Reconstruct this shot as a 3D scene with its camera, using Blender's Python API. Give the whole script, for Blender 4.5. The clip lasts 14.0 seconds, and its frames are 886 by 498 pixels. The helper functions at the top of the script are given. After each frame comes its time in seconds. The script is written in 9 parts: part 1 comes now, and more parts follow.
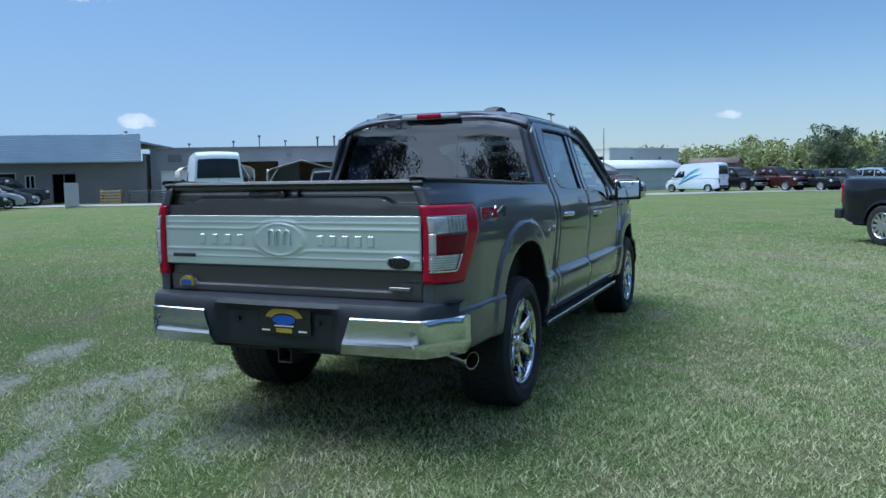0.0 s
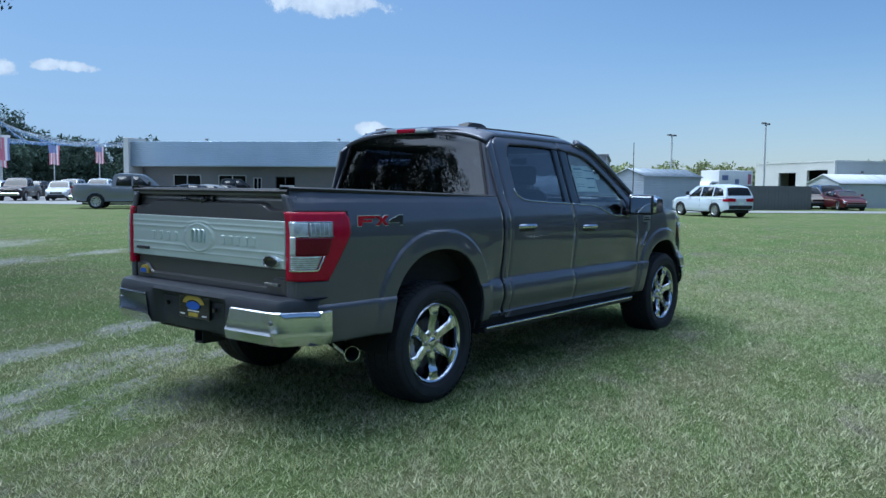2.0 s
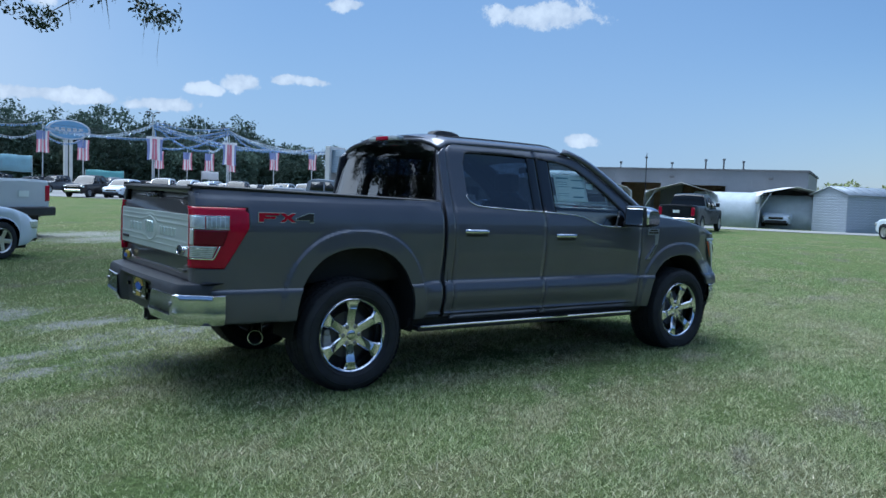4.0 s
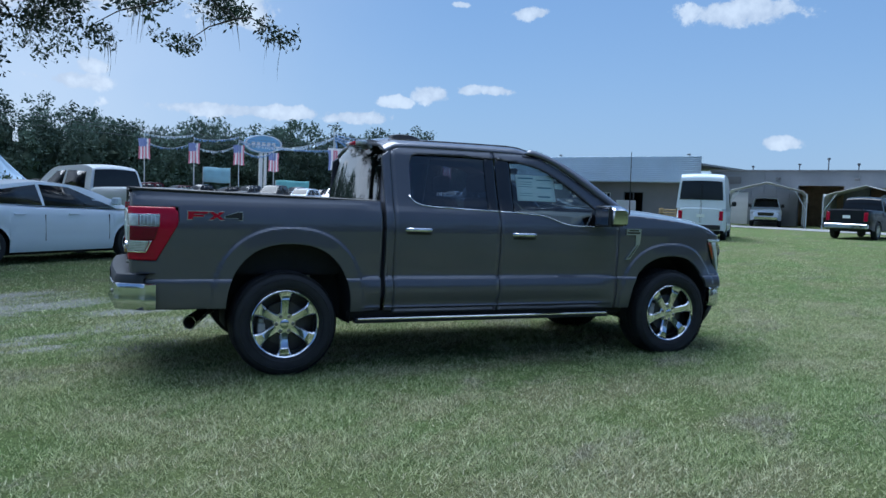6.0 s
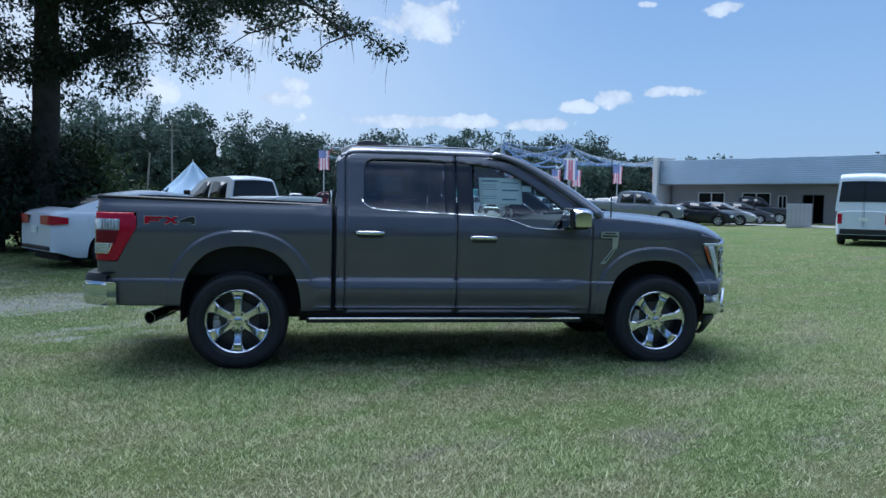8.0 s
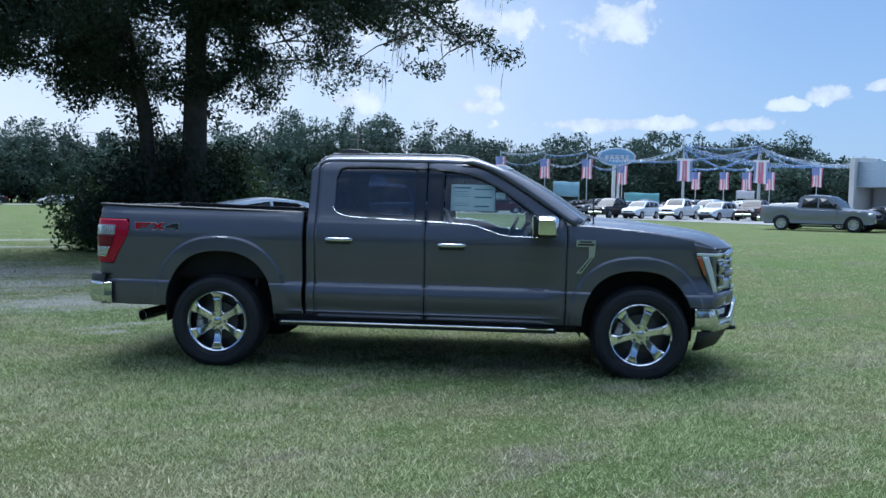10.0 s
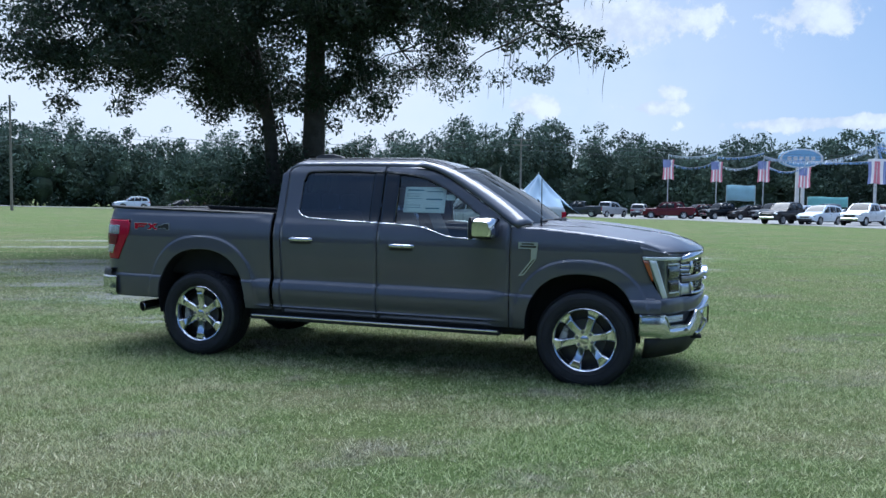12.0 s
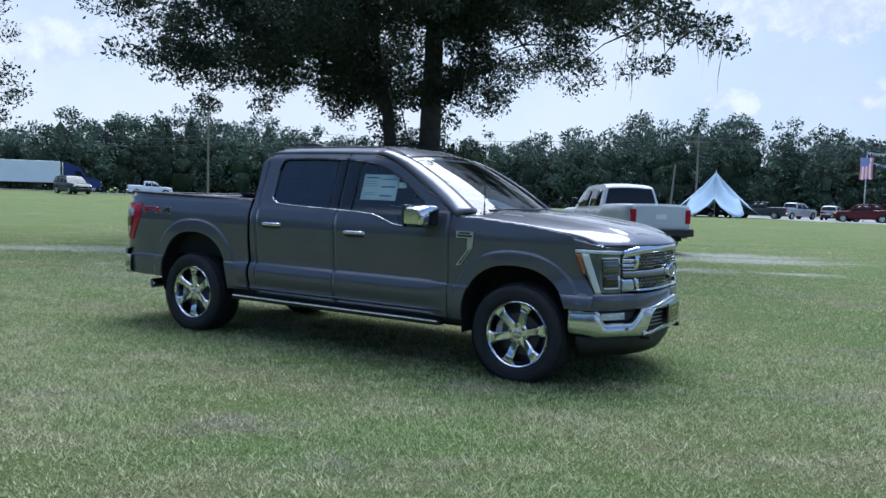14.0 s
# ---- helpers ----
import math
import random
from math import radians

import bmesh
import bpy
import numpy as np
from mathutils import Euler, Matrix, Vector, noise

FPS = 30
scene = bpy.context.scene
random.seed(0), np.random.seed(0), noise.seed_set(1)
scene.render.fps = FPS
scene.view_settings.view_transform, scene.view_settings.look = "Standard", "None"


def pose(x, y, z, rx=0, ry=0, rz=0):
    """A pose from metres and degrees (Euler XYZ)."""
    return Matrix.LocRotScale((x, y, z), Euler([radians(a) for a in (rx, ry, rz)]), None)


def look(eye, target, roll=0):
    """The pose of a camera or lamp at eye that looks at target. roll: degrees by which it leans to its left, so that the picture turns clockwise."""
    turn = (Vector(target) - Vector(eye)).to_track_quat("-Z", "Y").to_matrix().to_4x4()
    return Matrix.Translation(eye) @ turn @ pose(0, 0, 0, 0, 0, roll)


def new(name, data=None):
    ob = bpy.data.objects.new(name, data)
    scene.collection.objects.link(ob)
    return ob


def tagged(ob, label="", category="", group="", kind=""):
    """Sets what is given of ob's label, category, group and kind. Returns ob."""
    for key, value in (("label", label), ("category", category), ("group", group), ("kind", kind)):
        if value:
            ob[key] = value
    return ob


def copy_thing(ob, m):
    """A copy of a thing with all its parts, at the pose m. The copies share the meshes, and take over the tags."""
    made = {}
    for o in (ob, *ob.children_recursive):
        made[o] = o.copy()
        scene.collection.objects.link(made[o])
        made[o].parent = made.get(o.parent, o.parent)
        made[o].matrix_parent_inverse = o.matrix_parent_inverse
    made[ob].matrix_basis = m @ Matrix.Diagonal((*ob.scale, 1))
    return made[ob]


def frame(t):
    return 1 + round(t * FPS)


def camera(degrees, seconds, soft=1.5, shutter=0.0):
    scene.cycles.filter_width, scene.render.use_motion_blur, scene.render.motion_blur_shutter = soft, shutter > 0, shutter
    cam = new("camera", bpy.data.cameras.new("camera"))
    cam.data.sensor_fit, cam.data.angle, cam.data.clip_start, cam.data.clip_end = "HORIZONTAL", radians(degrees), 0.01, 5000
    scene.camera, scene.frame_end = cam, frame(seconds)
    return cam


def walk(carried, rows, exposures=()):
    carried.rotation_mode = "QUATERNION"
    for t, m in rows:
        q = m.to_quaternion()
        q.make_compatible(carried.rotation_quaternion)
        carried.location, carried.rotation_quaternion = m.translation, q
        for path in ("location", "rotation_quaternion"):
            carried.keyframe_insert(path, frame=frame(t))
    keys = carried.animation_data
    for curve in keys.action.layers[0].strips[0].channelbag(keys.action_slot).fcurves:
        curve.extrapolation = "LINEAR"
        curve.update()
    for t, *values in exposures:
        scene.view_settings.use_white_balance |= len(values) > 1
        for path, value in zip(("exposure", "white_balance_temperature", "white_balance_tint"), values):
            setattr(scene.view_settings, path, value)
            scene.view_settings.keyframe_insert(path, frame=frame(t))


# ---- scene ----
cam = camera(58.9, 14.0)
PATH = [
    (0, (-4.646, -2.432, 1.438), (-2.815, -1.646, 1.258), -0.9),
    (0.5, (-4.53, -2.893, 1.43), (-2.756, -1.985, 1.261), -0.7),
    (1, (-4.377, -3.362, 1.433), (-2.671, -2.331, 1.272), -0.4),
    (1.5, (-4.214, -3.848, 1.452), (-2.585, -2.699, 1.293), 0.0),
    (2, (-3.999, -4.269, 1.451), (-2.449, -3.015, 1.294), 0.5),
    (2.5, (-3.744, -4.728, 1.46), (-2.277, -3.378, 1.306), 1.0),
    (3, (-3.417, -5.084, 1.458), (-2.039, -3.642, 1.307), 1.4),
    (3.2, (-3.295, -5.238, 1.444), (-1.956, -3.76, 1.296), 1.6),
    (5.3, (-1.801, -6.655, 1.44), (-0.888, -4.881, 1.305), 2.1),
    (5.5, (-1.646, -6.783, 1.429), (-0.772, -4.99, 1.294), 2.0),
    (6, (-1.221, -7.007, 1.447), (-0.449, -5.167, 1.311), 1.7),
    (6.5, (-0.792, -7.178, 1.461), (-0.127, -5.296, 1.327), 1.4),
    (7, (-0.325, -7.368, 1.476), (0.229, -5.45, 1.345), 1.1),
    (7.5, (0.138, -7.459, 1.467), (0.583, -5.514, 1.335), 1.1),
    (8, (0.609, -7.611, 1.465), (0.938, -5.642, 1.335), 1.0),
    (8.2, (0.798, -7.652, 1.468), (1.077, -5.676, 1.332), 1.0),
    (10.3, (2.797, -7.684, 1.514), (2.574, -5.701, 1.392), 0.8),
    (10.5, (2.983, -7.666, 1.51), (2.713, -5.688, 1.39), 0.8),
    (11, (3.48, -7.622, 1.516), (3.1, -5.662, 1.399), 0.8),
    (11.5, (4.004, -7.595, 1.52), (3.515, -5.659, 1.405), 0.7),
    (12, (4.491, -7.472, 1.509), (3.897, -5.566, 1.392), 0.7),
    (12.5, (5.024, -7.348, 1.502), (4.323, -5.479, 1.383), 0.7),
    (13, (5.472, -7.118, 1.482), (4.666, -5.292, 1.359), 1.0),
    (13.5, (5.948, -6.896, 1.48), (5.036, -5.12, 1.353), 1.3),
    (14, (6.334, -6.61, 1.464), (5.319, -4.892, 1.332), 1.6),
]
walk(cam, [(t, look(eye, target, roll)) for t, eye, target, roll in PATH], exposures=[(0.0, 1.88, 5100, 5), (6.0, 1.80, 5150, 7), (11.0, 2.02, 5250, 9), (14.0, 2.02, 5350, 10)])

# ---- sky and sun ----
SUN_DIR = Vector((-0.10, 0.43, 0.90)).normalized()
world = bpy.data.worlds.new("sky")
scene.world = world
world.use_nodes = True
wn = world.node_tree
wn.nodes.clear()


def wnode(kind):
    return wn.nodes.new(kind)


sky = wnode("ShaderNodeTexSky")
sky.sky_type = "NISHITA"
sky.sun_disc = False
sky.sun_elevation = math.asin(SUN_DIR.z)
sky.sun_rotation = math.atan2(SUN_DIR.x, SUN_DIR.y)
sky.altitude, sky.air_density, sky.dust_density, sky.ozone_density = 20, 1.0, 0.35, 2.0
HAZE, GLOW, CLOUD = 5.4, 8.0, 8.8


def wlink(a, b):
    wn.links.new(a, b)


def wmath(op, a, b=None, c=None, clamp=False):
    n = wnode("ShaderNodeMath")
    n.operation, n.use_clamp = op, clamp
    for i, v in enumerate((a, b, c)):
        if v is None:
            continue
        if isinstance(v, (int, float)):
            n.inputs[i].default_value = v
        else:
            wlink(v, n.inputs[i])
    return n.outputs[0]


def wrange(src, a, b, c=0.0, d=1.0):
    n = wnode("ShaderNodeMapRange")
    n.interpolation_type = "SMOOTHSTEP"
    for i, v in zip((1, 2, 3, 4), (a, b, c, d)):
        n.inputs[i].default_value = v
    wlink(src, n.inputs[0])
    return n.outputs[0]


def wmix(fac, a, b):
    n = wnode("ShaderNodeMix")
    n.data_type = "RGBA"
    wlink(fac, n.inputs[0])
    for i, v in ((6, a), (7, b)):
        if isinstance(v, tuple):
            n.inputs[i].default_value = (*v, 1)
        else:
            wlink(v, n.inputs[i])
    return n.outputs[2]


def wnoise(vec, scale, detail=6, rough=0.6):
    n = wnode("ShaderNodeTexNoise")
    n.inputs["Scale"].default_value, n.inputs["Detail"].default_value, n.inputs["Roughness"].default_value = scale, detail, rough
    wlink(vec, n.inputs["Vector"])
    return n.outputs["Fac"]


# compass angle and height of each direction of the sky, in degrees
way = wnode("ShaderNodeTexCoord").outputs["Generated"]
axes = wnode("ShaderNodeSeparateXYZ")
wlink(way, axes.inputs[0])
azim = wmath("MULTIPLY", wmath("ARCTAN2", axes.outputs[1], axes.outputs[0]), 57.2958)
elev = wmath("MULTIPLY", wmath("ARCSINE", axes.outputs[2]), 57.2958)
flat = wnode("ShaderNodeCombineXYZ")
wlink(azim, flat.inputs[0])
wlink(elev, flat.inputs[1])
# cumulus clouds: compass angle, height, half width, half height
CLOUDS = [(44.3, 4.2, 1.6, 0.6), (3.7, 4.0, 1.0, 0.4), (47.1, 12.7, 4.2, 1.4), (71.0, 6.6, 1.3, 0.6), (68.4, 7.2, 1.6, 0.85), (65.7, 7.6, 1.2, 0.55), (63.7, 7.6, 1.6, 0.5), (73.5, 5.4, 3.4, 0.7),
          (81.0, 5.5, 8.0, 0.75), (92.6, 6.8, 2.4, 0.8), (91.4, 7.8, 1.0, 0.7), (61.3, 12.9, 1.9, 0.6), (66.5, 13.4, 0.7, 0.3), (82.2, 12.5, 3.6, 2.0), (101.0, 6.9, 2.0, 1.1),
          (95.0, 12.6, 6.5, 2.6), (128.0, 13.0, 12.0, 3.6), (150.0, 9.0, 9.0, 2.2), (24.0, 15.0, 5.0, 1.0)]
puff = None
for ca, ce, cw, ch in CLOUDS:
    mp = wnode("ShaderNodeMapping")
    mp.vector_type = "TEXTURE"
    mp.inputs["Location"].default_value = (ca, ce, 0)
    mp.inputs["Scale"].default_value = (cw * 1.05, ch * 0.82, 1)
    wlink(flat.outputs[0], mp.inputs["Vector"])
    ln = wnode("ShaderNodeVectorMath")
    ln.operation = "LENGTH"
    wlink(mp.outputs[0], ln.inputs[0])
    one = wmath("SUBTRACT", 1.0, ln.outputs["Value"])
    puff = one if puff is None else wmath("MAXIMUM", puff, one)
rag = wnoise(way, 24, 8, 0.62)
soft = wnoise(way, 5, 5, 0.55)
puff = wmath("ADD", wmath("MAXIMUM", puff, -0.6), wmath("MULTIPLY", wmath("SUBTRACT", rag, 0.5), 3.0))
low = wrange(puff, 0.06, 0.40)
# broken cloud higher up; the part overhead is unseen, added for soft light
high = wmath("MULTIPLY", wrange(wmath("ADD", soft, wmath("MULTIPLY", wmath("SUBTRACT", rag, 0.5), 0.35)), 0.50, 0.66), wrange(elev, 15.0, 26.0))
high = wmath("MULTIPLY", high, wmath("MULTIPLY_ADD", wmath("MULTIPLY", wrange(azim, 82.0, 112.0), wrange(azim, 205.0, 170.0)), 0.40, 0.0))
high = wmath("MAXIMUM", high, wmath("MULTIPLY", wrange(wmath("ADD", soft, wmath("MULTIPLY", wmath("SUBTRACT", rag, 0.5), 0.35)), 0.36, 0.58), wrange(elev, 30.0, 46.0)))
cover = wmath("MAXIMUM", wmath("MULTIPLY", low, 0.82), wmath("MULTIPLY", high, 0.9))
# thin white haze round the sun's side and along the horizon
veil = wmath("MULTIPLY", wmath("MULTIPLY", wrange(azim, 64.0, 114.0), wrange(azim, 215.0, 165.0)), wrange(elev, 60.0, 14.0, 0.35, 0.90))
veil = wmath("MULTIPLY", veil, wrange(soft, 0.30, 0.62, 0.72, 1.0))
hazy = wmix(wrange(elev, 11.0, 0.5, 0.0, 0.30), sky.outputs[0], (HAZE, HAZE * 1.015, HAZE * 1.03))
# the sky beside the sun's side is dimmed towards a thin grey-blue
dimmed_tone = wmix(wrange(elev, 2.0, 22.0), (3.7, 4.9, 6.3), (2.5, 3.8, 5.9))
hazy = wmix(wmath("MULTIPLY", wmath("MULTIPLY", wrange(azim, 12.0, 46.0), wrange(azim, 118.0, 84.0)), wrange(elev, 60.0, 25.0, 0.0, 0.75)), hazy, dimmed_tone)
hazy = wmix(veil, hazy, (GLOW, GLOW * 0.995, GLOW * 0.99))
tone = wmix(wrange(wmath("ADD", rag, wmath("MULTIPLY", puff, 0.18)), 0.42, 0.85), (CLOUD * 0.72, CLOUD * 0.735, CLOUD * 0.76), (CLOUD, CLOUD * 0.985, CLOUD * 0.95))
# the unseen overhead cloud is brightened to lift the skylight in shadows
bright = wmix(wrange(elev, 28.0, 58.0), (0.0, 0.0, 0.0), (CLOUD * 0.82, CLOUD * 0.95, CLOUD * 1.14))
lit = wnode("ShaderNodeMix")
lit.data_type, lit.blend_type = "RGBA", "ADD"
lit.inputs[0].default_value = 1.0
wlink(tone, lit.inputs[6])
wlink(bright, lit.inputs[7])
final = wmix(cover, hazy, lit.outputs[2])
back = wnode("ShaderNodeBackground")
back.inputs[1].default_value = 0.028
wout = wnode("ShaderNodeOutputWorld")
wlink(final, back.inputs[0])
wlink(back.outputs[0], wout.inputs[0])

lamp = bpy.data.lights.new("sun", "SUN")
lamp.energy, lamp.angle, lamp.color = 1.25, radians(50), (1.0, 0.95, 0.87)
sun = new("sun", lamp)
sun.matrix_world = look(SUN_DIR * 80, (0, 0, 0))


# ---- materials ----
def surface(name, col, rough=0.5, metal=0.0, var=0.12, scale=6.0, fine=60.0, bump=0.0, coat=0.0, dark=None, spec=0.5, per_object=False, per_island=False, trans=0.0, swing=0.4):
    """A Principled surface: base colour varied at two scales, fine relief."""
    m = bpy.data.materials.new(name)
    m.use_nodes = True
    nt = m.node_tree
    b = nt.nodes["Principled BSDF"]
    b.inputs["Roughness"].default_value = rough
    b.inputs["Metallic"].default_value = metal
    b.inputs["Coat Weight"].default_value = coat
    b.inputs["Coat Roughness"].default_value = 0.04
    b.inputs["Specular IOR Level"].default_value = spec
    tc = nt.nodes.new("ShaderNodeTexCoord")
    n1 = nt.nodes.new("ShaderNodeTexNoise")
    n1.inputs["Scale"].default_value, n1.inputs["Detail"].default_value = scale, 5
    n2 = nt.nodes.new("ShaderNodeTexNoise")
    n2.inputs["Scale"].default_value, n2.inputs["Detail"].default_value = fine, 3
    nt.links.new(tc.outputs["Object"], n1.inputs["Vector"])
    nt.links.new(tc.outputs["Object"], n2.inputs["Vector"])
    add = nt.nodes.new("ShaderNodeMath")
    add.operation = "MULTIPLY_ADD"
    nt.links.new(n2.outputs["Fac"], add.inputs[0])
    add.inputs[1].default_value = 0.4
    nt.links.new(n1.outputs["Fac"], add.inputs[2])
    ramp = nt.nodes.new("ShaderNodeMapRange")
    ramp.inputs[1].default_value, ramp.inputs[2].default_value = 0.4, 1.0
    nt.links.new(add.outputs[0], ramp.inputs[0])
    mix = nt.nodes.new("ShaderNodeMix")
    mix.data_type = "RGBA"
    low = dark if dark else tuple(c * (1 - 1.6 * var) for c in col)
    high = tuple(min(1.0, c * (1 + var)) for c in col)
    mix.inputs[6].default_value, mix.inputs[7].default_value = (*low, 1), (*high, 1)
    nt.links.new(ramp.outputs[0], mix.inputs[0])
    out = mix.outputs[2]
    if per_object or per_island:
        hsv = nt.nodes.new("ShaderNodeHueSaturation")
        if per_object:
            src = nt.nodes.new("ShaderNodeObjectInfo").outputs["Random"]
        else:
            src = nt.nodes.new("ShaderNodeNewGeometry").outputs["Random Per Island"]
        mr = nt.nodes.new("ShaderNodeMapRange")
        mr.inputs[3].default_value, mr.inputs[4].default_value = 1 - swing, 1 + swing
        nt.links.new(src, mr.inputs[0])
        nt.links.new(mr.outputs[0], hsv.inputs["Value"])
        mr2 = nt.nodes.new("ShaderNodeMapRange")
        mr2.inputs[3].default_value, mr2.inputs[4].default_value = 0.48, 0.52
        nt.links.new(src, mr2.inputs[0])
        nt.links.new(mr2.outputs[0], hsv.inputs["Hue"])
        nt.links.new(out, hsv.inputs["Color"])
        out = hsv.outputs[0]
    nt.links.new(out, b.inputs["Base Color"])
    if bump:
        bp = nt.nodes.new("ShaderNodeBump")
        bp.inputs["Strength"].default_value, bp.inputs["Distance"].default_value = 0.6, bump
        nt.links.new(n2.outputs["Fac"], bp.inputs["Height"])
        nt.links.new(bp.outputs[0], b.inputs["Normal"])
    if trans:
        tr = nt.nodes.new("ShaderNodeBsdfTranslucent")
        nt.links.new(out, tr.inputs[0])
        ms = nt.nodes.new("ShaderNodeMixShader")
        ms.inputs[0].default_value = trans
        nt.links.new(b.outputs[0], ms.inputs[1])
        nt.links.new(tr.outputs[0], ms.inputs[2])
        nt.links.new(ms.outputs[0], nt.nodes["Material Output"].inputs[0])
    return m


def glazing(name, tint, base=0.09, gloss=1.0):
    """Window glass: tinted see-through with more gloss at a slant."""
    m = bpy.data.materials.new(name)
    m.use_nodes = True
    nt = m.node_tree
    nt.nodes.clear()
    tr = nt.nodes.new("ShaderNodeBsdfTransparent")
    tr.inputs[0].default_value = (*tint, 1)
    gl = nt.nodes.new("ShaderNodeBsdfGlossy")
    gl.inputs["Roughness"].default_value = 0.01
    gl.inputs[0].default_value = (gloss, gloss, gloss, 1)
    lw = nt.nodes.new("ShaderNodeLayerWeight")
    lw.inputs[0].default_value = 0.5
    pw = nt.nodes.new("ShaderNodeMath")
    pw.operation = "POWER"
    pw.inputs[1].default_value = 4.0
    nt.links.new(lw.outputs["Facing"], pw.inputs[0])
    fr = nt.nodes.new("ShaderNodeMath")
    fr.operation = "MULTIPLY_ADD"
    fr.inputs[1].default_value, fr.inputs[2].default_value = 0.85, base
    nt.links.new(pw.outputs[0], fr.inputs[0])
    mx = nt.nodes.new("ShaderNodeMixShader")
    nt.links.new(fr.outputs[0], mx.inputs[0])
    nt.links.new(tr.outputs[0], mx.inputs[1])
    nt.links.new(gl.outputs[0], mx.inputs[2])
    o = nt.nodes.new("ShaderNodeOutputMaterial")
    nt.links.new(mx.outputs[0], o.inputs[0])
    return m


def car_paint(name, metal=0.0, rough=0.35):
    """Body paint whose colour is the object's own colour, under clear coat."""
    m = surface(name, (0.5, 0.5, 0.5), rough, metal, 0.05, coat=0.55, spec=0.1)
    nt = m.node_tree
    b = nt.nodes["Principled BSDF"]
    info = nt.nodes.new("ShaderNodeObjectInfo")
    mul = nt.nodes.new("ShaderNodeMix")
    mul.data_type, mul.blend_type = "RGBA", "MULTIPLY"
    mul.inputs[0].default_value = 1.0
    n = nt.nodes.new("ShaderNodeTexNoise")
    n.inputs["Scale"].default_value = 3
    mr = nt.nodes.new("ShaderNodeMapRange")
    mr.inputs[3].default_value, mr.inputs[4].default_value = 0.9, 1.1
    nt.links.new(n.outputs["Fac"], mr.inputs[0])
    nt.links.new(info.outputs["Color"], mul.inputs[6])
    nt.links.new(mr.outputs[0], mul.inputs[7])
    nt.links.new(mul.outputs[2], b.inputs["Base Color"])
    return m


PAINT = surface("graphite_paint", (0.093, 0.098, 0.124), 0.42, 0.42, 0.05, 3, 900, coat=1.0, spec=0.15)
PAINT.node_tree.nodes["Principled BSDF"].inputs["Coat Roughness"].default_value = 0.045
PAINT_DARK = surface("dark_paint", (0.080, 0.078, 0.086), 0.4, 0.4, 0.05, 3, 900, coat=1.0)
CHROME = surface("chrome", (0.66, 0.68, 0.74), 0.08, 1.0, 0.03)
CHROME_BUMPER = surface("bumper_chrome", (0.62, 0.65, 0.72), 0.17, 1.0, 0.03)
CHROME_SOFT = surface("brushed_chrome", (0.54, 0.58, 0.74), 0.28, 1.0, 0.05)
SATIN_DARK = surface("dark_satin", (0.24, 0.23, 0.24), 0.35, 0.6, 0.05, coat=0.5)
SATIN = surface("satin_silver", (0.62, 0.71, 0.71), 0.42, 0.7, 0.04, 2, 400)
BLACK = surface("black_plastic", (0.014, 0.016, 0.022), 0.55, 0, 0.2, 10, 300, 0.0008)
BLACK_GLOSS = surface("gloss_black", (0.008, 0.008, 0.01), 0.12, 0, 0.1, coat=0.6)
RUBBER = surface("tyre_rubber", (0.014, 0.016, 0.022), 0.75, 0, 0.25, 12, 150, 0.001)
STEEL = surface("dull_steel", (0.32, 0.32, 0.33), 0.35, 0.9, 0.2, 20, 120)
UNDER = surface("underbody", (0.009, 0.010, 0.014), 0.8, 0, 0.3, 8, 60)
RED = surface("red_lens", (0.36, 0.002, 0.028), 0.25, 0, 0.1, 20, 200, coat=0.25, spec=0.2)
RED_DARK = surface("dark_red_lens", (0.13, 0.0, 0.016), 0.25, 0, 0.1, 20, 200, coat=0.25, spec=0.2)
LENS = surface("clear_lens", (0.60, 0.65, 0.69), 0.12, 0.35, 0.2, 30, 160, coat=1.0)
LENS_DARK = surface("shaded_lens", (0.42, 0.45, 0.47), 0.15, 0.4, 0.3, 30, 160, coat=1.0)
GALV_CAST = surface("cast_caliper", (0.40, 0.40, 0.42), 0.5, 0.5, 0.15, 20, 120)
AMBER = surface("amber_lens", (0.34, 0.075, 0.02), 0.12, 0, 0.1, coat=1.0)
GLASS_FRONT = glazing("front_glass", (0.66, 0.74, 0.74))
GLASS_WIND = glazing("windshield_glass", (0.55, 0.62, 0.64), 0.08, 0.60)
GLASS_DARK = glazing("privacy_glass", (0.15, 0.18, 0.24), 0.10)
GLASS_REAR = glazing("rear_glass", (0.10, 0.11, 0.14), 0.17)
LEATHER = surface("brown_leather", (0.09, 0.05, 0.032), 0.5, 0, 0.2, 10, 200, 0.001)
INTERIOR = surface("dark_trim", (0.03, 0.028, 0.027), 0.6, 0, 0.2, 10, 200)
PAPER = surface("paper", (0.80, 0.86, 0.87), 0.7, 0, 0.04)
INK = surface("ink", (0.10, 0.22, 0.30), 0.7, 0, 0.1)
WHITE = surface("white_paint", (0.75, 0.76, 0.78), 0.4, 0, 0.06)
YELLOW = surface("yellow_print", (0.40, 0.30, 0.04), 0.4, 0, 0.06)
EMBLEM_BLUE = surface("emblem_blue", (0.20, 0.24, 0.32), 0.25, 0.6, 0.06, coat=1.0)
BLUE = surface("blue_print", (0.03, 0.10, 0.45), 0.3, 0, 0.06)
CAR = car_paint("car_paint")
CAR_METAL = car_paint("car_paint_metallic", 0.45, 0.32)


# ---- mesh helpers ----
def thing(name, label, category, m=None, group="", kind=""):
    ob = new(name)
    ob.empty_display_size = 0.3
    if m is not None:
        ob.matrix_basis = m
    return tagged(ob, label, category, group, kind)


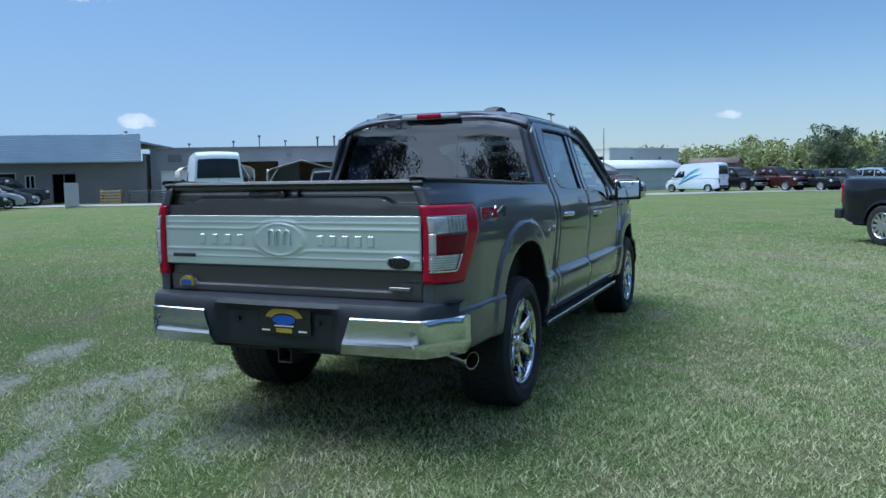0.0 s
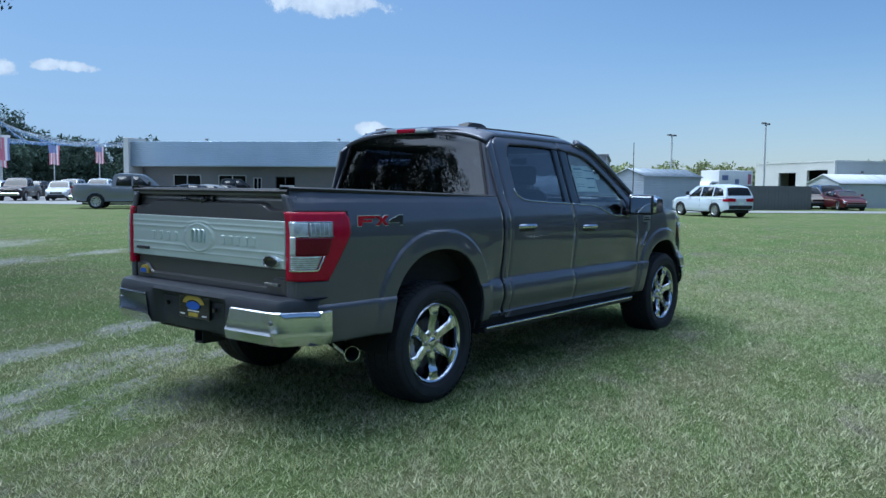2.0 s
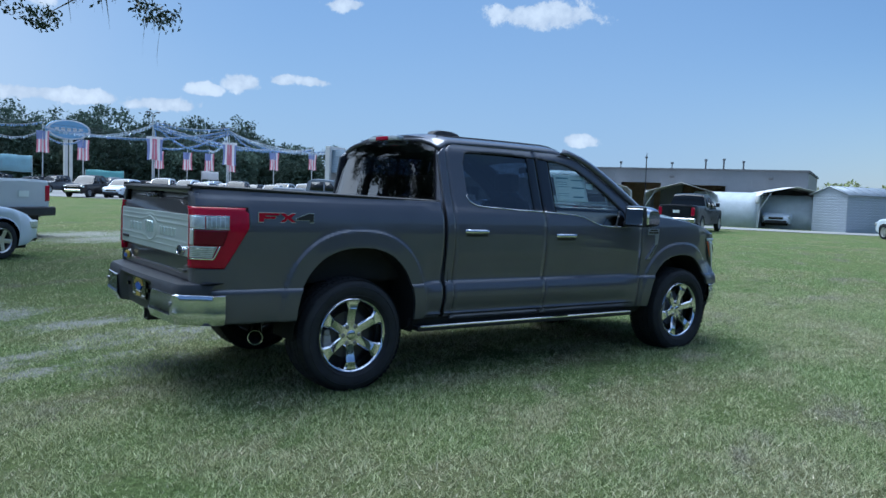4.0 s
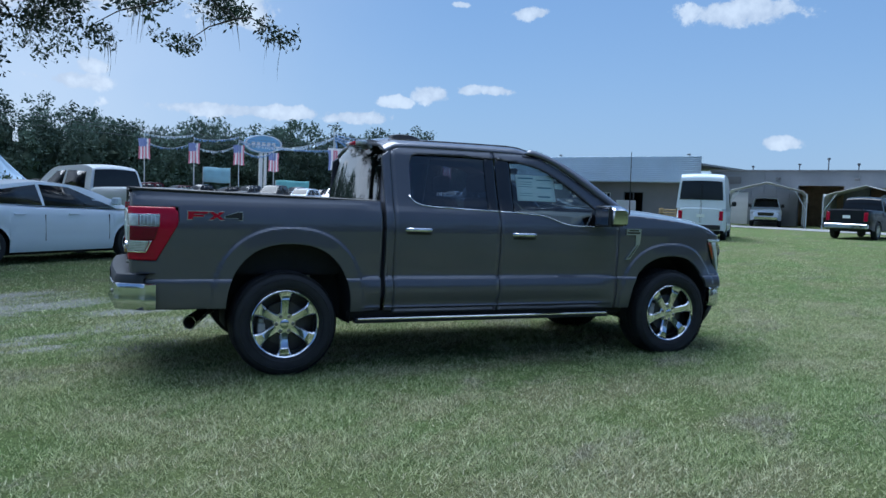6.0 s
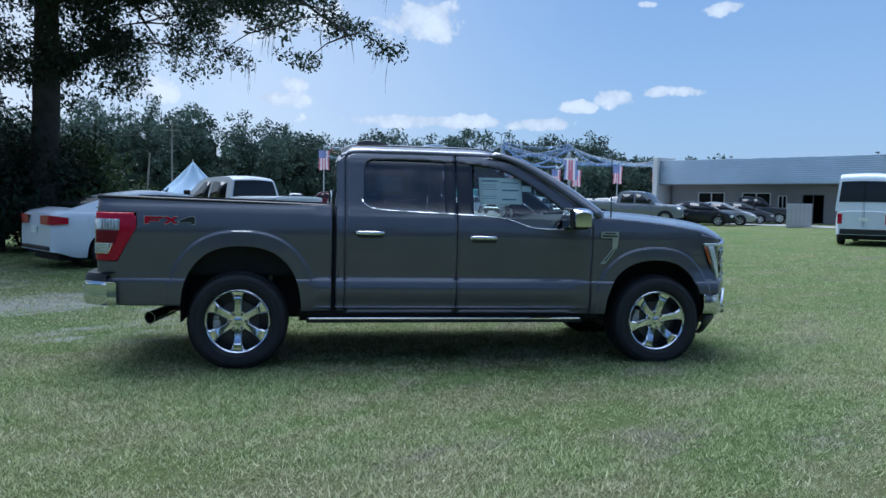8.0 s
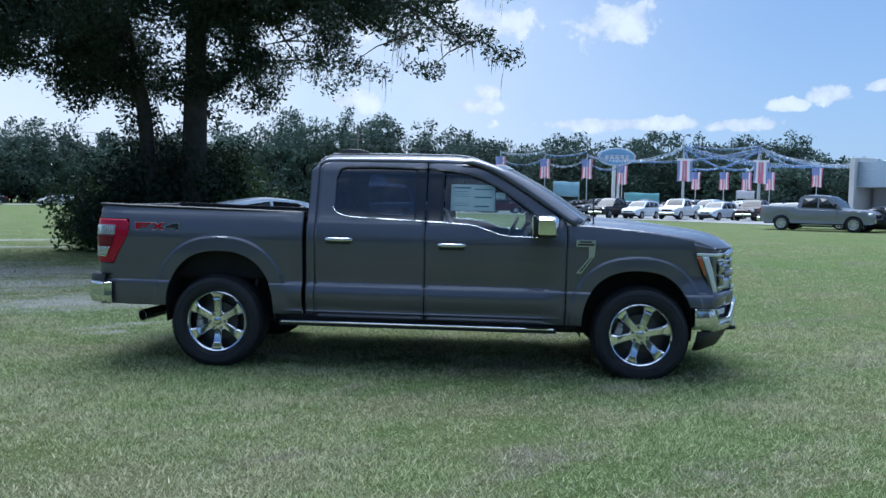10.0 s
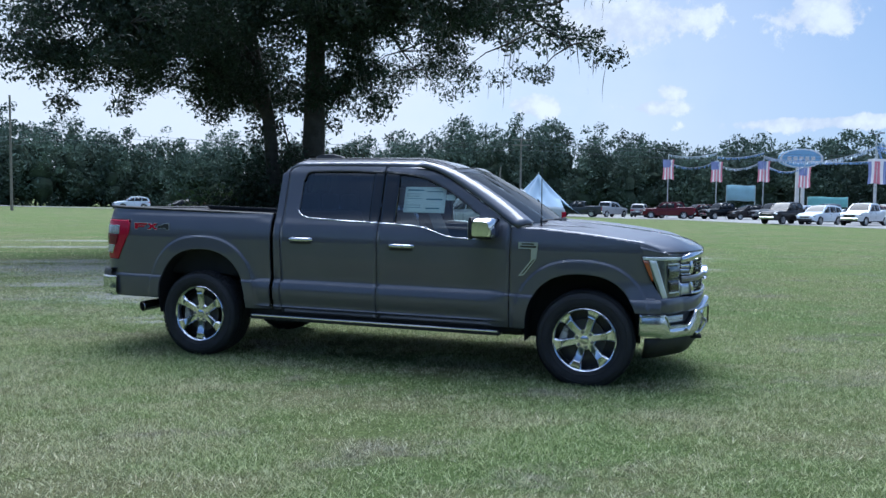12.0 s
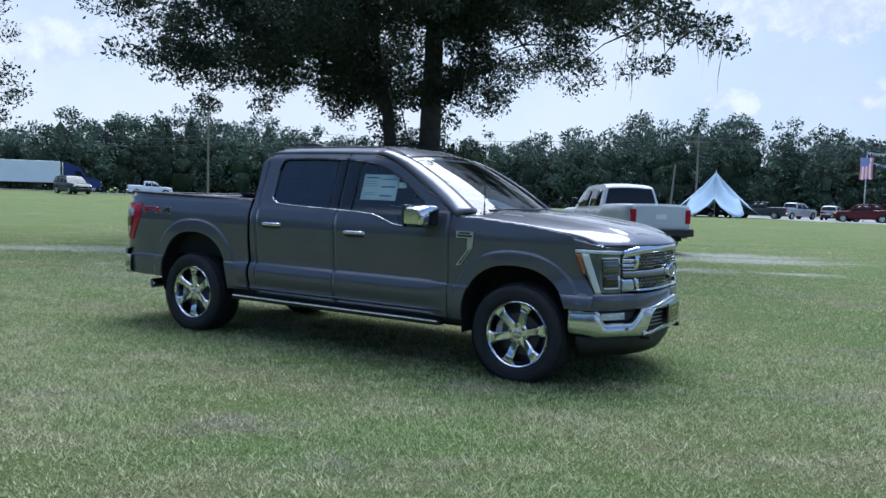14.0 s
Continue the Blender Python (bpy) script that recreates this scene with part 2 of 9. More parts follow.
def mesh_of(name, bm, material, angle=35):
    bmesh.ops.remove_doubles(bm, verts=bm.verts[:], dist=1e-5)
    bmesh.ops.dissolve_degenerate(bm, dist=1e-6, edges=bm.edges[:])
    me = bpy.data.meshes.new(name)
    bm.to_mesh(me)
    bm.free()
    for p in me.polygons:
        p.use_smooth = True
    if angle:
        me.set_sharp_from_angle(angle=radians(angle))
    for mm in material if isinstance(material, (list, tuple)) else [material]:
        me.materials.append(mm)
    return me


def part(name, bm, material, parent, label="", angle=35, colour=None):
    ob = new(name, mesh_of(name, bm, material, angle))
    ob.parent = parent
    if label:
        ob["label"] = label
    if colour:
        ob.color = (*colour, 1)
    return ob


def dup(ob, parent, m):
    """A copy of a part with its pieces under another parent, sharing the meshes."""
    made = {}
    for o in (ob, *ob.children_recursive):
        c = o.copy()
        scene.collection.objects.link(c)
        made[o] = c
        c.parent = parent if o is ob else made[o.parent]
    made[ob].matrix_basis = m
    return made[ob]


def solidify(ob, t, offset=-1.0):
    md = ob.modifiers.new("thick", "SOLIDIFY")
    md.thickness, md.offset = t, offset
    return ob


def grid(bm, rows, flip=False, close=False):
    """Quads over rows of points."""
    vs = [[bm.verts.new(p) for p in r] for r in rows]
    for a, b in zip(vs, vs[1:]):
        n = len(a)
        for j in range(n if close else n - 1):
            k = (j + 1) % n
            q = (a[j], b[j], b[k], a[k]) if not flip else (a[j], a[k], b[k], b[j])
            bm.faces.new(q)
    return vs


def box(bm, a, b, bevel=0.0, seg=1):
    got = bmesh.ops.create_cube(bm, size=1.0)
    c = [(p + q) / 2 for p, q in zip(a, b)]
    s = [abs(q - p) for p, q in zip(a, b)]
    for v in got["verts"]:
        v.co = Vector([c[i] + v.co[i] * s[i] for i in range(3)])
    if bevel:
        es = list({e for v in got["verts"] for e in v.link_edges})
        bmesh.ops.bevel(bm, geom=es, offset=bevel, segments=seg, affect="EDGES", profile=0.5)
    return bm


def rod(bm, p, q, r0, r1=None, seg=10, caps=True):
    p, q = Vector(p), Vector(q)
    r1 = r0 if r1 is None else r1
    z = (q - p).normalized()
    x = z.orthogonal().normalized()
    y = z.cross(x)
    rings = []
    for c, r in ((p, r0), (q, r1)):
        rings.append([bm.verts.new(c + (x * math.cos(2 * math.pi * i / seg) + y * math.sin(2 * math.pi * i / seg)) * r) for i in range(seg)])
    for i in range(seg):
        k = (i + 1) % seg
        bm.faces.new((rings[0][i], rings[0][k], rings[1][k], rings[1][i]))
    if caps:
        bm.faces.new(rings[0][::-1])
        bm.faces.new(rings[1])
    return bm


def tube(bm, pts, radii, seg=8, caps=True):
    """A tube along points, with a radius at each."""
    pts = [Vector(p) for p in pts]
    rings = []
    x = None
    for i, c in enumerate(pts):
        d = (pts[min(i + 1, len(pts) - 1)] - pts[max(i - 1, 0)]).normalized()
        x = d.orthogonal().normalized() if x is None else (x - d * x.dot(d)).normalized()
        y = d.cross(x)
        r = radii[i] if isinstance(radii, (list, tuple)) else radii
        rings.append([bm.verts.new(c + (x * math.cos(2 * math.pi * k / seg) + y * math.sin(2 * math.pi * k / seg)) * r) for k in range(seg)])
    for a, b in zip(rings, rings[1:]):
        for i in range(seg):
            k = (i + 1) % seg
            bm.faces.new((a[i], a[k], b[k], b[i]))
    if caps:
        bm.faces.new(rings[0][::-1])
        bm.faces.new(rings[-1])
    return bm


def lathe(bm, profile, seg=48, axis="y"):
    """Turns (radius, height) points round an axis."""
    rows = []
    for r, h in profile:
        ring = []
        for i in range(seg):
            a = 2 * math.pi * i / seg
            c, s = math.cos(a) * r, math.sin(a) * r
            ring.append((c, h, s) if axis == "y" else (h, c, s) if axis == "x" else (c, s, h))
        rows.append(ring)
    grid(bm, rows, close=True)
    return bm


def slab(bm, outline, thick, plane="xz", at=0.0, bevel=0.0):
    """A plate cut along an outline of 2D points, from `at` to at + thick along the third axis."""
    def place(u, v, w):
        return {"xz": (u, w, v), "yz": (w, u, v), "xy": (u, v, w)}[plane]
    lo = [bm.verts.new(place(u, v, at)) for u, v in outline]
    hi = [bm.verts.new(place(u, v, at + thick)) for u, v in outline]
    fs = [bm.faces.new(lo[::-1]), bm.faces.new(hi)]
    n = len(outline)
    for i in range(n):
        fs.append(bm.faces.new((lo[i], lo[(i + 1) % n], hi[(i + 1) % n], hi[i])))
    bmesh.ops.recalc_face_normals(bm, faces=fs)
    if bevel:
        bmesh.ops.bevel(bm, geom=list({e for v in hi for e in v.link_edges if e.other_vert(v) in hi}), offset=bevel, segments=1, affect="EDGES", profile=0.5)
    return bm


def hermite(xs, ys):
    """A smooth curve through points, with no overshoot."""
    xs, ys = np.array(xs, float), np.array(ys, float)
    d = np.diff(ys) / np.diff(xs)
    m = np.zeros(len(xs))
    m[0], m[-1] = d[0], d[-1]
    for i in range(1, len(xs) - 1):
        m[i] = 0 if d[i - 1] * d[i] <= 0 else 2 * d[i - 1] * d[i] / (d[i - 1] + d[i])

    def at(x):
        x = min(max(x, xs[0]), xs[-1])
        i = min(int(np.searchsorted(xs, x, side="right")) - 1, len(xs) - 2)
        h = xs[i + 1] - xs[i]
        t = (x - xs[i]) / h
        return float((2 * t**3 - 3 * t**2 + 1) * ys[i] + (t**3 - 2 * t**2 + t) * h * m[i] + (-2 * t**3 + 3 * t**2) * ys[i + 1] + (t**3 - t**2) * h * m[i + 1])
    return at


def smooth(t):
    t = min(max(t, 0.0), 1.0)
    return t * t * (3 - 2 * t)


# ---- the main pickup: body lines (x ahead from the rear axle, z up, half width y) ----
SIDE = hermite([0.42, 0.47, 0.518, 0.530, 0.545, 0.62, 0.66, 0.69, 0.72, 0.75, 0.770, 0.784, 0.792, 0.90, 1.02, 1.14, 1.22, 1.30, 1.36, 1.42, 1.5, 1.6, 1.7, 1.8, 1.85, 1.90],
               [0.90, 0.93, 0.956, 0.974, 0.967, 0.986, 0.994, 0.9945, 0.990, 0.9805, 0.970, 0.959, 0.957, 0.968, 0.98, 0.983, 0.976, 0.957, 0.93, 0.908, 0.882, 0.85, 0.818, 0.785, 0.75, 0.66])
SIDE_PLAIN = hermite([0.42, 0.50, 0.60, 0.70, 0.745, 0.757, 0.77, 0.90, 1.02, 1.14, 1.22, 1.30, 1.36, 1.42, 1.5],
                     [0.93, 0.962, 0.982, 0.988, 0.988, 0.985, 0.973, 0.976, 0.982, 0.983, 0.976, 0.957, 0.935, 0.91, 0.88])
ARCH = {"rear": (0.03, 0.50, 0.485, 0.54, 0.115), "front": (3.655, 0.46, 0.465, 0.50, 0.105)}


def arch_r(which, x, z):
    cx, cz, a, b, w = ARCH[which]
    return ((abs((x - cx) / a)) ** 2.35 + (abs((z - cz) / b)) ** 2.35) ** (1 / 2.35)


def half_width(x, z):
    """The body side's half width at a place of its side view."""
    k = smooth((x - 0.57) / 0.13) * (1 - smooth((x - 2.80) / 0.25))
    y = SIDE_PLAIN(z) * (1 - k) + SIDE(z) * k if z < 1.36 else SIDE(z)
    if x < -0.72:
        u = min((-0.72 - x) / 0.42, 0.985)
        y -= 0.15 * (1 - math.sqrt(1 - u * u))
    if x > 3.55:
        u = (x - 3.55) / 0.60
        y -= (0.03 + 0.045 * smooth((z - 0.68) / 0.25)) * u * u
    for which in ARCH:
        r = arch_r(which, x, z)
        w = ARCH[which][4] / ARCH[which][3]
        if r < 1 + w + 0.12 and z > 0.42:
            y += 0.022 * (1 - smooth((r - 1 - w) / 0.035)) - 0.006 * smooth((r - 1) / w) * (1 - smooth((r - 1 - w) / 0.035))
    return y


LEVELS = sorted(set([round(z, 4) for z in np.arange(0.42, 1.92, 0.0125)] + [0.518, 0.524, 0.530, 0.535, 0.540, 0.545, 0.77, 0.777, 0.784, 0.788, 0.792, 0.757]))


def side_panel(bm, xs, spans, side, depth=0.0):
    """A patch of the body side. spans: pairs of functions of x, the lower and upper edge."""
    for z0, z1 in spans:
        rows = []
        for x in xs:
            a, b = z0(x), max(z1(x), z0(x) + 1e-4)
            zs = [min(max(z, a), b) for z in [a] + LEVELS + [b]]
            rows.append([(x, side * (half_width(x, z) - depth), z) for z in zs])
        grid(bm, rows, flip=side > 0)
    return bm


def arch_top(which, x, floor):
    cx, cz, a, b, w = ARCH[which]
    u = abs((x - cx) / a)
    if u >= 1:
        return floor
    return max(floor, cz + b * (1 - u**2.35) ** (1 / 2.35))


def spread(a, b, step, extra=()):
    n = max(2, int(math.ceil((b - a) / step)) + 1)
    return sorted(set([round(float(v), 5) for v in np.linspace(a, b, n)] + [v for v in extra if a <= v <= b]))


def arch_xs(which):
    cx, cz, a, b, w = ARCH[which]
    return [cx + s * a * math.sin(radians(d)) for s in (-1, 1) for d in np.linspace(3, 90, 40)] + [cx - a - 0.002, cx + a + 0.002]


BELT = hermite([0.99, 1.02, 1.05, 1.14, 1.25, 1.60, 1.95, 2.20, 2.28, 2.38, 2.50, 2.60, 2.86, 3.06], [1.47, 1.44, 1.40, 1.368, 1.360, 1.345, 1.333, 1.318, 1.306, 1.273, 1.236, 1.226, 1.222, 1.22])
WIN_TOP = hermite([1.03, 1.06, 1.12, 1.5, 1.85, 2.0, 2.12, 2.25, 2.40, 2.55, 2.70, 2.86], [1.70, 1.785, 1.806, 1.808, 1.798, 1.786, 1.772, 1.742, 1.675, 1.585, 1.478, 1.350])
FRAME_TOP = hermite([0.86, 0.90, 0.96, 1.05, 1.4, 1.85, 2.1, 2.25, 2.40, 2.60, 2.80, 3.0, 3.10], [1.765, 1.822, 1.847, 1.857, 1.864, 1.858, 1.846, 1.824, 1.768, 1.655, 1.522, 1.386, 1.318])
BED_TOP = lambda x: 1.404 - 0.021 * x
HOOD_EDGE = hermite([3.05, 3.2, 3.7, 4.0, 4.15, 4.22, 4.30, 4.35], [1.335, 1.33, 1.288, 1.245, 1.212, 1.188, 1.143, 1.14])

truck = thing("pickup_truck", "graphite grey crew cab pickup with chrome wheels on the lawn", "pickup truck", pose(0, 0, 0, 0, 0.39, 0))

LAMP_PLAN = [(0.0, -1.134, 0.818)]
for lx in [-1.1315, -1.127, -1.12, -1.11, -1.095, -1.075, -1.05] + [float(v) for v in np.arange(-1.02, -0.70, 0.03)]:
    ly = half_width(max(lx, -1.13), 1.1) if lx > -1.131 else 0.850
    ls, lx0, ly0 = LAMP_PLAN[-1]
    LAMP_PLAN.append((ls + math.hypot(lx - lx0, ly - ly0), lx, ly))


def lamp_s(x):
    return float(np.interp(x, [q[1] for q in LAMP_PLAN], [q[0] for q in LAMP_PLAN]))


def lamp_point(s, z, out, side):
    """A place on the tail lamp's skin, s metres round from the tailgate, at a height."""
    x = float(np.interp(s, [q[0] for q in LAMP_PLAN], [q[1] for q in LAMP_PLAN]))
    y = float(np.interp(s, [q[0] for q in LAMP_PLAN], [q[2] for q in LAMP_PLAN]))
    x2 = float(np.interp(s + 0.01, [q[0] for q in LAMP_PLAN], [q[1] for q in LAMP_PLAN]))
    y2 = float(np.interp(s + 0.01, [q[0] for q in LAMP_PLAN], [q[2] for q in LAMP_PLAN]))
    n = Vector((-(y2 - y), x2 - x, 0)).normalized()
    y += SIDE_PLAIN(z) - SIDE_PLAIN(1.1)
    return (x + n.x * out, side * (y + n.y * out), z)


def tail_lamp(side):
    def patch(name, za, zb, sa, sb, mat, parent, out, thick, label="", n=14):
        """A lens between two heights; sa and sb give its ends at the lower and the upper edge."""
        bm = bmesh.new()
        rows = []
        for i in range(9):
            t = i / 8
            z = za + (zb - za) * t
            s0, s1 = sa[0] + (sa[1] - sa[0]) * t, sb[0] + (sb[1] - sb[0]) * t
            z = 0.963 + (z - 0.945) * 0.885
            s0, s1 = 0.030 + (s0 - 0.036) * 0.83, 0.030 + (s1 - 0.036) * 0.83
            rows.append([lamp_point(s0 + (s1 - s0) * j / n, z, out, side) for j in range(n + 1)])
        grid(bm, rows, flip=side < 0)
        return solidify(part(name, bm, mat, parent, label, 40), thick)
    bm = bmesh.new()
    rows = []
    for z in np.linspace(0.907, 1.298, 24):
        right = -0.95 + max(0.0, min(1.0, (z - 0.907) / 0.263)) * 0.149
        if z > 1.28:
            right -= 0.02
        rows.append([lamp_point(lamp_s(right) * j / 24, z, 0.008, side) for j in range(25)])
    grid(bm, rows, flip=side < 0)
    body = solidify(part("tail_lamp", bm, RED, truck, "red wraparound tail lamp with clear blocks", 40), 0.05)
    e = lamp_s(-0.868)
    m = lamp_s(-1.04)
    patch("clear_lens", 1.168, 1.258, (0.036, 0.036), (m - 0.003, m - 0.003), LENS, body, 0.013, 0.006)
    patch("ribbed_lens", 1.168, 1.258, (m + 0.003, m + 0.003), (e - 0.004, e), LENS_DARK, body, 0.011, 0.004)
    for k in range(5):
        s = m + 0.012 + k * (e - m - 0.02) / 5
        patch("lens_rib", 1.174 + 0.012 * (k % 2), 1.252, (s, s), (s + 0.006, s + 0.006), LENS, body, 0.015, 0.005, n=2)
    patch("clear_column", 1.045, 1.166, (0.036, 0.036), (lamp_s(-1.114), lamp_s(-1.114)), LENS, body, 0.013, 0.006)
    patch("brake_lens", 1.048, 1.162, (lamp_s(-1.110),) * 2, (e - 0.045, e - 0.008), RED_DARK, body, 0.015, 0.006)
    patch("reverse_lens", 0.958, 1.042, (0.036, 0.036), (lamp_s(-0.99), lamp_s(-0.955)), LENS_DARK, body, 0.012, 0.005)
    for k in range(6):
        z = 0.963 + 0.0135 * k
        patch("lens_rib", z, z + 0.006, (0.038, 0.038), (lamp_s(-0.995) + 0.004 * k, lamp_s(-0.995) + 0.004 * k), LENS, body, 0.015, 0.004)
    patch("chrome_line", 0.952, 1.042, (lamp_s(-0.984), lamp_s(-0.945)), (lamp_s(-0.972), lamp_s(-0.933)), CHROME, body, 0.016, 0.006, n=2)
    patch("chrome_line", 0.945, 0.955, (0.036, 0.036), (lamp_s(-0.98), lamp_s(-0.972)), CHROME, body, 0.016, 0.006)
    patch("chrome_line", 1.162, 1.168, (lamp_s(-1.11),) * 2, (e, e), CHROME, body, 0.016, 0.005)
    patch("chrome_line", 1.258, 1.263, (0.036, 0.036), (e, e), CHROME, body, 0.014, 0.005)


for side, tag in ((-1, "right"), (1, "left")):
    # bed side
    xs = spread(-1.12, 0.764, 0.02, [-1.11, -1.09, -1.06, -1.02] + arch_xs("rear"))
    bm = bmesh.new()
    lo = lambda x: arch_top("rear", x, 0.545 if x < 0 else 0.50)
    side_panel(bm, [x for x in xs if x < -0.951] + [-0.95], [(lo, lambda x: 0.905), (lambda x: 1.30, BED_TOP)], side)
    slant = lambda x: 0.905 + (x + 0.95) * (1.17 - 0.905) / 0.138
    side_panel(bm, spread(-0.95, -0.80, 0.02), [(lo, lambda x: min(slant(x), 1.30)), (lambda x: 1.30, BED_TOP)], side)
    side_panel(bm, [-0.80] + [x for x in xs if x > -0.80], [(lo, BED_TOP)], side)
    bed = solidify(part("bed_side", bm, PAINT, truck, "", 28), 0.025)
    # bed rail cap
    bm = bmesh.new()
    rows = []
    for x in spread(-1.13, 0.764, 0.08):
        y = half_width(max(x, -1.1), 1.40)
        z = BED_TOP(x)
        rows.append([(x, side * (y + 0.004), z - 0.012), (x, side * (y + 0.003), z + 0.004), (x, side * (y - 0.012), z + 0.012), (x, side * (y - 0.085), z + 0.012), (x, side * (y - 0.09), z - 0.03)])
    grid(bm, rows, flip=side > 0)
    solidify(part("bed_rail", bm, BLACK, truck, "black plastic bed rail cap"), 0.006)
    # bed inner wall
    bm = bmesh.new()
    box(bm, (-1.08, side * 0.80, 0.80), (0.76, side * 0.83, 1.385))
    part("bed_liner", bm, UNDER, truck)
    # wheel wells
    for which in ("rear", "front"):
        cx, cz, a, b, w = ARCH[which]
        bm = bmesh.new()
        rows = []
        for d in np.linspace(-8, 188, 34):
            c, s = math.cos(radians(d)), math.sin(radians(d))
            px = cx + a * abs(c) ** (2 / 2.35) * (1 if c > 0 else -1) * 1.01
            pz = cz + b * abs(s) ** (2 / 2.35) * (1 if s > 0 else -1) * 1.01
            edge = half_width(px, max(pz, 0.45)) - 0.012
            rows.append([(px, side * edge, pz), (px, side * 0.62, pz)])
        grid(bm, rows, flip=side < 0)
        slab(bm, [(cx - a * 1.02, cz - 0.1), (cx + a * 1.02, cz - 0.1), (cx + a, cz + b * 0.6), (cx + a * 0.6, cz + b), (cx - a * 0.6, cz + b), (cx - a, cz + b * 0.6)], 0.01, "xz", side * 0.62)
        part("wheel_well", bm, UNDER, truck)
    # rear door
    xs = spread(0.876, 1.833, 0.04, [1.0, 1.02, 1.03, 1.05, 1.08, 1.12, 1.16])
    low = lambda x: 0.475
    bm = bmesh.new()
    side_panel(bm, [x for x in xs if x <= 1.03] + [1.03], [(low, FRAME_TOP)], side)
    side_panel(bm, [1.03] + [x for x in xs if x > 1.03], [(low, BELT), (WIN_TOP, FRAME_TOP)], side)
    door = solidify(part("rear_door", bm, PAINT, truck, "", 28), 0.03)
    bm = bmesh.new()
    side_panel(bm, [x for x in xs if x >= 1.0 and x <= 1.80], [(lambda x: BELT(x) - 0.02, lambda x: WIN_TOP(x) + 0.02)], side, 0.018)
    part("window", bm, GLASS_DARK, door, "dark tinted window glass", 60)
    # front door
    xs = spread(1.841, 3.048, 0.04, [2.28, 2.33, 2.38, 2.44, 2.50])
    bm = bmesh.new()
    side_panel(bm, [x for x in xs if x < 2.86] + [2.86], [(low, BELT), (WIN_TOP, FRAME_TOP)], side)
    side_panel(bm, [2.86] + [x for x in xs if x > 2.86], [(low, FRAME_TOP)], side)
    fdoor = solidify(part("front_door", bm, PAINT, truck, "", 28), 0.03)
    bm = bmesh.new()
    side_panel(bm, [x for x in xs if 1.96 <= x < 2.84], [(lambda x: BELT(x) - 0.02, lambda x: WIN_TOP(x) + 0.015)], side, 0.018)
    part("window", bm, GLASS_FRONT, fdoor, "lightly tinted window glass", 60)
    # black pillar trims between the windows, with a divider bar
    bm = bmesh.new()
    side_panel(bm, spread(1.735, 1.832, 0.03), [(lambda x: BELT(x) + 0.002, lambda x: WIN_TOP(x) - 0.001)], side, 0.006)
    solidify(part("pillar_trim", bm, BLACK_GLOSS, door, "gloss black pillar trim"), 0.01)
    bm = bmesh.new()
    side_panel(bm, spread(1.842, 1.985, 0.03), [(lambda x: BELT(x) + 0.002, lambda x: WIN_TOP(x) - 0.001)], side, 0.006)
    solidify(part("pillar_trim", bm, BLACK_GLOSS, fdoor, "gloss black pillar trim"), 0.01)
    bm = bmesh.new()
    side_panel(bm, spread(2.70, 2.855, 0.03), [(lambda x: BELT(x) + 0.002, lambda x: min(WIN_TOP(x) - 0.001, BELT(x) + max(0.004, (x - 2.70) * 1.6)))], side, 0.006)
    solidify(part("pillar_trim", bm, BLACK_GLOSS, fdoor, "gloss black pillar trim"), 0.01)
    # bright belt strip and black window seal
    for d, a, b in ((door, 1.012, 1.832), (fdoor, 1.842, 2.84)):
        bm = bmesh.new()
        side_panel(bm, spread(a, b, 0.03), [(lambda x: BELT(x) - 0.004, lambda x: BELT(x) + 0.005)], side, -0.006)
        solidify(part("belt_strip", bm, CHROME, d, "chrome window strip"), 0.01)
        bm = bmesh.new()
        side_panel(bm, spread(a + 0.02, b - (0.01 if d is door else 0.1), 0.03), [(lambda x: WIN_TOP(x) - 0.012, lambda x: WIN_TOP(x) + 0.004)], side, -0.002)
        solidify(part("window_seal", bm, BLACK, d), 0.012)
    # door handles
    for d, hx, hz in ((door, 1.085, 1.166), (fdoor, 2.07, 1.139)):
        bm = bmesh.new()
        y = half_width(hx, hz)
        rows = []
        for i, u in enumerate(np.linspace(-1, 1, 13)):
            x = hx + u * 0.122
            out = 0.036 * (1 - abs(u) ** 6) + 0.004
            hgt = 0.019 * (1 - 0.25 * abs(u) ** 4)
            y = half_width(x, hz)
            rows.append([(x, side * (y + out * k), hz + hgt * s) for k, s in ((0.1, -1), (0.8, -0.9), (1, -0.4), (1, 0.4), (0.8, 0.9), (0.1, 1))])
        grid(bm, rows, flip=side > 0)
        part("door_handle", bm, CHROME, d, "chrome door handle", 50)
        # black strip on the skin stands in for the shade below the handle
        bm = bmesh.new()
        y = half_width(hx, hz)
        box(bm, (hx - 0.11, side * (y + 0.002), hz - 0.042), (hx + 0.11, side * (y - 0.01), hz - 0.018), 0.004)
        part("handle_recess", bm, BLACK, d)
    # rear cab corner behind the rear door
    bm = bmesh.new()
    side_panel(bm, spread(0.802, 0.87, 0.02), [(lambda x: 0.50, lambda x: 1.845 - max(0, 0.90 - x) * 0.8)], side)
    solidify(part("cab_corner", bm, PAINT, truck, "", 28), 0.03)
    # front fender
    xs = spread(3.056, 4.24, 0.02, arch_xs("front") + [4.10, 4.12, 4.14, 4.16, 4.18])
    bm = bmesh.new()
    lo = lambda x: arch_top("front", x, 0.475 if x < 3.6 else 0.66)
    lamp_lo = lambda x: float(np.interp(x, (4.136, 4.204, 4.302, 4.36), (1.115, 0.938, 0.785, 0.70)))
    side_panel(bm, [x for x in xs if x <= 4.136] + [4.136], [(lo, HOOD_EDGE)], side)
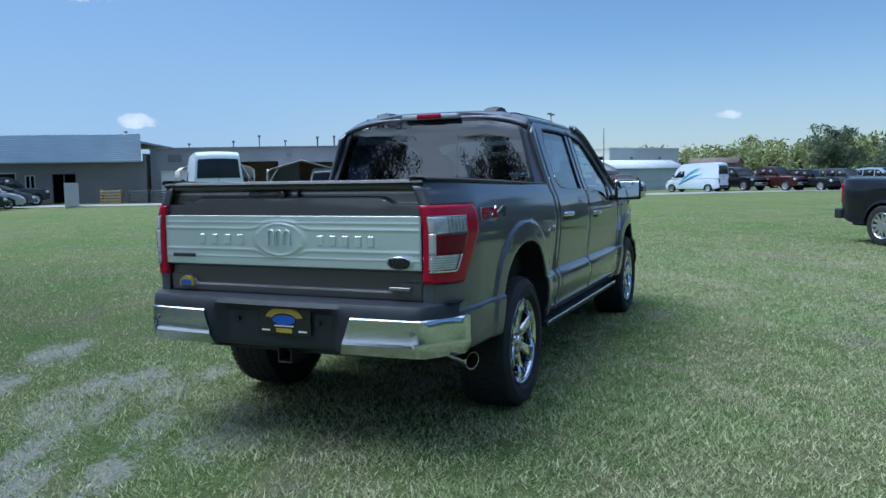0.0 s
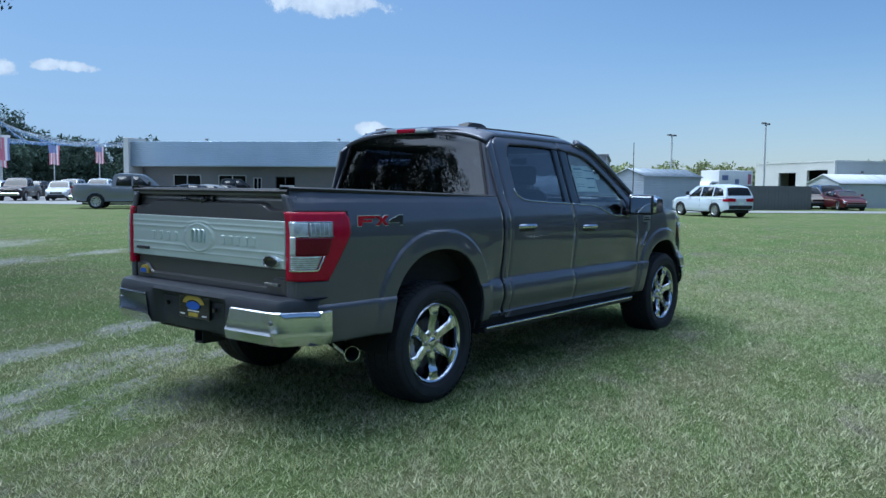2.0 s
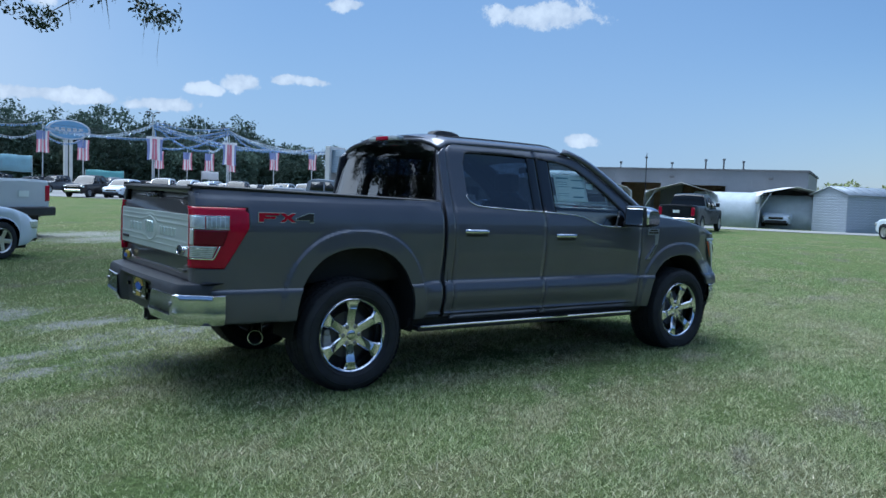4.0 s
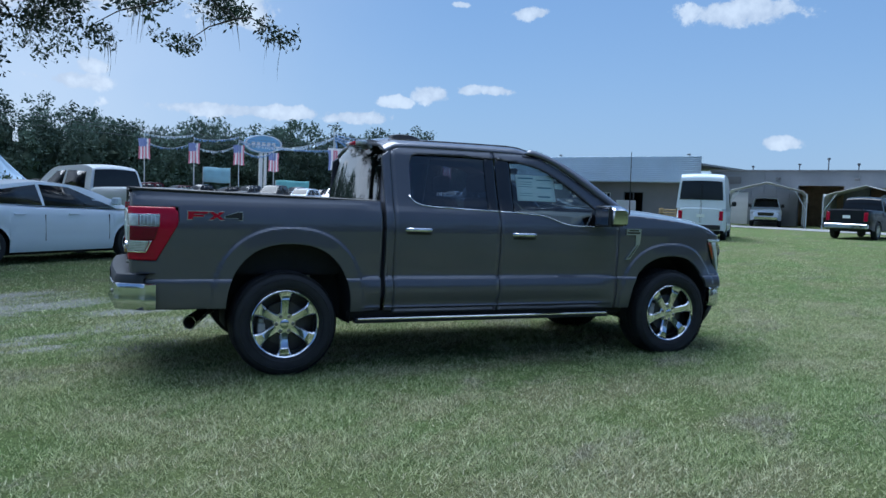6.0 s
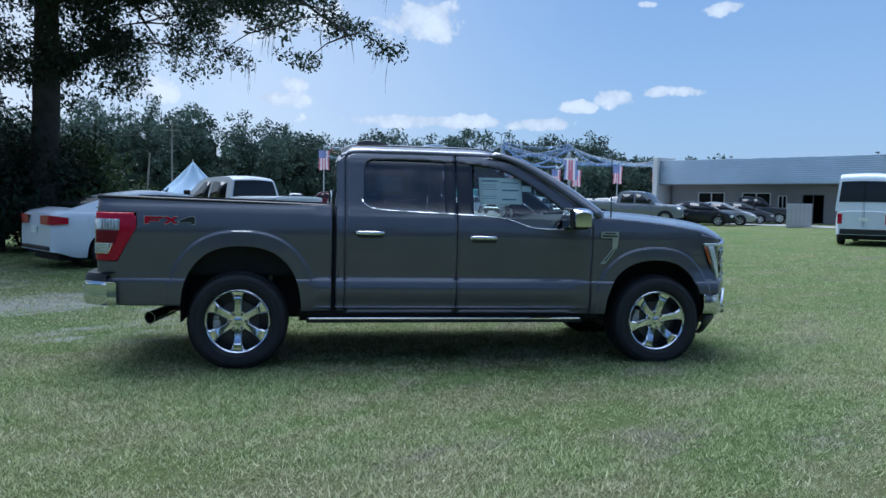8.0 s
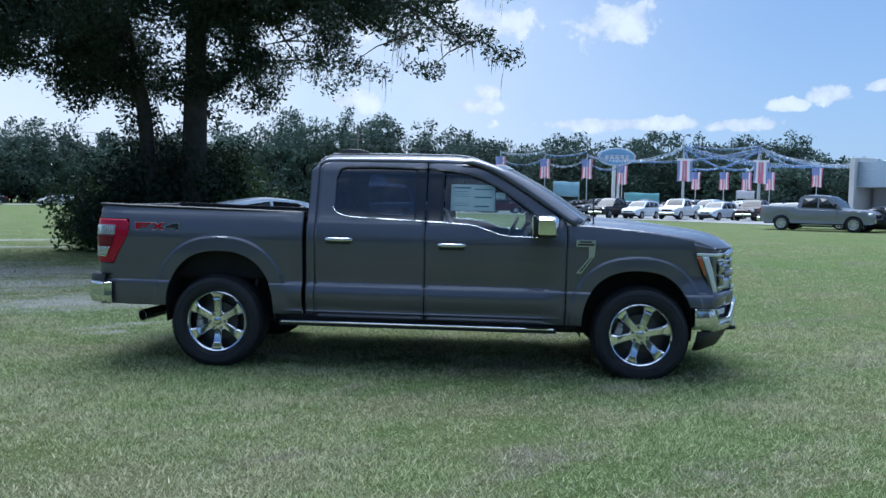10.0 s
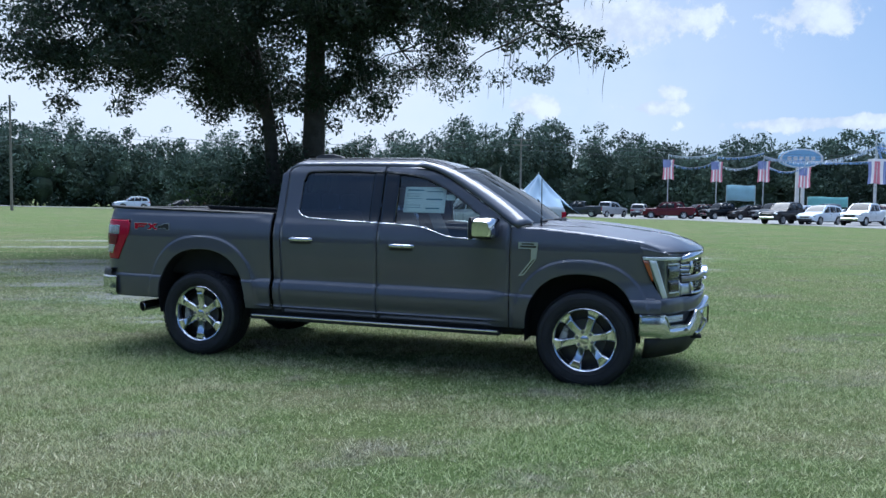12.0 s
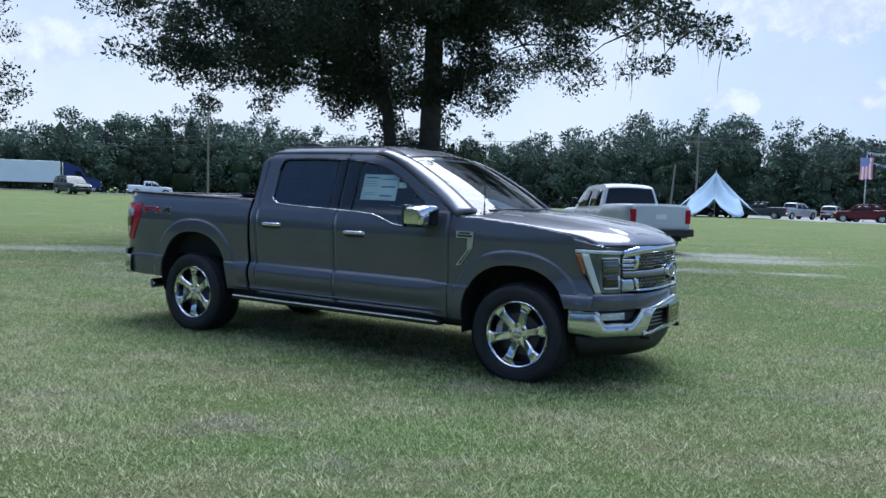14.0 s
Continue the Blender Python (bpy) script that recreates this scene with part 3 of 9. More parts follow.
    side_panel(bm, spread(4.136, 4.30, 0.015), [(lambda x: 0.66, lambda x: max(0.662, min(lamp_lo(x), HOOD_EDGE(x)))), (lambda x: 1.124, lambda x: max(HOOD_EDGE(x), 1.1245))], side)
    fender = solidify(part("front_fender", bm, PAINT, truck, "", 28), 0.025)
    # fender vent badge: plain plate and chrome hook
    bm = bmesh.new()
    y = half_width(3.2, 1.15) + 0.004
    slab(bm, [(3.128, 1.155), (3.29, 1.155), (3.29, 1.212), (3.128, 1.212)], side * 0.014, "xz", side * (y - 0.008), 0.0)
    badge = part("vent_badge", bm, CHROME_SOFT, fender, "chrome fender badge with a plain dark bar", 30)
    bm = bmesh.new()
    y = half_width(3.2, 1.05) + 0.004
    slab(bm, [(3.235, 1.157), (3.29, 1.157), (3.282, 1.075), (3.175, 0.93), (3.13, 0.925), (3.235, 1.06)], side * 0.016, "xz", side * (y - 0.010), 0.0)
    part("hook", bm, CHROME_SOFT, badge, "", 30)
    bm = bmesh.new()
    slab(bm, [(3.14, 1.166), (3.278, 1.166), (3.278, 1.182), (3.14, 1.182)], side * 0.004, "xz", side * (y + 0.004))
    slab(bm, [(3.155, 1.19), (3.26, 1.19), (3.26, 1.203), (3.155, 1.203)], side * 0.004, "xz", side * (y + 0.004))
    part("bar", bm, BLACK, badge)
    bm = bmesh.new()
    slab(bm, [(3.25, 1.06), (3.268, 1.07), (3.175, 0.945), (3.155, 0.94)], side * 0.004, "xz", side * (y + 0.005))
    part("bar", bm, BLACK, badge)
    # rocker and running board
    bm = bmesh.new()
    rows = [[(x, side * 0.925, 0.50), (x, side * 0.915, 0.44), (x, side * 0.84, 0.40), (x, side * 0.60, 0.40)] for x in spread(0.50, 3.16, 0.3)]
    grid(bm, rows, flip=side < 0)
    part("rocker", bm, UNDER, truck)
    bm = bmesh.new()
    box(bm, (0.56, side * 0.86, 0.400), (2.98, side * 0.975, 0.440), 0.012, 2)
    board = part("running_board", bm, BLACK, truck, "black running board with a chrome edge strip")
    bm = bmesh.new()
    box(bm, (0.58, side * 0.962, 0.428), (2.96, side * 0.982, 0.444), 0.004)
    part("edge_strip", bm, CHROME, board)
    for bx in (0.85, 1.75, 2.70):
        bm = bmesh.new()
        box(bm, (bx - 0.03, side * 0.62, 0.42), (bx + 0.03, side * 0.95, 0.44), 0.004)
        part("bracket", bm, UNDER, board)
    # rear corner post and the tail lamp wrapped round it
    bm = bmesh.new()
    grid(bm, [[lamp_point(lamp_s(-1.09) * j / 10, z, -0.003, side) for j in range(11)] for z in np.linspace(0.74, 1.40, 24)], flip=side < 0)
    solidify(part("corner_post", bm, PAINT, truck, "", 40), 0.02)
    tail_lamp(side)
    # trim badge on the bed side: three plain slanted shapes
    y = lambda x, z: half_width(x, z)
    for x0, x1, mat, off in ((-0.735, -0.595, RED, 0), (-0.585, -0.475, RED, 1), (-0.468, -0.33, BLACK, 2)):
        bm = bmesh.new()
        hz0, hz1 = 1.213, 1.272
        if off == 0:
            outline = [(x0, hz0), (x0 + 0.035, hz0), (x0 + 0.035, hz0 + 0.02), (x1 - 0.03, hz0 + 0.02), (x1 - 0.02, hz0 + 0.036), (x0 + 0.04, hz0 + 0.036), (x0 + 0.045, hz0 + 0.044), (x1, hz0 + 0.044), (x1 + 0.005, hz1), (x0, hz1)]
        elif off == 1:
            outline = [(x0, hz0), (x0 + 0.03, hz0), (x0 + 0.055, hz0 + 0.02), (x0 + 0.08, hz0), (x1, hz0), (x0 + 0.075, hz0 + 0.03), (x1, hz1), (x0 + 0.08, hz1), (x0 + 0.055, hz0 + 0.042), (x0 + 0.03, hz1), (x0, hz1), (x0 + 0.035, hz0 + 0.03)]
        else:
            outline = [(x0, hz0 + 0.015), (x1 - 0.04, hz0 + 0.015), (x1 - 0.04, hz0), (x1 - 0.012, hz0), (x1 - 0.012, hz1), (x1 - 0.05, hz1), (x0, hz0 + 0.028)]
        yy = half_width((x0 + x1) / 2, 1.24) + 0.002
        slab(bm, outline, side * 0.008, "xz", side * (yy - 0.002))
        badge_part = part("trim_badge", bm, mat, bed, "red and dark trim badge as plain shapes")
        bm = bmesh.new()
        mx, mz = sum(q[0] for q in outline) / len(outline), 1.2425
        slab(bm, [(mx + (q[0] - mx) * 1.07, mz + (q[1] - mz) * 1.16) for q in outline], side * 0.006, "xz", side * (yy - 0.003))
        part("badge_edge", bm, LENS, badge_part)
    # mirror
    bm = bmesh.new()
    box(bm, (2.80, side * 0.93, 1.228), (2.92, side * 1.06, 1.275), 0.018, 2)
    arm = part("mirror", bm, BLACK, truck, "door mirror with a chrome shell over black")

    def housing(name, mat, lo, hi, grow, label="", start=0.0):
        bm = bmesh.new()
        rows = []
        for u in np.linspace(start, 1, 15):
            k = (1 - 0.30 * u**6) * grow
            cy = 1.01 + (0.255 + (grow - 1) * 0.5) * u
            ring = []
            for a in np.linspace(lo, hi, 24):
                c, s = math.cos(a), math.sin(a)
                px = (0.125 if c > 0 else 0.075) * k * abs(c) ** 0.5 * (1 if c > 0 else -1)
                pz = 0.097 * k * abs(s) ** 0.42 * (1 if s > 0 else -1)
                ring.append((2.845 + px, side * cy, 1.325 + pz - 0.012 * u * u))
            rows.append(ring)
        grid(bm, rows, flip=side > 0)
        bm.faces.new([bm.verts.new(p) for p in rows[-1]])
        bmesh.ops.remove_doubles(bm, verts=bm.verts[:], dist=1e-5)
        bmesh.ops.recalc_face_normals(bm, faces=bm.faces[:])
        return part(name, bm, mat, arm, label, 40)
    housing("lower_shell", BLACK_GLOSS, 0, 2 * math.pi, 0.97)
    housing("shell", CHROME, radians(-32), radians(212), 1.01, "chrome mirror shell", 0.62)
    housing("top_cap", CHROME, radians(8), radians(178), 1.0, "chrome cap over the mirror")
    bm = bmesh.new()
    box(bm, (2.752, side * 1.02, 1.232), (2.785, side * 1.25, 1.414), 0.014, 2)
    part("bezel", bm, BLACK, arm)
    bm = bmesh.new()
    box(bm, (2.748, side * 1.04, 1.25), (2.753, side * 1.235, 1.398), 0.002)
    part("mirror_glass", bm, surface("mirror_glass", (0.85, 0.87, 0.9), 0.02, 1.0, 0.02), arm)

# ---- cab roof, pillars, glass ----
def roof_z(x, y):
    edge = 1.862 if x < 2.05 else 1.862 - 0.13 * ((x - 2.05) / 0.42) ** 2
    crown = 0.086 * (1 - min(1.0, (abs(y) / 0.755)) ** 4.4)
    tail = -0.05 * smooth((0.95 - x) / 0.13)
    return edge + crown + tail + 0.006 * math.sin((x - 0.8) * 1.9)


bm = bmesh.new()
rows = []
for x in spread(0.835, 2.46, 0.05, [0.85, 0.87, 0.9]):
    half = 0.755 if x < 2.1 else 0.755 - 0.03 * smooth((x - 2.1) / 0.36)
    rows.append([(x, y * half, roof_z(x, y * half) if abs(y) < 1 else min(FRAME_TOP(max(x, 1.0)) + 0.004, roof_z(x, half))) for y in np.linspace(-1, 1, 33)])
grid(bm, rows)
roof = solidify(part("roof", bm, PAINT, truck, "", 40), 0.03)
for side in (-1, 1):
    bm = bmesh.new()
    tube(bm, [(x, side * 0.60, roof_z(x, 0.60) + 0.002) for x in spread(0.92, 2.35, 0.1)], 0.006, 6)
    part("roof_seam", bm, BLACK, roof)
# windshield surface from its lower to its upper edge
def shield(u, v, inset=0.0):
    """u across -1..1, v from the cowl 0 to the roof 1."""
    half = (0.800 - 0.100 * v) - inset
    x = 3.20 - 0.775 * v + (0.17 - 0.06 * v) * (1 - abs(u) ** 2.2) + 0.03 * math.sin(math.pi * v)
    z = 1.352 + 0.468 * v + 0.042 * v * (1 - abs(u) ** 2.4) + 0.012 * math.sin(math.pi * v)
    return (x, u * half, z)


bm = bmesh.new()
grid(bm, [[shield(u, v) for u in np.linspace(-0.985, 0.985, 25)] for v in np.linspace(0.0, 1.0, 15)], flip=True)
wind = part("windshield", bm, GLASS_WIND, truck, "raked windshield glass", 60)
bm = bmesh.new()
rows = []
for v in (0.93, 0.97, 1.0, 1.04):
    rows.append([tuple(Vector(shield(u, min(v, 1.0))) + Vector((-(max(v, 1) - 1) * 1.2, 0, (v - 0.9) * 0.02 + 0.003))) for u in np.linspace(-0.98, 0.98, 25)])
grid(bm, rows)
part("header_band", bm, BLACK_GLOSS, wind)
for side in (-1, 1):
    bm = bmesh.new()
    rows = []
    for i in range(19):
        s = i / 18
        x = 3.11 - 0.98 * s
        zf = FRAME_TOP(x)
        outer = Vector((x, side * half_width(x, zf), zf + 0.004))
        inner = Vector(shield(side * 0.99, min(1.0, s * 1.06 + 0.0)))
        if s > 0.80:
            inner = inner.lerp(Vector((x + 0.1, side * 0.70, roof_z(min(x + 0.1, 2.40), 0.70))), smooth((s - 0.80) / 0.2))
        mid = outer.lerp(inner, 0.5) + Vector((0.012, side * 0.02, 0.014))
        rows.append([tuple(outer), tuple(outer.lerp(mid, 0.5) + Vector((0, side * 0.006, 0.004))), tuple(mid), tuple(mid.lerp(inner, 0.5)), tuple(inner + Vector((0, 0, 0.003)))])
    grid(bm, rows, flip=side > 0)
    solidify(part("windshield_pillar", bm, PAINT, truck, "", 50), 0.03)
    # wipers
    bm = bmesh.new()
    pts = [Vector(shield(-0.2 * side if side > 0 else -0.80, 0.02)) + Vector((0.0, 0, 0.02)), Vector(shield(0.25 if side > 0 else -0.35, 0.045)) + Vector((0.02, 0, 0.02)), Vector(shield(0.75 if side > 0 else 0.02, 0.05)) + Vector((0.02, 0, 0.02))]
    tube(bm, pts, [0.012, 0.009, 0.006], 6)
    part("wiper", bm, BLACK, truck)
# cowl
bm = bmesh.new()
grid(bm, [[(3.34 - 0.16 * abs(y) ** 2.2, y * 0.80, 1.343), (3.22 - 0.16 * abs(y) ** 2.2 + 0.12, y * 0.80, 1.335), (3.05, y * 0.80, 1.30)] for y in np.linspace(-1, 1, 21)])
part("cowl", bm, BLACK, truck)

# rear wall of the cab with its window
def back_face(u, z, out=0.0):
    half = half_width(0.85, z) - 0.012
    x = 0.79 + 0.075 * max(0, (z - 1.36) / 0.5) + 0.05 * smooth((z - 1.78) / 0.1) * 0.4 - 0.05 * (1 - abs(u) ** 2.5) - out
    if abs(u) > 0.92:
        x += 0.10 * ((abs(u) - 0.92) / 0.08) ** 2 * 0.35
    return (x, u * half, z)


bm = bmesh.new()
us = np.linspace(-1, 1, 41)
zl = [0.60, 1.0, 1.30, 1.36, 1.385]
grid(bm, [[back_face(u, z) for u in us] for z in zl])
zt = [1.828, 1.84, 1.85, 1.862]
grid(bm, [[back_face(u, z + (0.072 * (1 - abs(u) ** 3) if z > 1.83 else 0.05 * (1 - abs(u) ** 4))) for u in us] for z in zt])
for s in (-1, 1):
    grid(bm, [[back_face(s * u, z) for u in np.linspace(0.88, 1.0, 7)] for z in np.linspace(1.385, 1.83, 12)], flip=s < 0)
cab_back = part("cab_back", bm, PAINT, truck, "", 40)
bm = bmesh.new()
grid(bm, [[back_face(u, z + 0.05 * (1 - abs(u) ** 4) * smooth((z - 1.5) / 0.3), 0.004) for u in np.linspace(-0.90, 0.90, 31)] for z in np.linspace(1.375, 1.838, 12)])
rear_glass = part("rear_window", bm, GLASS_REAR, truck, "tinted rear window with a sliding middle pane", 60)
for u in (-0.26, 0.26):
    bm = bmesh.new()
    tube(bm, [Vector(back_face(u, z, -0.02)) for z in np.linspace(1.38, 1.84, 8)], 0.009, 6)
    part("pane_divider", bm, BLACK, rear_glass)
bm = bmesh.new()
tube(bm, [Vector(back_face(u, 1.79, -0.02)) for u in np.linspace(-0.26, 0.26, 7)], 0.008, 6)
part("pane_divider", bm, BLACK, rear_glass)
bm = bmesh.new()
for a, b in ((-0.91, -0.885), (0.885, 0.91)):
    grid(bm, [[back_face(u, z + 0.05 * (1 - abs(u) ** 4) * smooth((z - 1.5) / 0.3), 0.007) for u in np.linspace(a, b, 4)] for z in np.linspace(1.375, 1.838, 12)])
grid(bm, [[back_face(u, z + 0.05 * (1 - abs(u) ** 4) * smooth((z - 1.5) / 0.3), 0.007) for u in np.linspace(-0.9, 0.9, 31)] for z in (1.818, 1.838)])
part("glass_border", bm, BLACK_GLOSS, rear_glass)
# high brake lamp
bm = bmesh.new()
box(bm, (0.775, -0.23, 1.885), (0.86, 0.23, 1.925), 0.014, 2)
high = part("high_brake_lamp", bm, LENS, truck, "clear and red high brake lamp")
bm = bmesh.new()
box(bm, (0.768, -0.10, 1.888), (0.80, 0.10, 1.922), 0.008, 2)
part("red_lens", bm, RED, high)
# two small dark roof fins
for y in (-0.42, 0.50):
    bm = bmesh.new()
    rows = []
    for x, h, w in ((0.98, 0.002, 0.05), (1.0, 0.03, 0.062), (1.06, 0.042, 0.066), (1.16, 0.04, 0.06), (1.24, 0.02, 0.045), (1.27, 0.0, 0.03)):
        base = roof_z(x, abs(y)) - 0.004
        rows.append([(x, y - w, base), (x, y - w * 0.85, base + h * 0.8), (x, y, base + h), (x, y + w * 0.85, base + h * 0.8), (x, y + w, base)])
    grid(bm, rows, flip=True)
    part("roof_fin", bm, BLACK, truck, "small black roof fin")
bm = bmesh.new()
tube(bm, [(3.285, -0.80, 1.255), (3.285, -0.80, 1.34), (3.283, -0.80, 1.44), (3.275, -0.80, 1.93)], [0.012, 0.008, 0.005, 0.003], 8)
part("antenna", bm, BLACK, truck, "thin black whip antenna")

# ---- hood and nose ----
def along(table, v, a, b):
    """Linear reading of one column of a table by another."""
    rows = sorted(table, key=lambda q: q[a])
    return float(np.interp(v, [q[a] for q in rows], [q[b] for q in rows]))


HOOD_MID = hermite([3.3, 3.7, 4.0, 4.27, 4.42, 4.50, 4.56, 4.60, 4.62, 4.63], [1.392, 1.368, 1.336, 1.300, 1.270, 1.244, 1.215, 1.188, 1.172, 1.158])
HOOD_FRONT = [(4.63, 0.0), (4.622, 0.15), (4.60, 0.30), (4.565, 0.43), (4.515, 0.56), (4.45, 0.67), (4.38, 0.76), (4.32, 0.82), (4.27, 0.853)]
bm = bmesh.new()
rows = []
for i in range(49):
    s = 1 - (1 - i / 48) ** 1.35
    r = []
    for j in range(53):
        u = -1 + 2 * j / 52
        back = 3.335 - 0.19 * abs(u) ** 2.2
        w_end = 0.853 * abs(u)
        x1 = along(HOOD_FRONT, w_end, 1, 0)
        x = back + (x1 - back) * s
        side_x = 3.145 + (4.27 - 3.145) * s
        half = (half_width(min(side_x, 4.20), HOOD_EDGE(side_x)) - 0.012) * (1 - smooth((s - 0.75) / 0.25)) + 0.853 * smooth((s - 0.75) / 0.25)
        y = u * half
        mid_x = 3.335 + (4.63 - 3.335) * s
        e, c = HOOD_EDGE(side_x), HOOD_MID(mid_x)
        z = e + (c - e) * (1 - abs(u) ** 2.6)
        fade = 1 - smooth((s - 0.8) / 0.2)
        z += fade * (math.exp(-((abs(y) - 0.50 + 0.03 * (x - 3.2)) / 0.06) ** 2) * 0.014 - 0.012 * (1 - smooth((abs(y) - 0.30) / 0.18)))
        r.append((x, y, z))
    rows.append(r)
grid(bm, rows)
hood = solidify(part("hood", bm, PAINT, truck, "", 40), 0.02)

# the nose in plan, from the fender round to the middle: way, x, y
NOSE = [(0.0, 4.10, 0.917)]
for nx, ny in ((4.16, 0.912), (4.22, 0.904), (4.28, 0.888), (4.325, 0.860), (4.37, 0.80), (4.41, 0.725), (4.44, 0.655), (4.485, 0.605), (4.525, 0.555), (4.57, 0.42), (4.605, 0.22), (4.615, 0.0)):
    NOSE.append((NOSE[-1][0] + math.hypot(nx - NOSE[-1][1], ny - NOSE[-1][2]), nx, ny))


def way_x(x):
    return along(NOSE, x, 1, 0)


def way_y(y):
    return along(NOSE, y, 2, 0)


def nose(s, z, out, side):
    """A place on the nose's skin at a way s from the fender and a height."""
    x, y = along(NOSE, s, 0, 1), along(NOSE, s, 0, 2)
    x2, y2 = along(NOSE, s + 0.012, 0, 1), along(NOSE, s + 0.012, 0, 2)
    x1, y1 = along(NOSE, s - 0.012, 0, 1), along(NOSE, s - 0.012, 0, 2)
    n = Vector((-(y2 - y1), x2 - x1, 0))
    n = n.normalized() if n.length > 1e-6 else Vector((1, 0, 0))
    lean = -0.05 * (z - 0.95) * smooth((s - 0.15) / 0.3)
    return (x + n.x * out + lean, side * (y + n.y * out), z)


def nose_patch(name, edge_lo, edge_hi, mat, parent, out, thick, side, label="", n=14, m=8, bulge=0.0):
    """A skin piece between two edges, each a list of (way, height) from outside inwards."""
    def on(edge, t):
        k = t * (len(edge) - 1)
        i = min(int(k), len(edge) - 2)
        f = k - i
        return edge[i][0] + (edge[i + 1][0] - edge[i][0]) * f, edge[i][1] + (edge[i + 1][1] - edge[i][1]) * f
    bm = bmesh.new()
    rows = []
    for i in range(m + 1):
        row = []
        for j in range(n + 1):
            (sa, za), (sb, zb) = on(edge_lo, j / n), on(edge_hi, j / n)
            f = i / m
            row.append(nose(sa + (sb - sa) * f, za + (zb - za) * f, out + bulge * math.sin(math.pi * f), side))
        rows.append(row)
    grid(bm, rows, flip=side < 0)
    return solidify(part(name, bm, mat, parent, label, 40), thick)


MID = NOSE[-1][0]
LAMP_HOUSING = surface("lamp_housing", (0.13, 0.15, 0.16), 0.18, 0.4, 0.3, 12, 60, coat=1.0)
LAMP_BAR = surface("lamp_bar", (0.66, 0.72, 0.76), 0.15, 0.2, 0.08, coat=1.0)
PROJECTOR = surface("projector_glass", (0.10, 0.12, 0.12), 0.03, 0.6, 0.3, 30, 80, coat=1.0)
IN = way_y(0.668)
for side in (-1, 1):
    a0, a1, a2 = way_x(4.136), way_x(4.204), way_x(4.302)
    # skin between lamp, hood and bumper
    nose_patch("front_fascia", [(a0 - 0.03, 0.655), (0.28, 0.655), (0.5, 0.655), (MID, 0.70)], [(a0 - 0.02, 0.79), (a2, 0.785), (0.5, 0.785), (MID, 0.80)], PAINT, truck, 0.012, 0.02, side, "", 30, 6, 0.012)
    nose_patch("lamp_brow", [(a0 - 0.02, 1.118), (IN, 1.118), (way_y(0.56), 1.12)], [(a0 - 0.02, 1.205), (way_y(0.84), 1.145), (way_y(0.56), 1.145)], PAINT, truck, -0.004, 0.02, side, "", 20, 3)
    hl = nose_patch("headlamp", [(a2, 0.778), (IN, 0.775)], [(a0, 1.122), (IN, 1.118)], LAMP_HOUSING, truck, 0.0, 0.04, side, "dark headlamp with a bright bracket-shaped light bar", 18, 14)
    # amber corner and bright bracket
    nose_patch("amber_reflector", [(a1 + 0.012, 0.925), (a1 + 0.028, 0.925)], [(a0 + 0.006, 1.092), (a0 + 0.050, 1.092)], AMBER, hl, 0.006, 0.005, side, "", 4, 6)
    nose_patch("light_bar", [(a2 + 0.002, 0.782), (a2 + 0.045, 0.782)], [(a0 + 0.054, 1.095), (a0 + 0.112, 1.095)], LAMP_BAR, hl, 0.008, 0.008, side, "", 4, 10)
    nose_patch("light_bar", [(a0 + 0.01, 1.096), (0.3, 1.092), (IN + 0.01, 1.088)], [(a0 + 0.004, 1.121), (0.3, 1.119), (IN + 0.01, 1.116)], LAMP_BAR, hl, 0.010, 0.010, side, "", 16, 3)
    p0, p1 = way_x(4.335), way_y(0.70)
    nose_patch("projector", [(p0 + 0.012, 0.94), (p1 - 0.012, 0.94)], [(p0 - 0.004, 1.05), (p1 - 0.012, 1.05)], PROJECTOR, hl, 0.007, 0.006, side, "", 8, 6, 0.012)
    nose_patch("projector", [(p0 + 0.022, 0.84), (p1 - 0.012, 0.84)], [(p0 + 0.012, 0.93), (p1 - 0.012, 0.93)], BLACK_GLOSS, hl, 0.007, 0.006, side, "", 8, 6, 0.006)
    for lo, hi in (([(p0 - 0.006, 1.055), (p1, 1.055)], [(p0 - 0.006, 1.065), (p1, 1.065)]), ([(p1 - 0.010, 1.01), (p1, 1.01)], [(p1 - 0.010, 1.056), (p1, 1.056)]),
                   ([(p1 - 0.010, 0.83), (p1, 0.83)], [(p1 - 0.010, 0.925), (p1, 0.925)]), ([(p0 + 0.02, 0.822), (p1, 0.822)], [(p0 + 0.02, 0.832), (p1, 0.832)])):
        nose_patch("bracket_line", lo, hi, LAMP_BAR, hl, 0.012, 0.006, side, "", 6, 2)

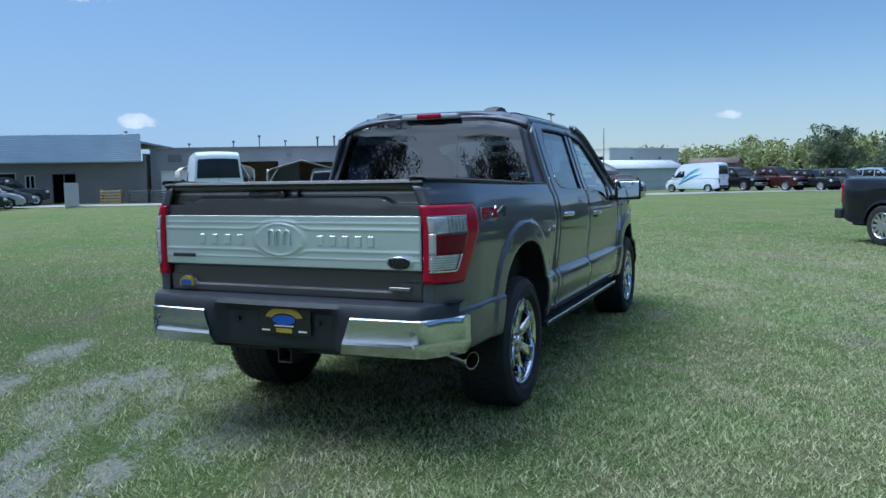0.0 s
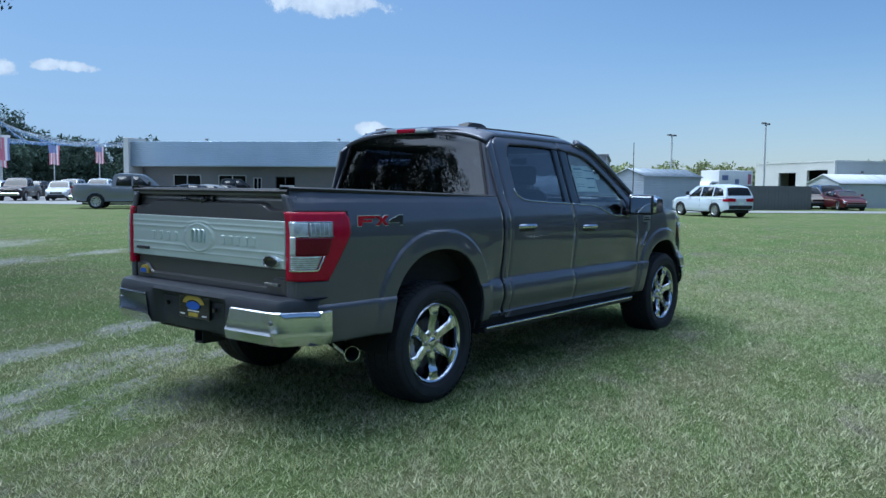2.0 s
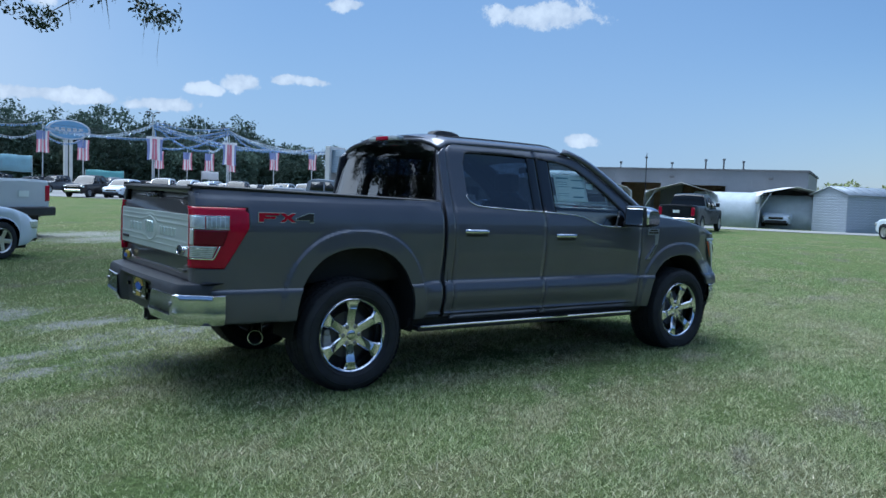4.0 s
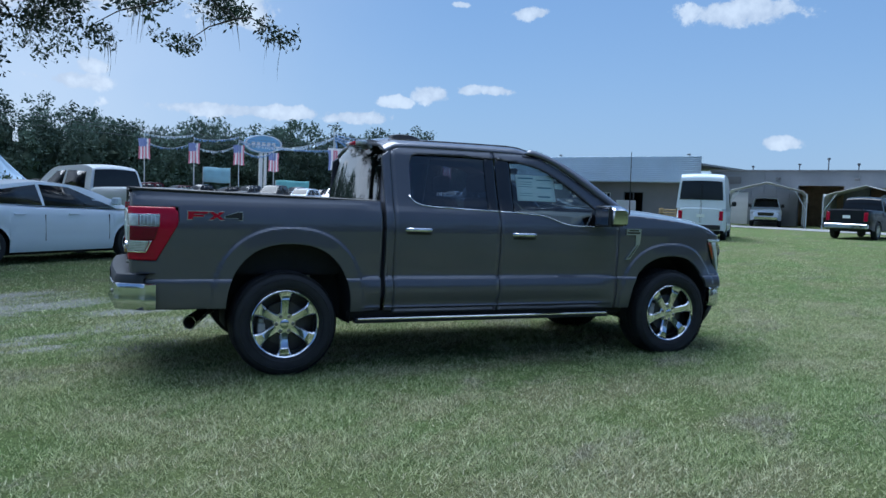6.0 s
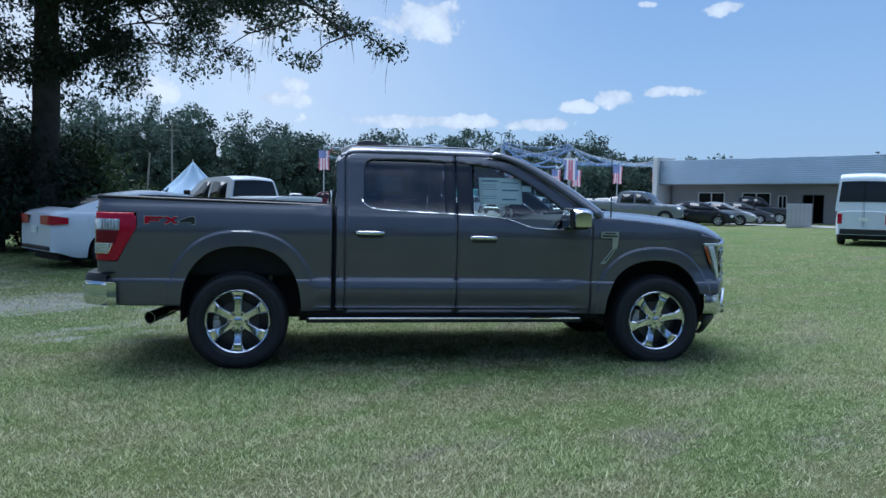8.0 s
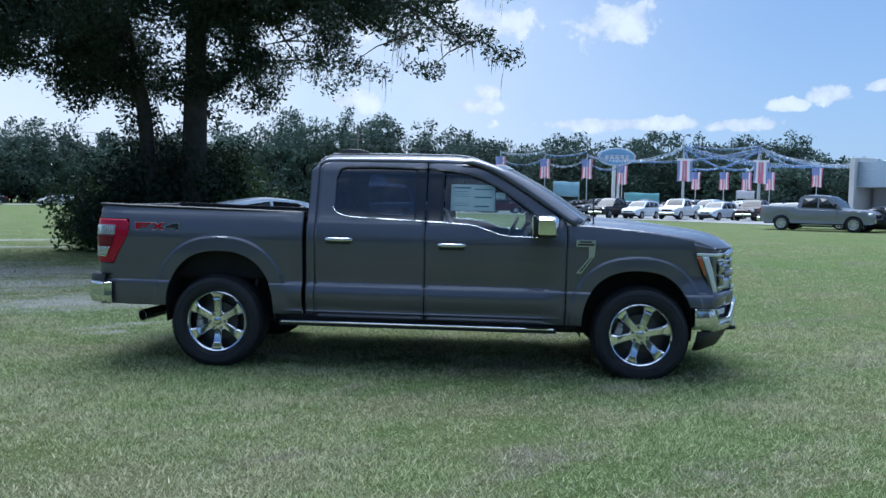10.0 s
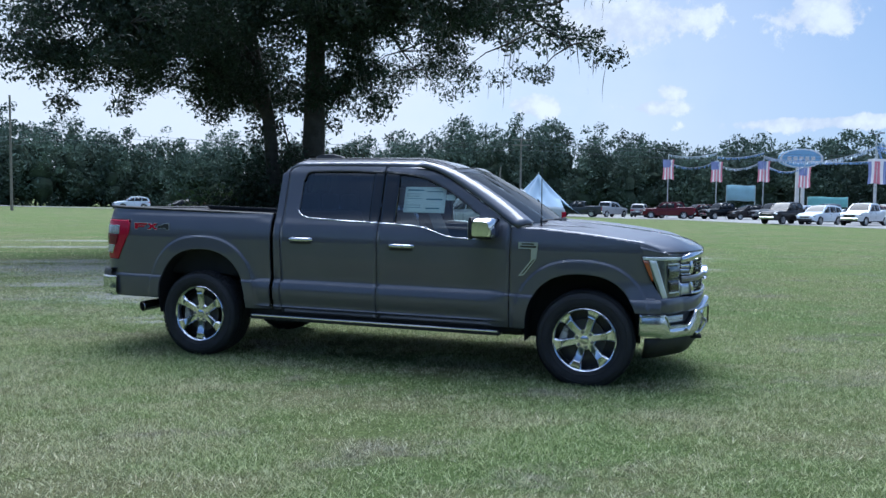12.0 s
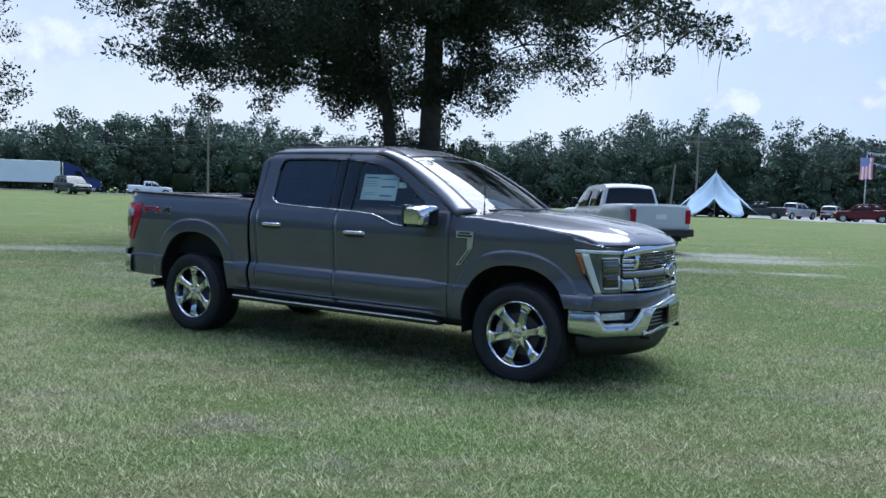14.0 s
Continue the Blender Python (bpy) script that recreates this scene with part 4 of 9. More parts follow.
# grille: chrome surround, cross bar, studded mesh
bm = bmesh.new()
rows = []
for i in range(9):
    z = 0.76 + (1.135 - 0.76) * i / 8
    rows.append([nose(s, z, -0.055, -1) for s in np.linspace(IN - 0.01, MID, 14)] + [nose(s, z, -0.055, 1) for s in np.linspace(MID, IN - 0.01, 14)][1:])
grid(bm, rows)
grille = solidify(part("grille", bm, BLACK_GLOSS, truck, "chrome-framed grille with black studded mesh", 40), 0.01)
M0 = way_y(0.575)
for side in (-1, 1):
    # chrome surround above, outside and below the mesh
    nose_patch("chrome_surround", [(IN + 0.004, 1.060), (M0, 1.075), (way_y(0.50), 1.092), (way_y(0.25), 1.100), (MID, 1.104)], [(IN + 0.004, 1.120), (M0, 1.148), (way_y(0.50), 1.152), (way_y(0.25), 1.155), (MID, 1.158)], CHROME, grille, 0.014, 0.02, side, "", 26, 6, 0.012)
    nose_patch("chrome_edge", [(M0 - 0.012, 0.975), (M0 + 0.022, 0.975)], [(M0 + 0.002, 1.085), (M0 + 0.038, 1.09)], CHROME, grille, 0.012, 0.02, side, "", 3, 6, 0.006)
    nose_patch("chrome_edge", [(M0 + 0.008, 0.818), (M0 + 0.036, 0.818)], [(M0 - 0.012, 0.905), (M0 + 0.016, 0.905)], CHROME, grille, 0.012, 0.02, side, "", 3, 6, 0.006)
    nose_patch("lower_lip", [(M0, 0.800), (way_y(0.40), 0.800), (MID, 0.806)], [(M0, 0.822), (way_y(0.40), 0.824), (MID, 0.830)], CHROME, grille, 0.018, 0.02, side, "", 20, 4, 0.008)
    nose_patch("grille_wing", [(IN + 0.004, 0.792), (M0 + 0.004, 0.800)], [(IN + 0.004, 0.898), (M0 - 0.006, 0.898)], CHROME_SOFT, grille, 0.004, 0.02, side, "", 6, 4, 0.004)
    for z0, z1, mat, o in ((0.966, 0.978, CHROME, 0.012), (0.986, 1.016, CHROME_SOFT, 0.006), (1.024, 1.056, CHROME, 0.008)):
        nose_patch("wing_blade", [(IN + 0.004, z0), (M0 - 0.004, z0)], [(IN + 0.004, z1), (M0 + 0.004, z1)], mat, grille, o, 0.015, side, "", 6, 3, 0.004)
    nose_patch("cross_bar", [(IN + 0.004, 0.906), (M0, 0.910), (MID, 0.912)], [(IN + 0.004, 0.958), (M0, 0.962), (MID, 0.975)], SATIN_DARK, grille, 0.012, 0.02, side, "satin grille cross bar", 24, 4, 0.010)
    # studs of the mesh
    for z0, z1, rows_n in ((0.982, 1.098, 5), (0.828, 0.906, 3)):
        bm = bmesh.new()
        for i in range(rows_n):
            z = z0 + (z1 - z0) * (i + 0.5) / rows_n
            for j in range(11):
                s = M0 + 0.035 + (MID - M0 - 0.06) * (j + 0.5 * (i % 2)) / 11
                c = Vector(nose(s, z, -0.02, side))
                o = Vector(nose(s, z, 0.004, side))
                rod(bm, c, o, 0.0085, 0.006, 6)
                rod(bm, Vector(nose(s, z, -0.035, side)), c, 0.004, 0.004, 4)
        tagged(part("stud_mesh", bm, CHROME, grille, "rows of small metal studs"), kind="stuff")
for nm, prof, mat, lab in (("emblem", [(0.0, 0.040), (0.6, 0.037), (0.9, 0.030), (1.0, 0.014), (1.0, -0.02)], EMBLEM_BLUE, "plain dark blue oval emblem"), ("emblem_rim", [(0.95, 0.028), (0.97, 0.040), (1.07, 0.034), (1.10, -0.02)], CHROME, "")):
    bm = bmesh.new()
    lathe(bm, prof, 36, "x")
    for v in bm.verts:
        v.co = Vector((4.622 + v.co.x, v.co.y * 0.135, 0.946 + v.co.z * 0.060))
    part(nm, bm, mat, grille, lab)

# front bumper: way round from the wheel arch to the middle
BUMP = [(0.0, 4.135, 0.985)]
for nx, ny in ((4.20, 0.972), (4.26, 0.948), (4.31, 0.912), (4.345, 0.872), (4.40, 0.80), (4.46, 0.71), (4.52, 0.62), (4.575, 0.535), (4.625, 0.40), (4.655, 0.25), (4.675, 0.10), (4.68, 0.0)):
    BUMP.append((BUMP[-1][0] + math.hypot(nx - BUMP[-1][1], ny - BUMP[-1][2]), nx, ny))


def bump(s, out, z, side):
    x, y = along(BUMP, s, 0, 1), along(BUMP, s, 0, 2)
    x2, y2 = along(BUMP, s + 0.02, 0, 1), along(BUMP, s + 0.02, 0, 2)
    x1, y1 = along(BUMP, s - 0.02, 0, 1), along(BUMP, s - 0.02, 0, 2)
    n = Vector((-(y2 - y1), x2 - x1, 0)).normalized()
    return (x + n.x * out, side * max(0.0, y + n.y * out), z)


def bump_way(y):
    return along(BUMP, y, 2, 0)


def bump_top(y):
    y = abs(y)
    return 0.657 - 0.100 * smooth((0.885 - y) / 0.055) + 0.112 * smooth((0.63 - y) / 0.11) + 0.062 * smooth((0.52 - y) / 0.5)


def bump_low(y):
    return 0.445 + 0.03 * smooth((abs(y) - 0.85) / 0.12) + 0.195 * smooth((0.47 - abs(y)) / 0.10)


BEND = BUMP[-1][0]
for side in (-1, 1):
    bm = bmesh.new()
    rows = []
    for s in np.linspace(0, BEND, 60):
        y = along(BUMP, s, 0, 2)
        top, low = bump_top(y), bump_low(y)
        rim = min(0.022, (top - low) * 0.3)
        row = [bump(s, -0.05, top + 0.004, side), bump(s, -0.012, top + 0.002, side), bump(s, 0.004, top - 0.006, side), bump(s, 0.006, top - rim, side), bump(s, -0.004, top - rim - 0.006, side)]
        for k in (0.3, 0.5, 0.7, 0.88):
            row.append(bump(s, -0.004 + 0.016 * math.sin(math.pi * k) - 0.012 * k, top - rim - (top - rim - low) * k, side))
        row += [bump(s, -0.024, low, side), bump(s, -0.06, low - 0.004, side)]
        rows.append(row)
    grid(bm, rows, flip=side < 0)
    name = "front_bumper"
    if side < 0:
        fb = solidify(part(name, bm, CHROME_BUMPER, truck, "chrome front bumper with a dark lower intake", 40), 0.008)
    else:
        solidify(part("bumper_half", bm, CHROME_BUMPER, fb, "", 40), 0.008)

    def band(nm, ya, yb, z0, z1, mat, out, thick, label="", n=12):
        bm = bmesh.new()
        sa, sb = bump_way(ya), bump_way(yb)
        grid(bm, [[bump(sa + (sb - sa) * j / n, out, z0(along(BUMP, sa + (sb - sa) * j / n, 0, 2)) + (z1(along(BUMP, sa + (sb - sa) * j / n, 0, 2)) - z0(along(BUMP, sa + (sb - sa) * j / n, 0, 2))) * i / 3, side) for j in range(n + 1)] for i in range(4)], flip=side < 0)
        return solidify(part(nm, bm, mat, fb, label), thick)
    band("fog_lamp_bezel", 0.89, 0.55, lambda y: 0.548, lambda y: 0.662, BLACK, -0.045, 0.01)
    band("fog_lamp", 0.845, 0.66, lambda y: 0.578, lambda y: 0.634, LENS, -0.028, 0.012, "slim clear fog lamp")
    band("fog_lamp_fin", 0.84, 0.68, lambda y: 0.600, lambda y: 0.606, CHROME, -0.022, 0.008)
    band("intake", 0.50, 0.0, lambda y: 0.47, lambda y: 0.65, BLACK, -0.045, 0.01)
    band("lower_lip", 0.50, 0.0, lambda y: 0.448 + 0.03 * smooth((0.5 - y) / 0.3), lambda y: 0.468 + 0.04 * smooth((0.5 - y) / 0.3), CHROME, 0.0, 0.012, "chrome lip below the intake")
    for i in range(4):
        band("intake_slat", 0.46 - 0.02 * i, 0.18, lambda y: 0.515 + i * 0.030, lambda y: 0.525 + i * 0.030, STEEL, -0.02, 0.02)
    bm = bmesh.new()
    q = Vector(bump(bump_way(0.66), 0.004, 0.51, side))
    rod(bm, q, q + Vector((0.012, side * 0.006, 0)), 0.012)
    part("park_sensor", bm, STEEL, fb)
bm = bmesh.new()
box(bm, (4.672, -0.16, 0.51), (4.686, 0.16, 0.665), 0.004)
fp = part("front_plate", bm, BLACK_GLOSS, fb, "black front plate with plain bars")
for z0, z1, w, mat in ((0.535, 0.543, 0.09, YELLOW), (0.622, 0.632, 0.08, YELLOW), (0.570, 0.598, 0.045, STEEL)):
    bm = bmesh.new()
    box(bm, (4.686, -w, z0), (4.689, w, z1))
    part("bar", bm, mat, fp)
bm = bmesh.new()
rows = []
for i, (z, o) in enumerate(((0.45, -0.05), (0.36, -0.085), (0.275, -0.14))):
    k = 1 - 0.02 * i
    rows.append([bump(s, o, z, -1) for s in np.linspace(0.06, BEND, 20)] + [bump(s, o, z, 1) for s in np.linspace(BEND, 0.06, 20)][1:])
grid(bm, rows)
solidify(part("air_dam", bm, BLACK, truck, "black plastic air dam below the bumper"), 0.015)
for side in (-1, 1):
    bm = bmesh.new()
    tube(bm, [(4.40, side * 0.44, 0.43), (4.56, side * 0.44, 0.425), (4.625, side * 0.44, 0.43)], 0.020, 8)
    part("tow_hook", bm, BLACK, truck)

# ---- tailgate ----
def gate_x(y, z):
    """The tailgate's rear face, with its stepped bands."""
    ay = abs(y)
    base = -1.128 + 0.012 * ((z - 1.1) / 0.3) ** 2
    lip = -0.010 * smooth((z - 1.375) / 0.03)
    upper_edge = 1.300 + 0.035 * smooth((0.66 - ay) / 0.10)
    recess = 0.034 * smooth((z - upper_edge) / 0.012) * (1 - smooth((z - 1.37) / 0.015))
    low_edge = 0.905 - 0.055 * smooth((0.70 - ay) / 0.09)
    low = 0.018 * (1 - smooth((z - 0.955) / 0.008)) - 0.020 * (1 - smooth((z - low_edge) / 0.012))
    curl = 0.03 * (1 - smooth((z - 0.79) / 0.03))
    side = 0.02 * smooth((ay - 0.79) / 0.025)
    return base + lip + recess + low + curl + side


zs = sorted(set([round(float(v), 4) for v in np.linspace(0.79, 1.425, 128)]))
ys = spread(-0.812, 0.812, 0.014, [-0.80, 0.80, -0.76, -0.72, -0.68, -0.62, -0.58, 0.58, 0.62, 0.68, 0.72, 0.76])
bm = bmesh.new()
grid(bm, [[(gate_x(y, z), y, z) for y in ys] for z in zs])
gate = solidify(part("tailgate", bm, PAINT_DARK, truck, "closed tailgate with a satin silver centre panel", 30), 0.05)
bm = bmesh.new()
rows = []
for y in ys:
    rows.append([(-1.130, y, 1.398), (-1.137, y, 1.412), (-1.126, y, 1.424), (-1.08, y, 1.428), (-1.06, y, 1.42), (-1.06, y, 1.39)])
grid(bm, rows, flip=True)
part("top_cap", bm, BLACK, gate, "black plastic tailgate top cap")
bm = bmesh.new()
grid(bm, [[(gate_x(y, z) - 0.003, y, z) for y in ys] for z in (1.356, 1.366)], flip=True)
part("trim_line", bm, STEEL, gate)


# silver panel: flat bands with raised beads that rise round the oval
def panel_x(y, z):
    x = gate_x(0.3, 1.1) - 0.012
    d = (((y - 0.03) / 0.155) ** 2 + ((z - 1.115) / 0.088) ** 2) ** 0.5
    arc = 0.06 * math.exp(-((y - 0.03) / 0.13) ** 4)
    for zz, w, h in ((1.205, 0.005, 0.0018), (1.172 + arc * 0.7, 0.007, 0.003), (1.058 - arc * 0.6, 0.007, 0.0026), (1.018, 0.005, 0.002)):
        x -= h * math.exp(-((z - zz) / w) ** 2)
    x -= 0.004 * smooth((1.0 - d) / 0.08) + 0.005 * math.exp(-((d - 0.97) / 0.05) ** 2)
    return x


bm = bmesh.new()
grid(bm, [[(panel_x(y, z), y, z) for y in spread(-0.806, 0.806, 0.016)] for z in np.linspace(0.972, 1.243, 70)])
panel = solidify(part("silver_panel", bm, SATIN, gate, "satin silver tailgate panel with a raised oval", 50), 0.01)
# raised plain bars where lettering stands
px = gate_x(0.3, 1.1) - 0.014
for k, (y0, n) in enumerate(((0.545, 4), (-0.225, 5))):
    for i in range(n):
        bm = bmesh.new()
        y = y0 - i * 0.087 if k == 0 else y0 - i * 0.075
        box(bm, (px - 0.0035, y - 0.019, 1.085), (px + 0.01, y + 0.019, 1.140), 0.003)
        part("raised_bar", bm, SATIN, panel)
bm = bmesh.new()
for i, y in enumerate((-0.02, 0.03, 0.08)):
    pts = [(px - 0.007, y + 0.018 * math.cos(a), 1.145 + 0.02 * math.sin(a)) for a in np.linspace(0, math.pi, 7)]
    tube(bm, [(px - 0.007, y + 0.018, 1.085)] + pts + [(px - 0.007, y - 0.018, 1.085)], 0.0055, 6)
part("raised_emblem", bm, SATIN, panel)
bm = bmesh.new()
box(bm, (px - 0.008, 0.60, 1.010), (px + 0.006, 0.755, 1.030), 0.003)
part("name_bar", bm, BLACK, panel, "dark plain name bar")
bm = bmesh.new()
lathe(bm, [(0.0, -0.012), (0.9, -0.010), (1.0, -0.004), (1.0, 0.01)], 28, "x")
for v in bm.verts:
    v.co = Vector((px + v.co.x, -0.690 + v.co.y * 0.064, 1.008 + v.co.z * 0.031))
bmesh.ops.recalc_face_normals(bm, faces=bm.faces[:])
part("emblem", bm, BLACK_GLOSS, gate, "plain dark oval emblem with a chrome rim")
bm = bmesh.new()
lathe(bm, [(0.95, -0.012), (0.98, -0.016), (1.08, -0.014), (1.12, 0.004)], 28, "x")
for v in bm.verts:
    v.co = Vector((px + v.co.x, -0.690 + v.co.y * 0.064, 1.008 + v.co.z * 0.031))
bmesh.ops.recalc_face_normals(bm, faces=bm.faces[:])
part("emblem_rim", bm, CHROME, gate)
bm = bmesh.new()
box(bm, (-1.146, -0.745, 0.868), (-1.12, -0.625, 0.884), 0.002)
part("name_bar", bm, STEEL, gate)
bm = bmesh.new()
slab(bm, [(0.67 + 0.05 * math.cos(a), 0.845 + 0.055 * math.sin(a)) for a in np.linspace(0, math.pi, 12)], -0.022, "yz", -1.124)
st = part("dealer_sticker", bm, YELLOW, gate, "small round-topped yellow and white sticker")
bm = bmesh.new()
slab(bm, [(0.632, 0.85), (0.708, 0.85), (0.70, 0.878), (0.64, 0.878)], -0.003, "yz", -1.147)
part("bar", bm, BLUE, st)
# latch handle, lock and camera pod
bm = bmesh.new()
box(bm, (-1.118, 0.03, 1.338), (-1.092, 0.24, 1.368), 0.006, 2)
hd = part("latch_handle", bm, BLACK_GLOSS, gate, "black latch handle in a dark recess")
bm = bmesh.new()
lathe(bm, [(0.0, -0.014), (0.014, -0.014), (0.02, -0.01), (0.026, 0.006)], 18, "x")
for v in bm.verts:
    v.co = Vector((-1.112 + v.co.x, 0.02 + v.co.y, 1.352 + v.co.z))
bmesh.ops.recalc_face_normals(bm, faces=bm.faces[:])
part("camera_pod", bm, BLACK_GLOSS, hd)
bm = bmesh.new()
box(bm, (-1.06, -0.075, 1.335), (-1.109, -0.069, 1.405))
part("seam", bm, BLACK, gate)

# ---- rear bumper ----
def rb_x(y):
    return -1.262 + 0.03 * (abs(y) / 0.8) ** 2 + 0.20 * smooth((abs(y) - 0.80) / 0.19) ** 1.5


ys = spread(-0.962, 0.962, 0.03)
bm = bmesh.new()
rows = []
for y in ys:
    x = rb_x(y)
    dip = 0.05 * smooth((0.42 - abs(y)) / 0.10)
    rows.append([(-1.09, y, 0.812), (x + 0.09, y, 0.812), (x + 0.02, y, 0.800), (x + 0.004, y, 0.775), (x + dip, y, 0.735), (x + dip, y, 0.58), (x + 0.015 + dip, y, 0.548), (x + 0.10, y, 0.535), (-1.08, y, 0.545)])
grid(bm, rows)
rbp = part("rear_bumper", bm, surface("bumper_step", (0.025, 0.030, 0.042), 0.5, 0, 0.2, 10, 300, 0.0008), truck, "rear step bumper with chrome corners and black step pad", 40)
for side in (-1, 1):
    bm = bmesh.new()
    rows = []
    for k in np.linspace(0, 1, 26):
        y = 0.40 + (0.985 - 0.40) * k
        x = rb_x(y) - 0.008
        top = 0.738
        skew = 0.06 * (1 - k) ** 3
        r = []
        for j, z in enumerate((top, top - 0.008, 0.70, 0.625, 0.602, 0.575, 0.545)):
            yy = y - skew * (top - z) / 0.18 + 0.06 * (1 - k) ** 3
            r.append((x + (0.012, 0.0, -0.002, -0.003, -0.010, 0.002, 0.016)[j], side * yy, z))
        rows.append(r)
    x = rb_x(0.985) - 0.008
    for xx in (-1.02, -0.985, -0.95):
        rows.append([(xx, side * (0.978, 0.990, 0.991, 0.991, 0.996, 0.988, 0.975)[j], z) for j, z in enumerate((0.738, 0.730, 0.70, 0.625, 0.602, 0.575, 0.545))])
    grid(bm, rows, flip=side < 0)
    cap = part("chrome_corner", bm, CHROME_BUMPER, rbp, "chrome bumper corner", 40)
    bm = bmesh.new()
    rod(bm, (rb_x(0.78) - 0.004, side * 0.80, 0.675), (rb_x(0.78) - 0.018, side * 0.80, 0.675), 0.013)
    part("park_sensor", bm, STEEL, cap)
    bm = bmesh.new()
    rod(bm, (-1.215, side * 0.255, 0.69), (-1.235, side * 0.255, 0.69), 0.014)
    part("plate_lamp", bm, BLACK_GLOSS, rbp)
bm = bmesh.new()
box(bm, (-1.215, -0.16, 0.62), (-1.235, 0.16, 0.79), 0.004)
plate = part("plate", bm, BLACK_GLOSS, rbp, "black dealer plate with a yellow arc, a blue oval and plain bars")
bm = bmesh.new()
arc = [(0.115 * math.cos(a), 0.705 + 0.062 * math.sin(a)) for a in np.linspace(0.15, math.pi - 0.15, 14)] + [(0.075 * math.cos(a), 0.705 + 0.03 * math.sin(a)) for a in np.linspace(math.pi - 0.15, 0.15, 14)]
slab(bm, arc, -0.003, "yz", -1.236)
part("yellow_arc", bm, YELLOW, plate)
bm = bmesh.new()
box(bm, (-1.236, -0.05, 0.632), (-1.239, 0.05, 0.655))
part("yellow_bar", bm, YELLOW, plate)
bm = bmesh.new()
slab(bm, [(0.07 * math.cos(a), 0.70 + 0.026 * math.sin(a)) for a in np.linspace(0, 2 * math.pi, 22, endpoint=False)], -0.004, "yz", -1.237)
part("blue_oval", bm, BLUE, plate)
bm = bmesh.new()
for y0, y1, z0, z1 in ((-0.12, 0.12, 0.775, 0.785), (-0.06, 0.06, 0.664, 0.671), (-0.14, -0.09, 0.638, 0.646), (0.09, 0.14, 0.638, 0.646)):
    bm = bmesh.new()
    box(bm, (-1.236, y0, z0), (-1.239, y1, z1))
    part("bar", bm, WHITE, plate)
plate.location.y = -0.05
# hitch receiver, spare tyre, axle, exhaust
bm = bmesh.new()
for a, b in (((-1.17, -0.045, 0.45), (-1.0, 0.045, 0.46)), ((-1.17, -0.045, 0.53), (-1.0, 0.045, 0.54)), ((-1.17, -0.045, 0.45), (-1.0, -0.035, 0.54)), ((-1.17, 0.035, 0.45), (-1.0, 0.045, 0.54)), ((-1.1, -0.55, 0.50), (-1.02, 0.55, 0.57))):
    box(bm, a, b, 0.003)
part("hitch_receiver", bm, BLACK, truck, "black square hitch receiver")
bm = bmesh.new()
lathe(bm, [(0.20, -0.10), (0.34, -0.11), (0.38, -0.06), (0.385, 0.06), (0.34, 0.11), (0.20, 0.10), (0.16, 0.0), (0.20, -0.10)], 28, "z")
for v in bm.verts:
    v.co = v.co + Vector((-0.62, 0, 0.66))
part("spare_tyre", bm, RUBBER, truck)
for x in (0.0, 3.694):
    bm = bmesh.new()
    rod(bm, (x, -0.80, 0.40), (x, 0.80, 0.40), 0.05, seg=10)
    bmesh.ops.create_uvsphere(bm, u_segments=12, v_segments=8, radius=0.15, matrix=Matrix.Translation((x, 0.12, 0.42)))
    part("axle", bm, STEEL if x == 0 else UNDER, truck)
tip = Vector((-0.709, -0.906, 0.436))
d = (tip - Vector((-0.58, -0.60, 0.468))).normalized()
p0 = tip - d * 0.34
bm = bmesh.new()
tube(bm, [(0.62, -0.42, 0.58), (0.2, -0.44, 0.66), (-0.25, -0.45, 0.60), p0 - d * 0.10 + Vector((0.04, 0, 0.01)), p0, p0 + d * 0.1], [0.035, 0.035, 0.035, 0.036, 0.038, 0.038], 14, caps=False)
ex = part("exhaust_pipe", bm, STEEL, truck, "polished exhaust tip below the bed corner")
turn = d.to_track_quat("X", "Z").to_matrix()
for nm, prof, mat, lab in (("exhaust_tip", [(0.040, -0.34), (0.045, -0.32), (0.050, -0.03), (0.052, -0.004), (0.050, 0.0), (0.046, -0.001), (0.044, -0.012)], CHROME, "chrome exhaust tip"), ("exhaust_bore", [(0.0442, -0.010), (0.042, -0.16), (0.0, -0.161)], UNDER, "")):
    bm = bmesh.new()
    lathe(bm, prof, 28, "x")
    for v in bm.verts:
        v.co = tip + turn @ v.co
    part(nm, bm, mat, ex, lab, 40)
for side in (-1, 1):
    bm = bmesh.new()
    box(bm, (-1.10, side * 0.40, 0.50), (4.35, side * 0.50, 0.64), 0.01)
    part("frame_rail", bm, UNDER, truck)
    bm = bmesh.new()
    tube(bm, [(-0.70, side * 0.56, 0.56), (-0.3, side * 0.56, 0.44), (0.0, side * 0.56, 0.42), (0.3, side * 0.56, 0.44), (0.75, side * 0.56, 0.56)], 0.03, 6)
    part("leaf_spring", bm, UNDER, truck)
    bm = bmesh.new()
    rod(bm, (0.16, side * 0.62, 0.36), (0.28, side * 0.58, 0.90), 0.035)
    part("damper", bm, surface("yellow_damper", (0.30, 0.30, 0.31), 0.4, 0.6, 0.1) if side < 0 else STEEL, truck)
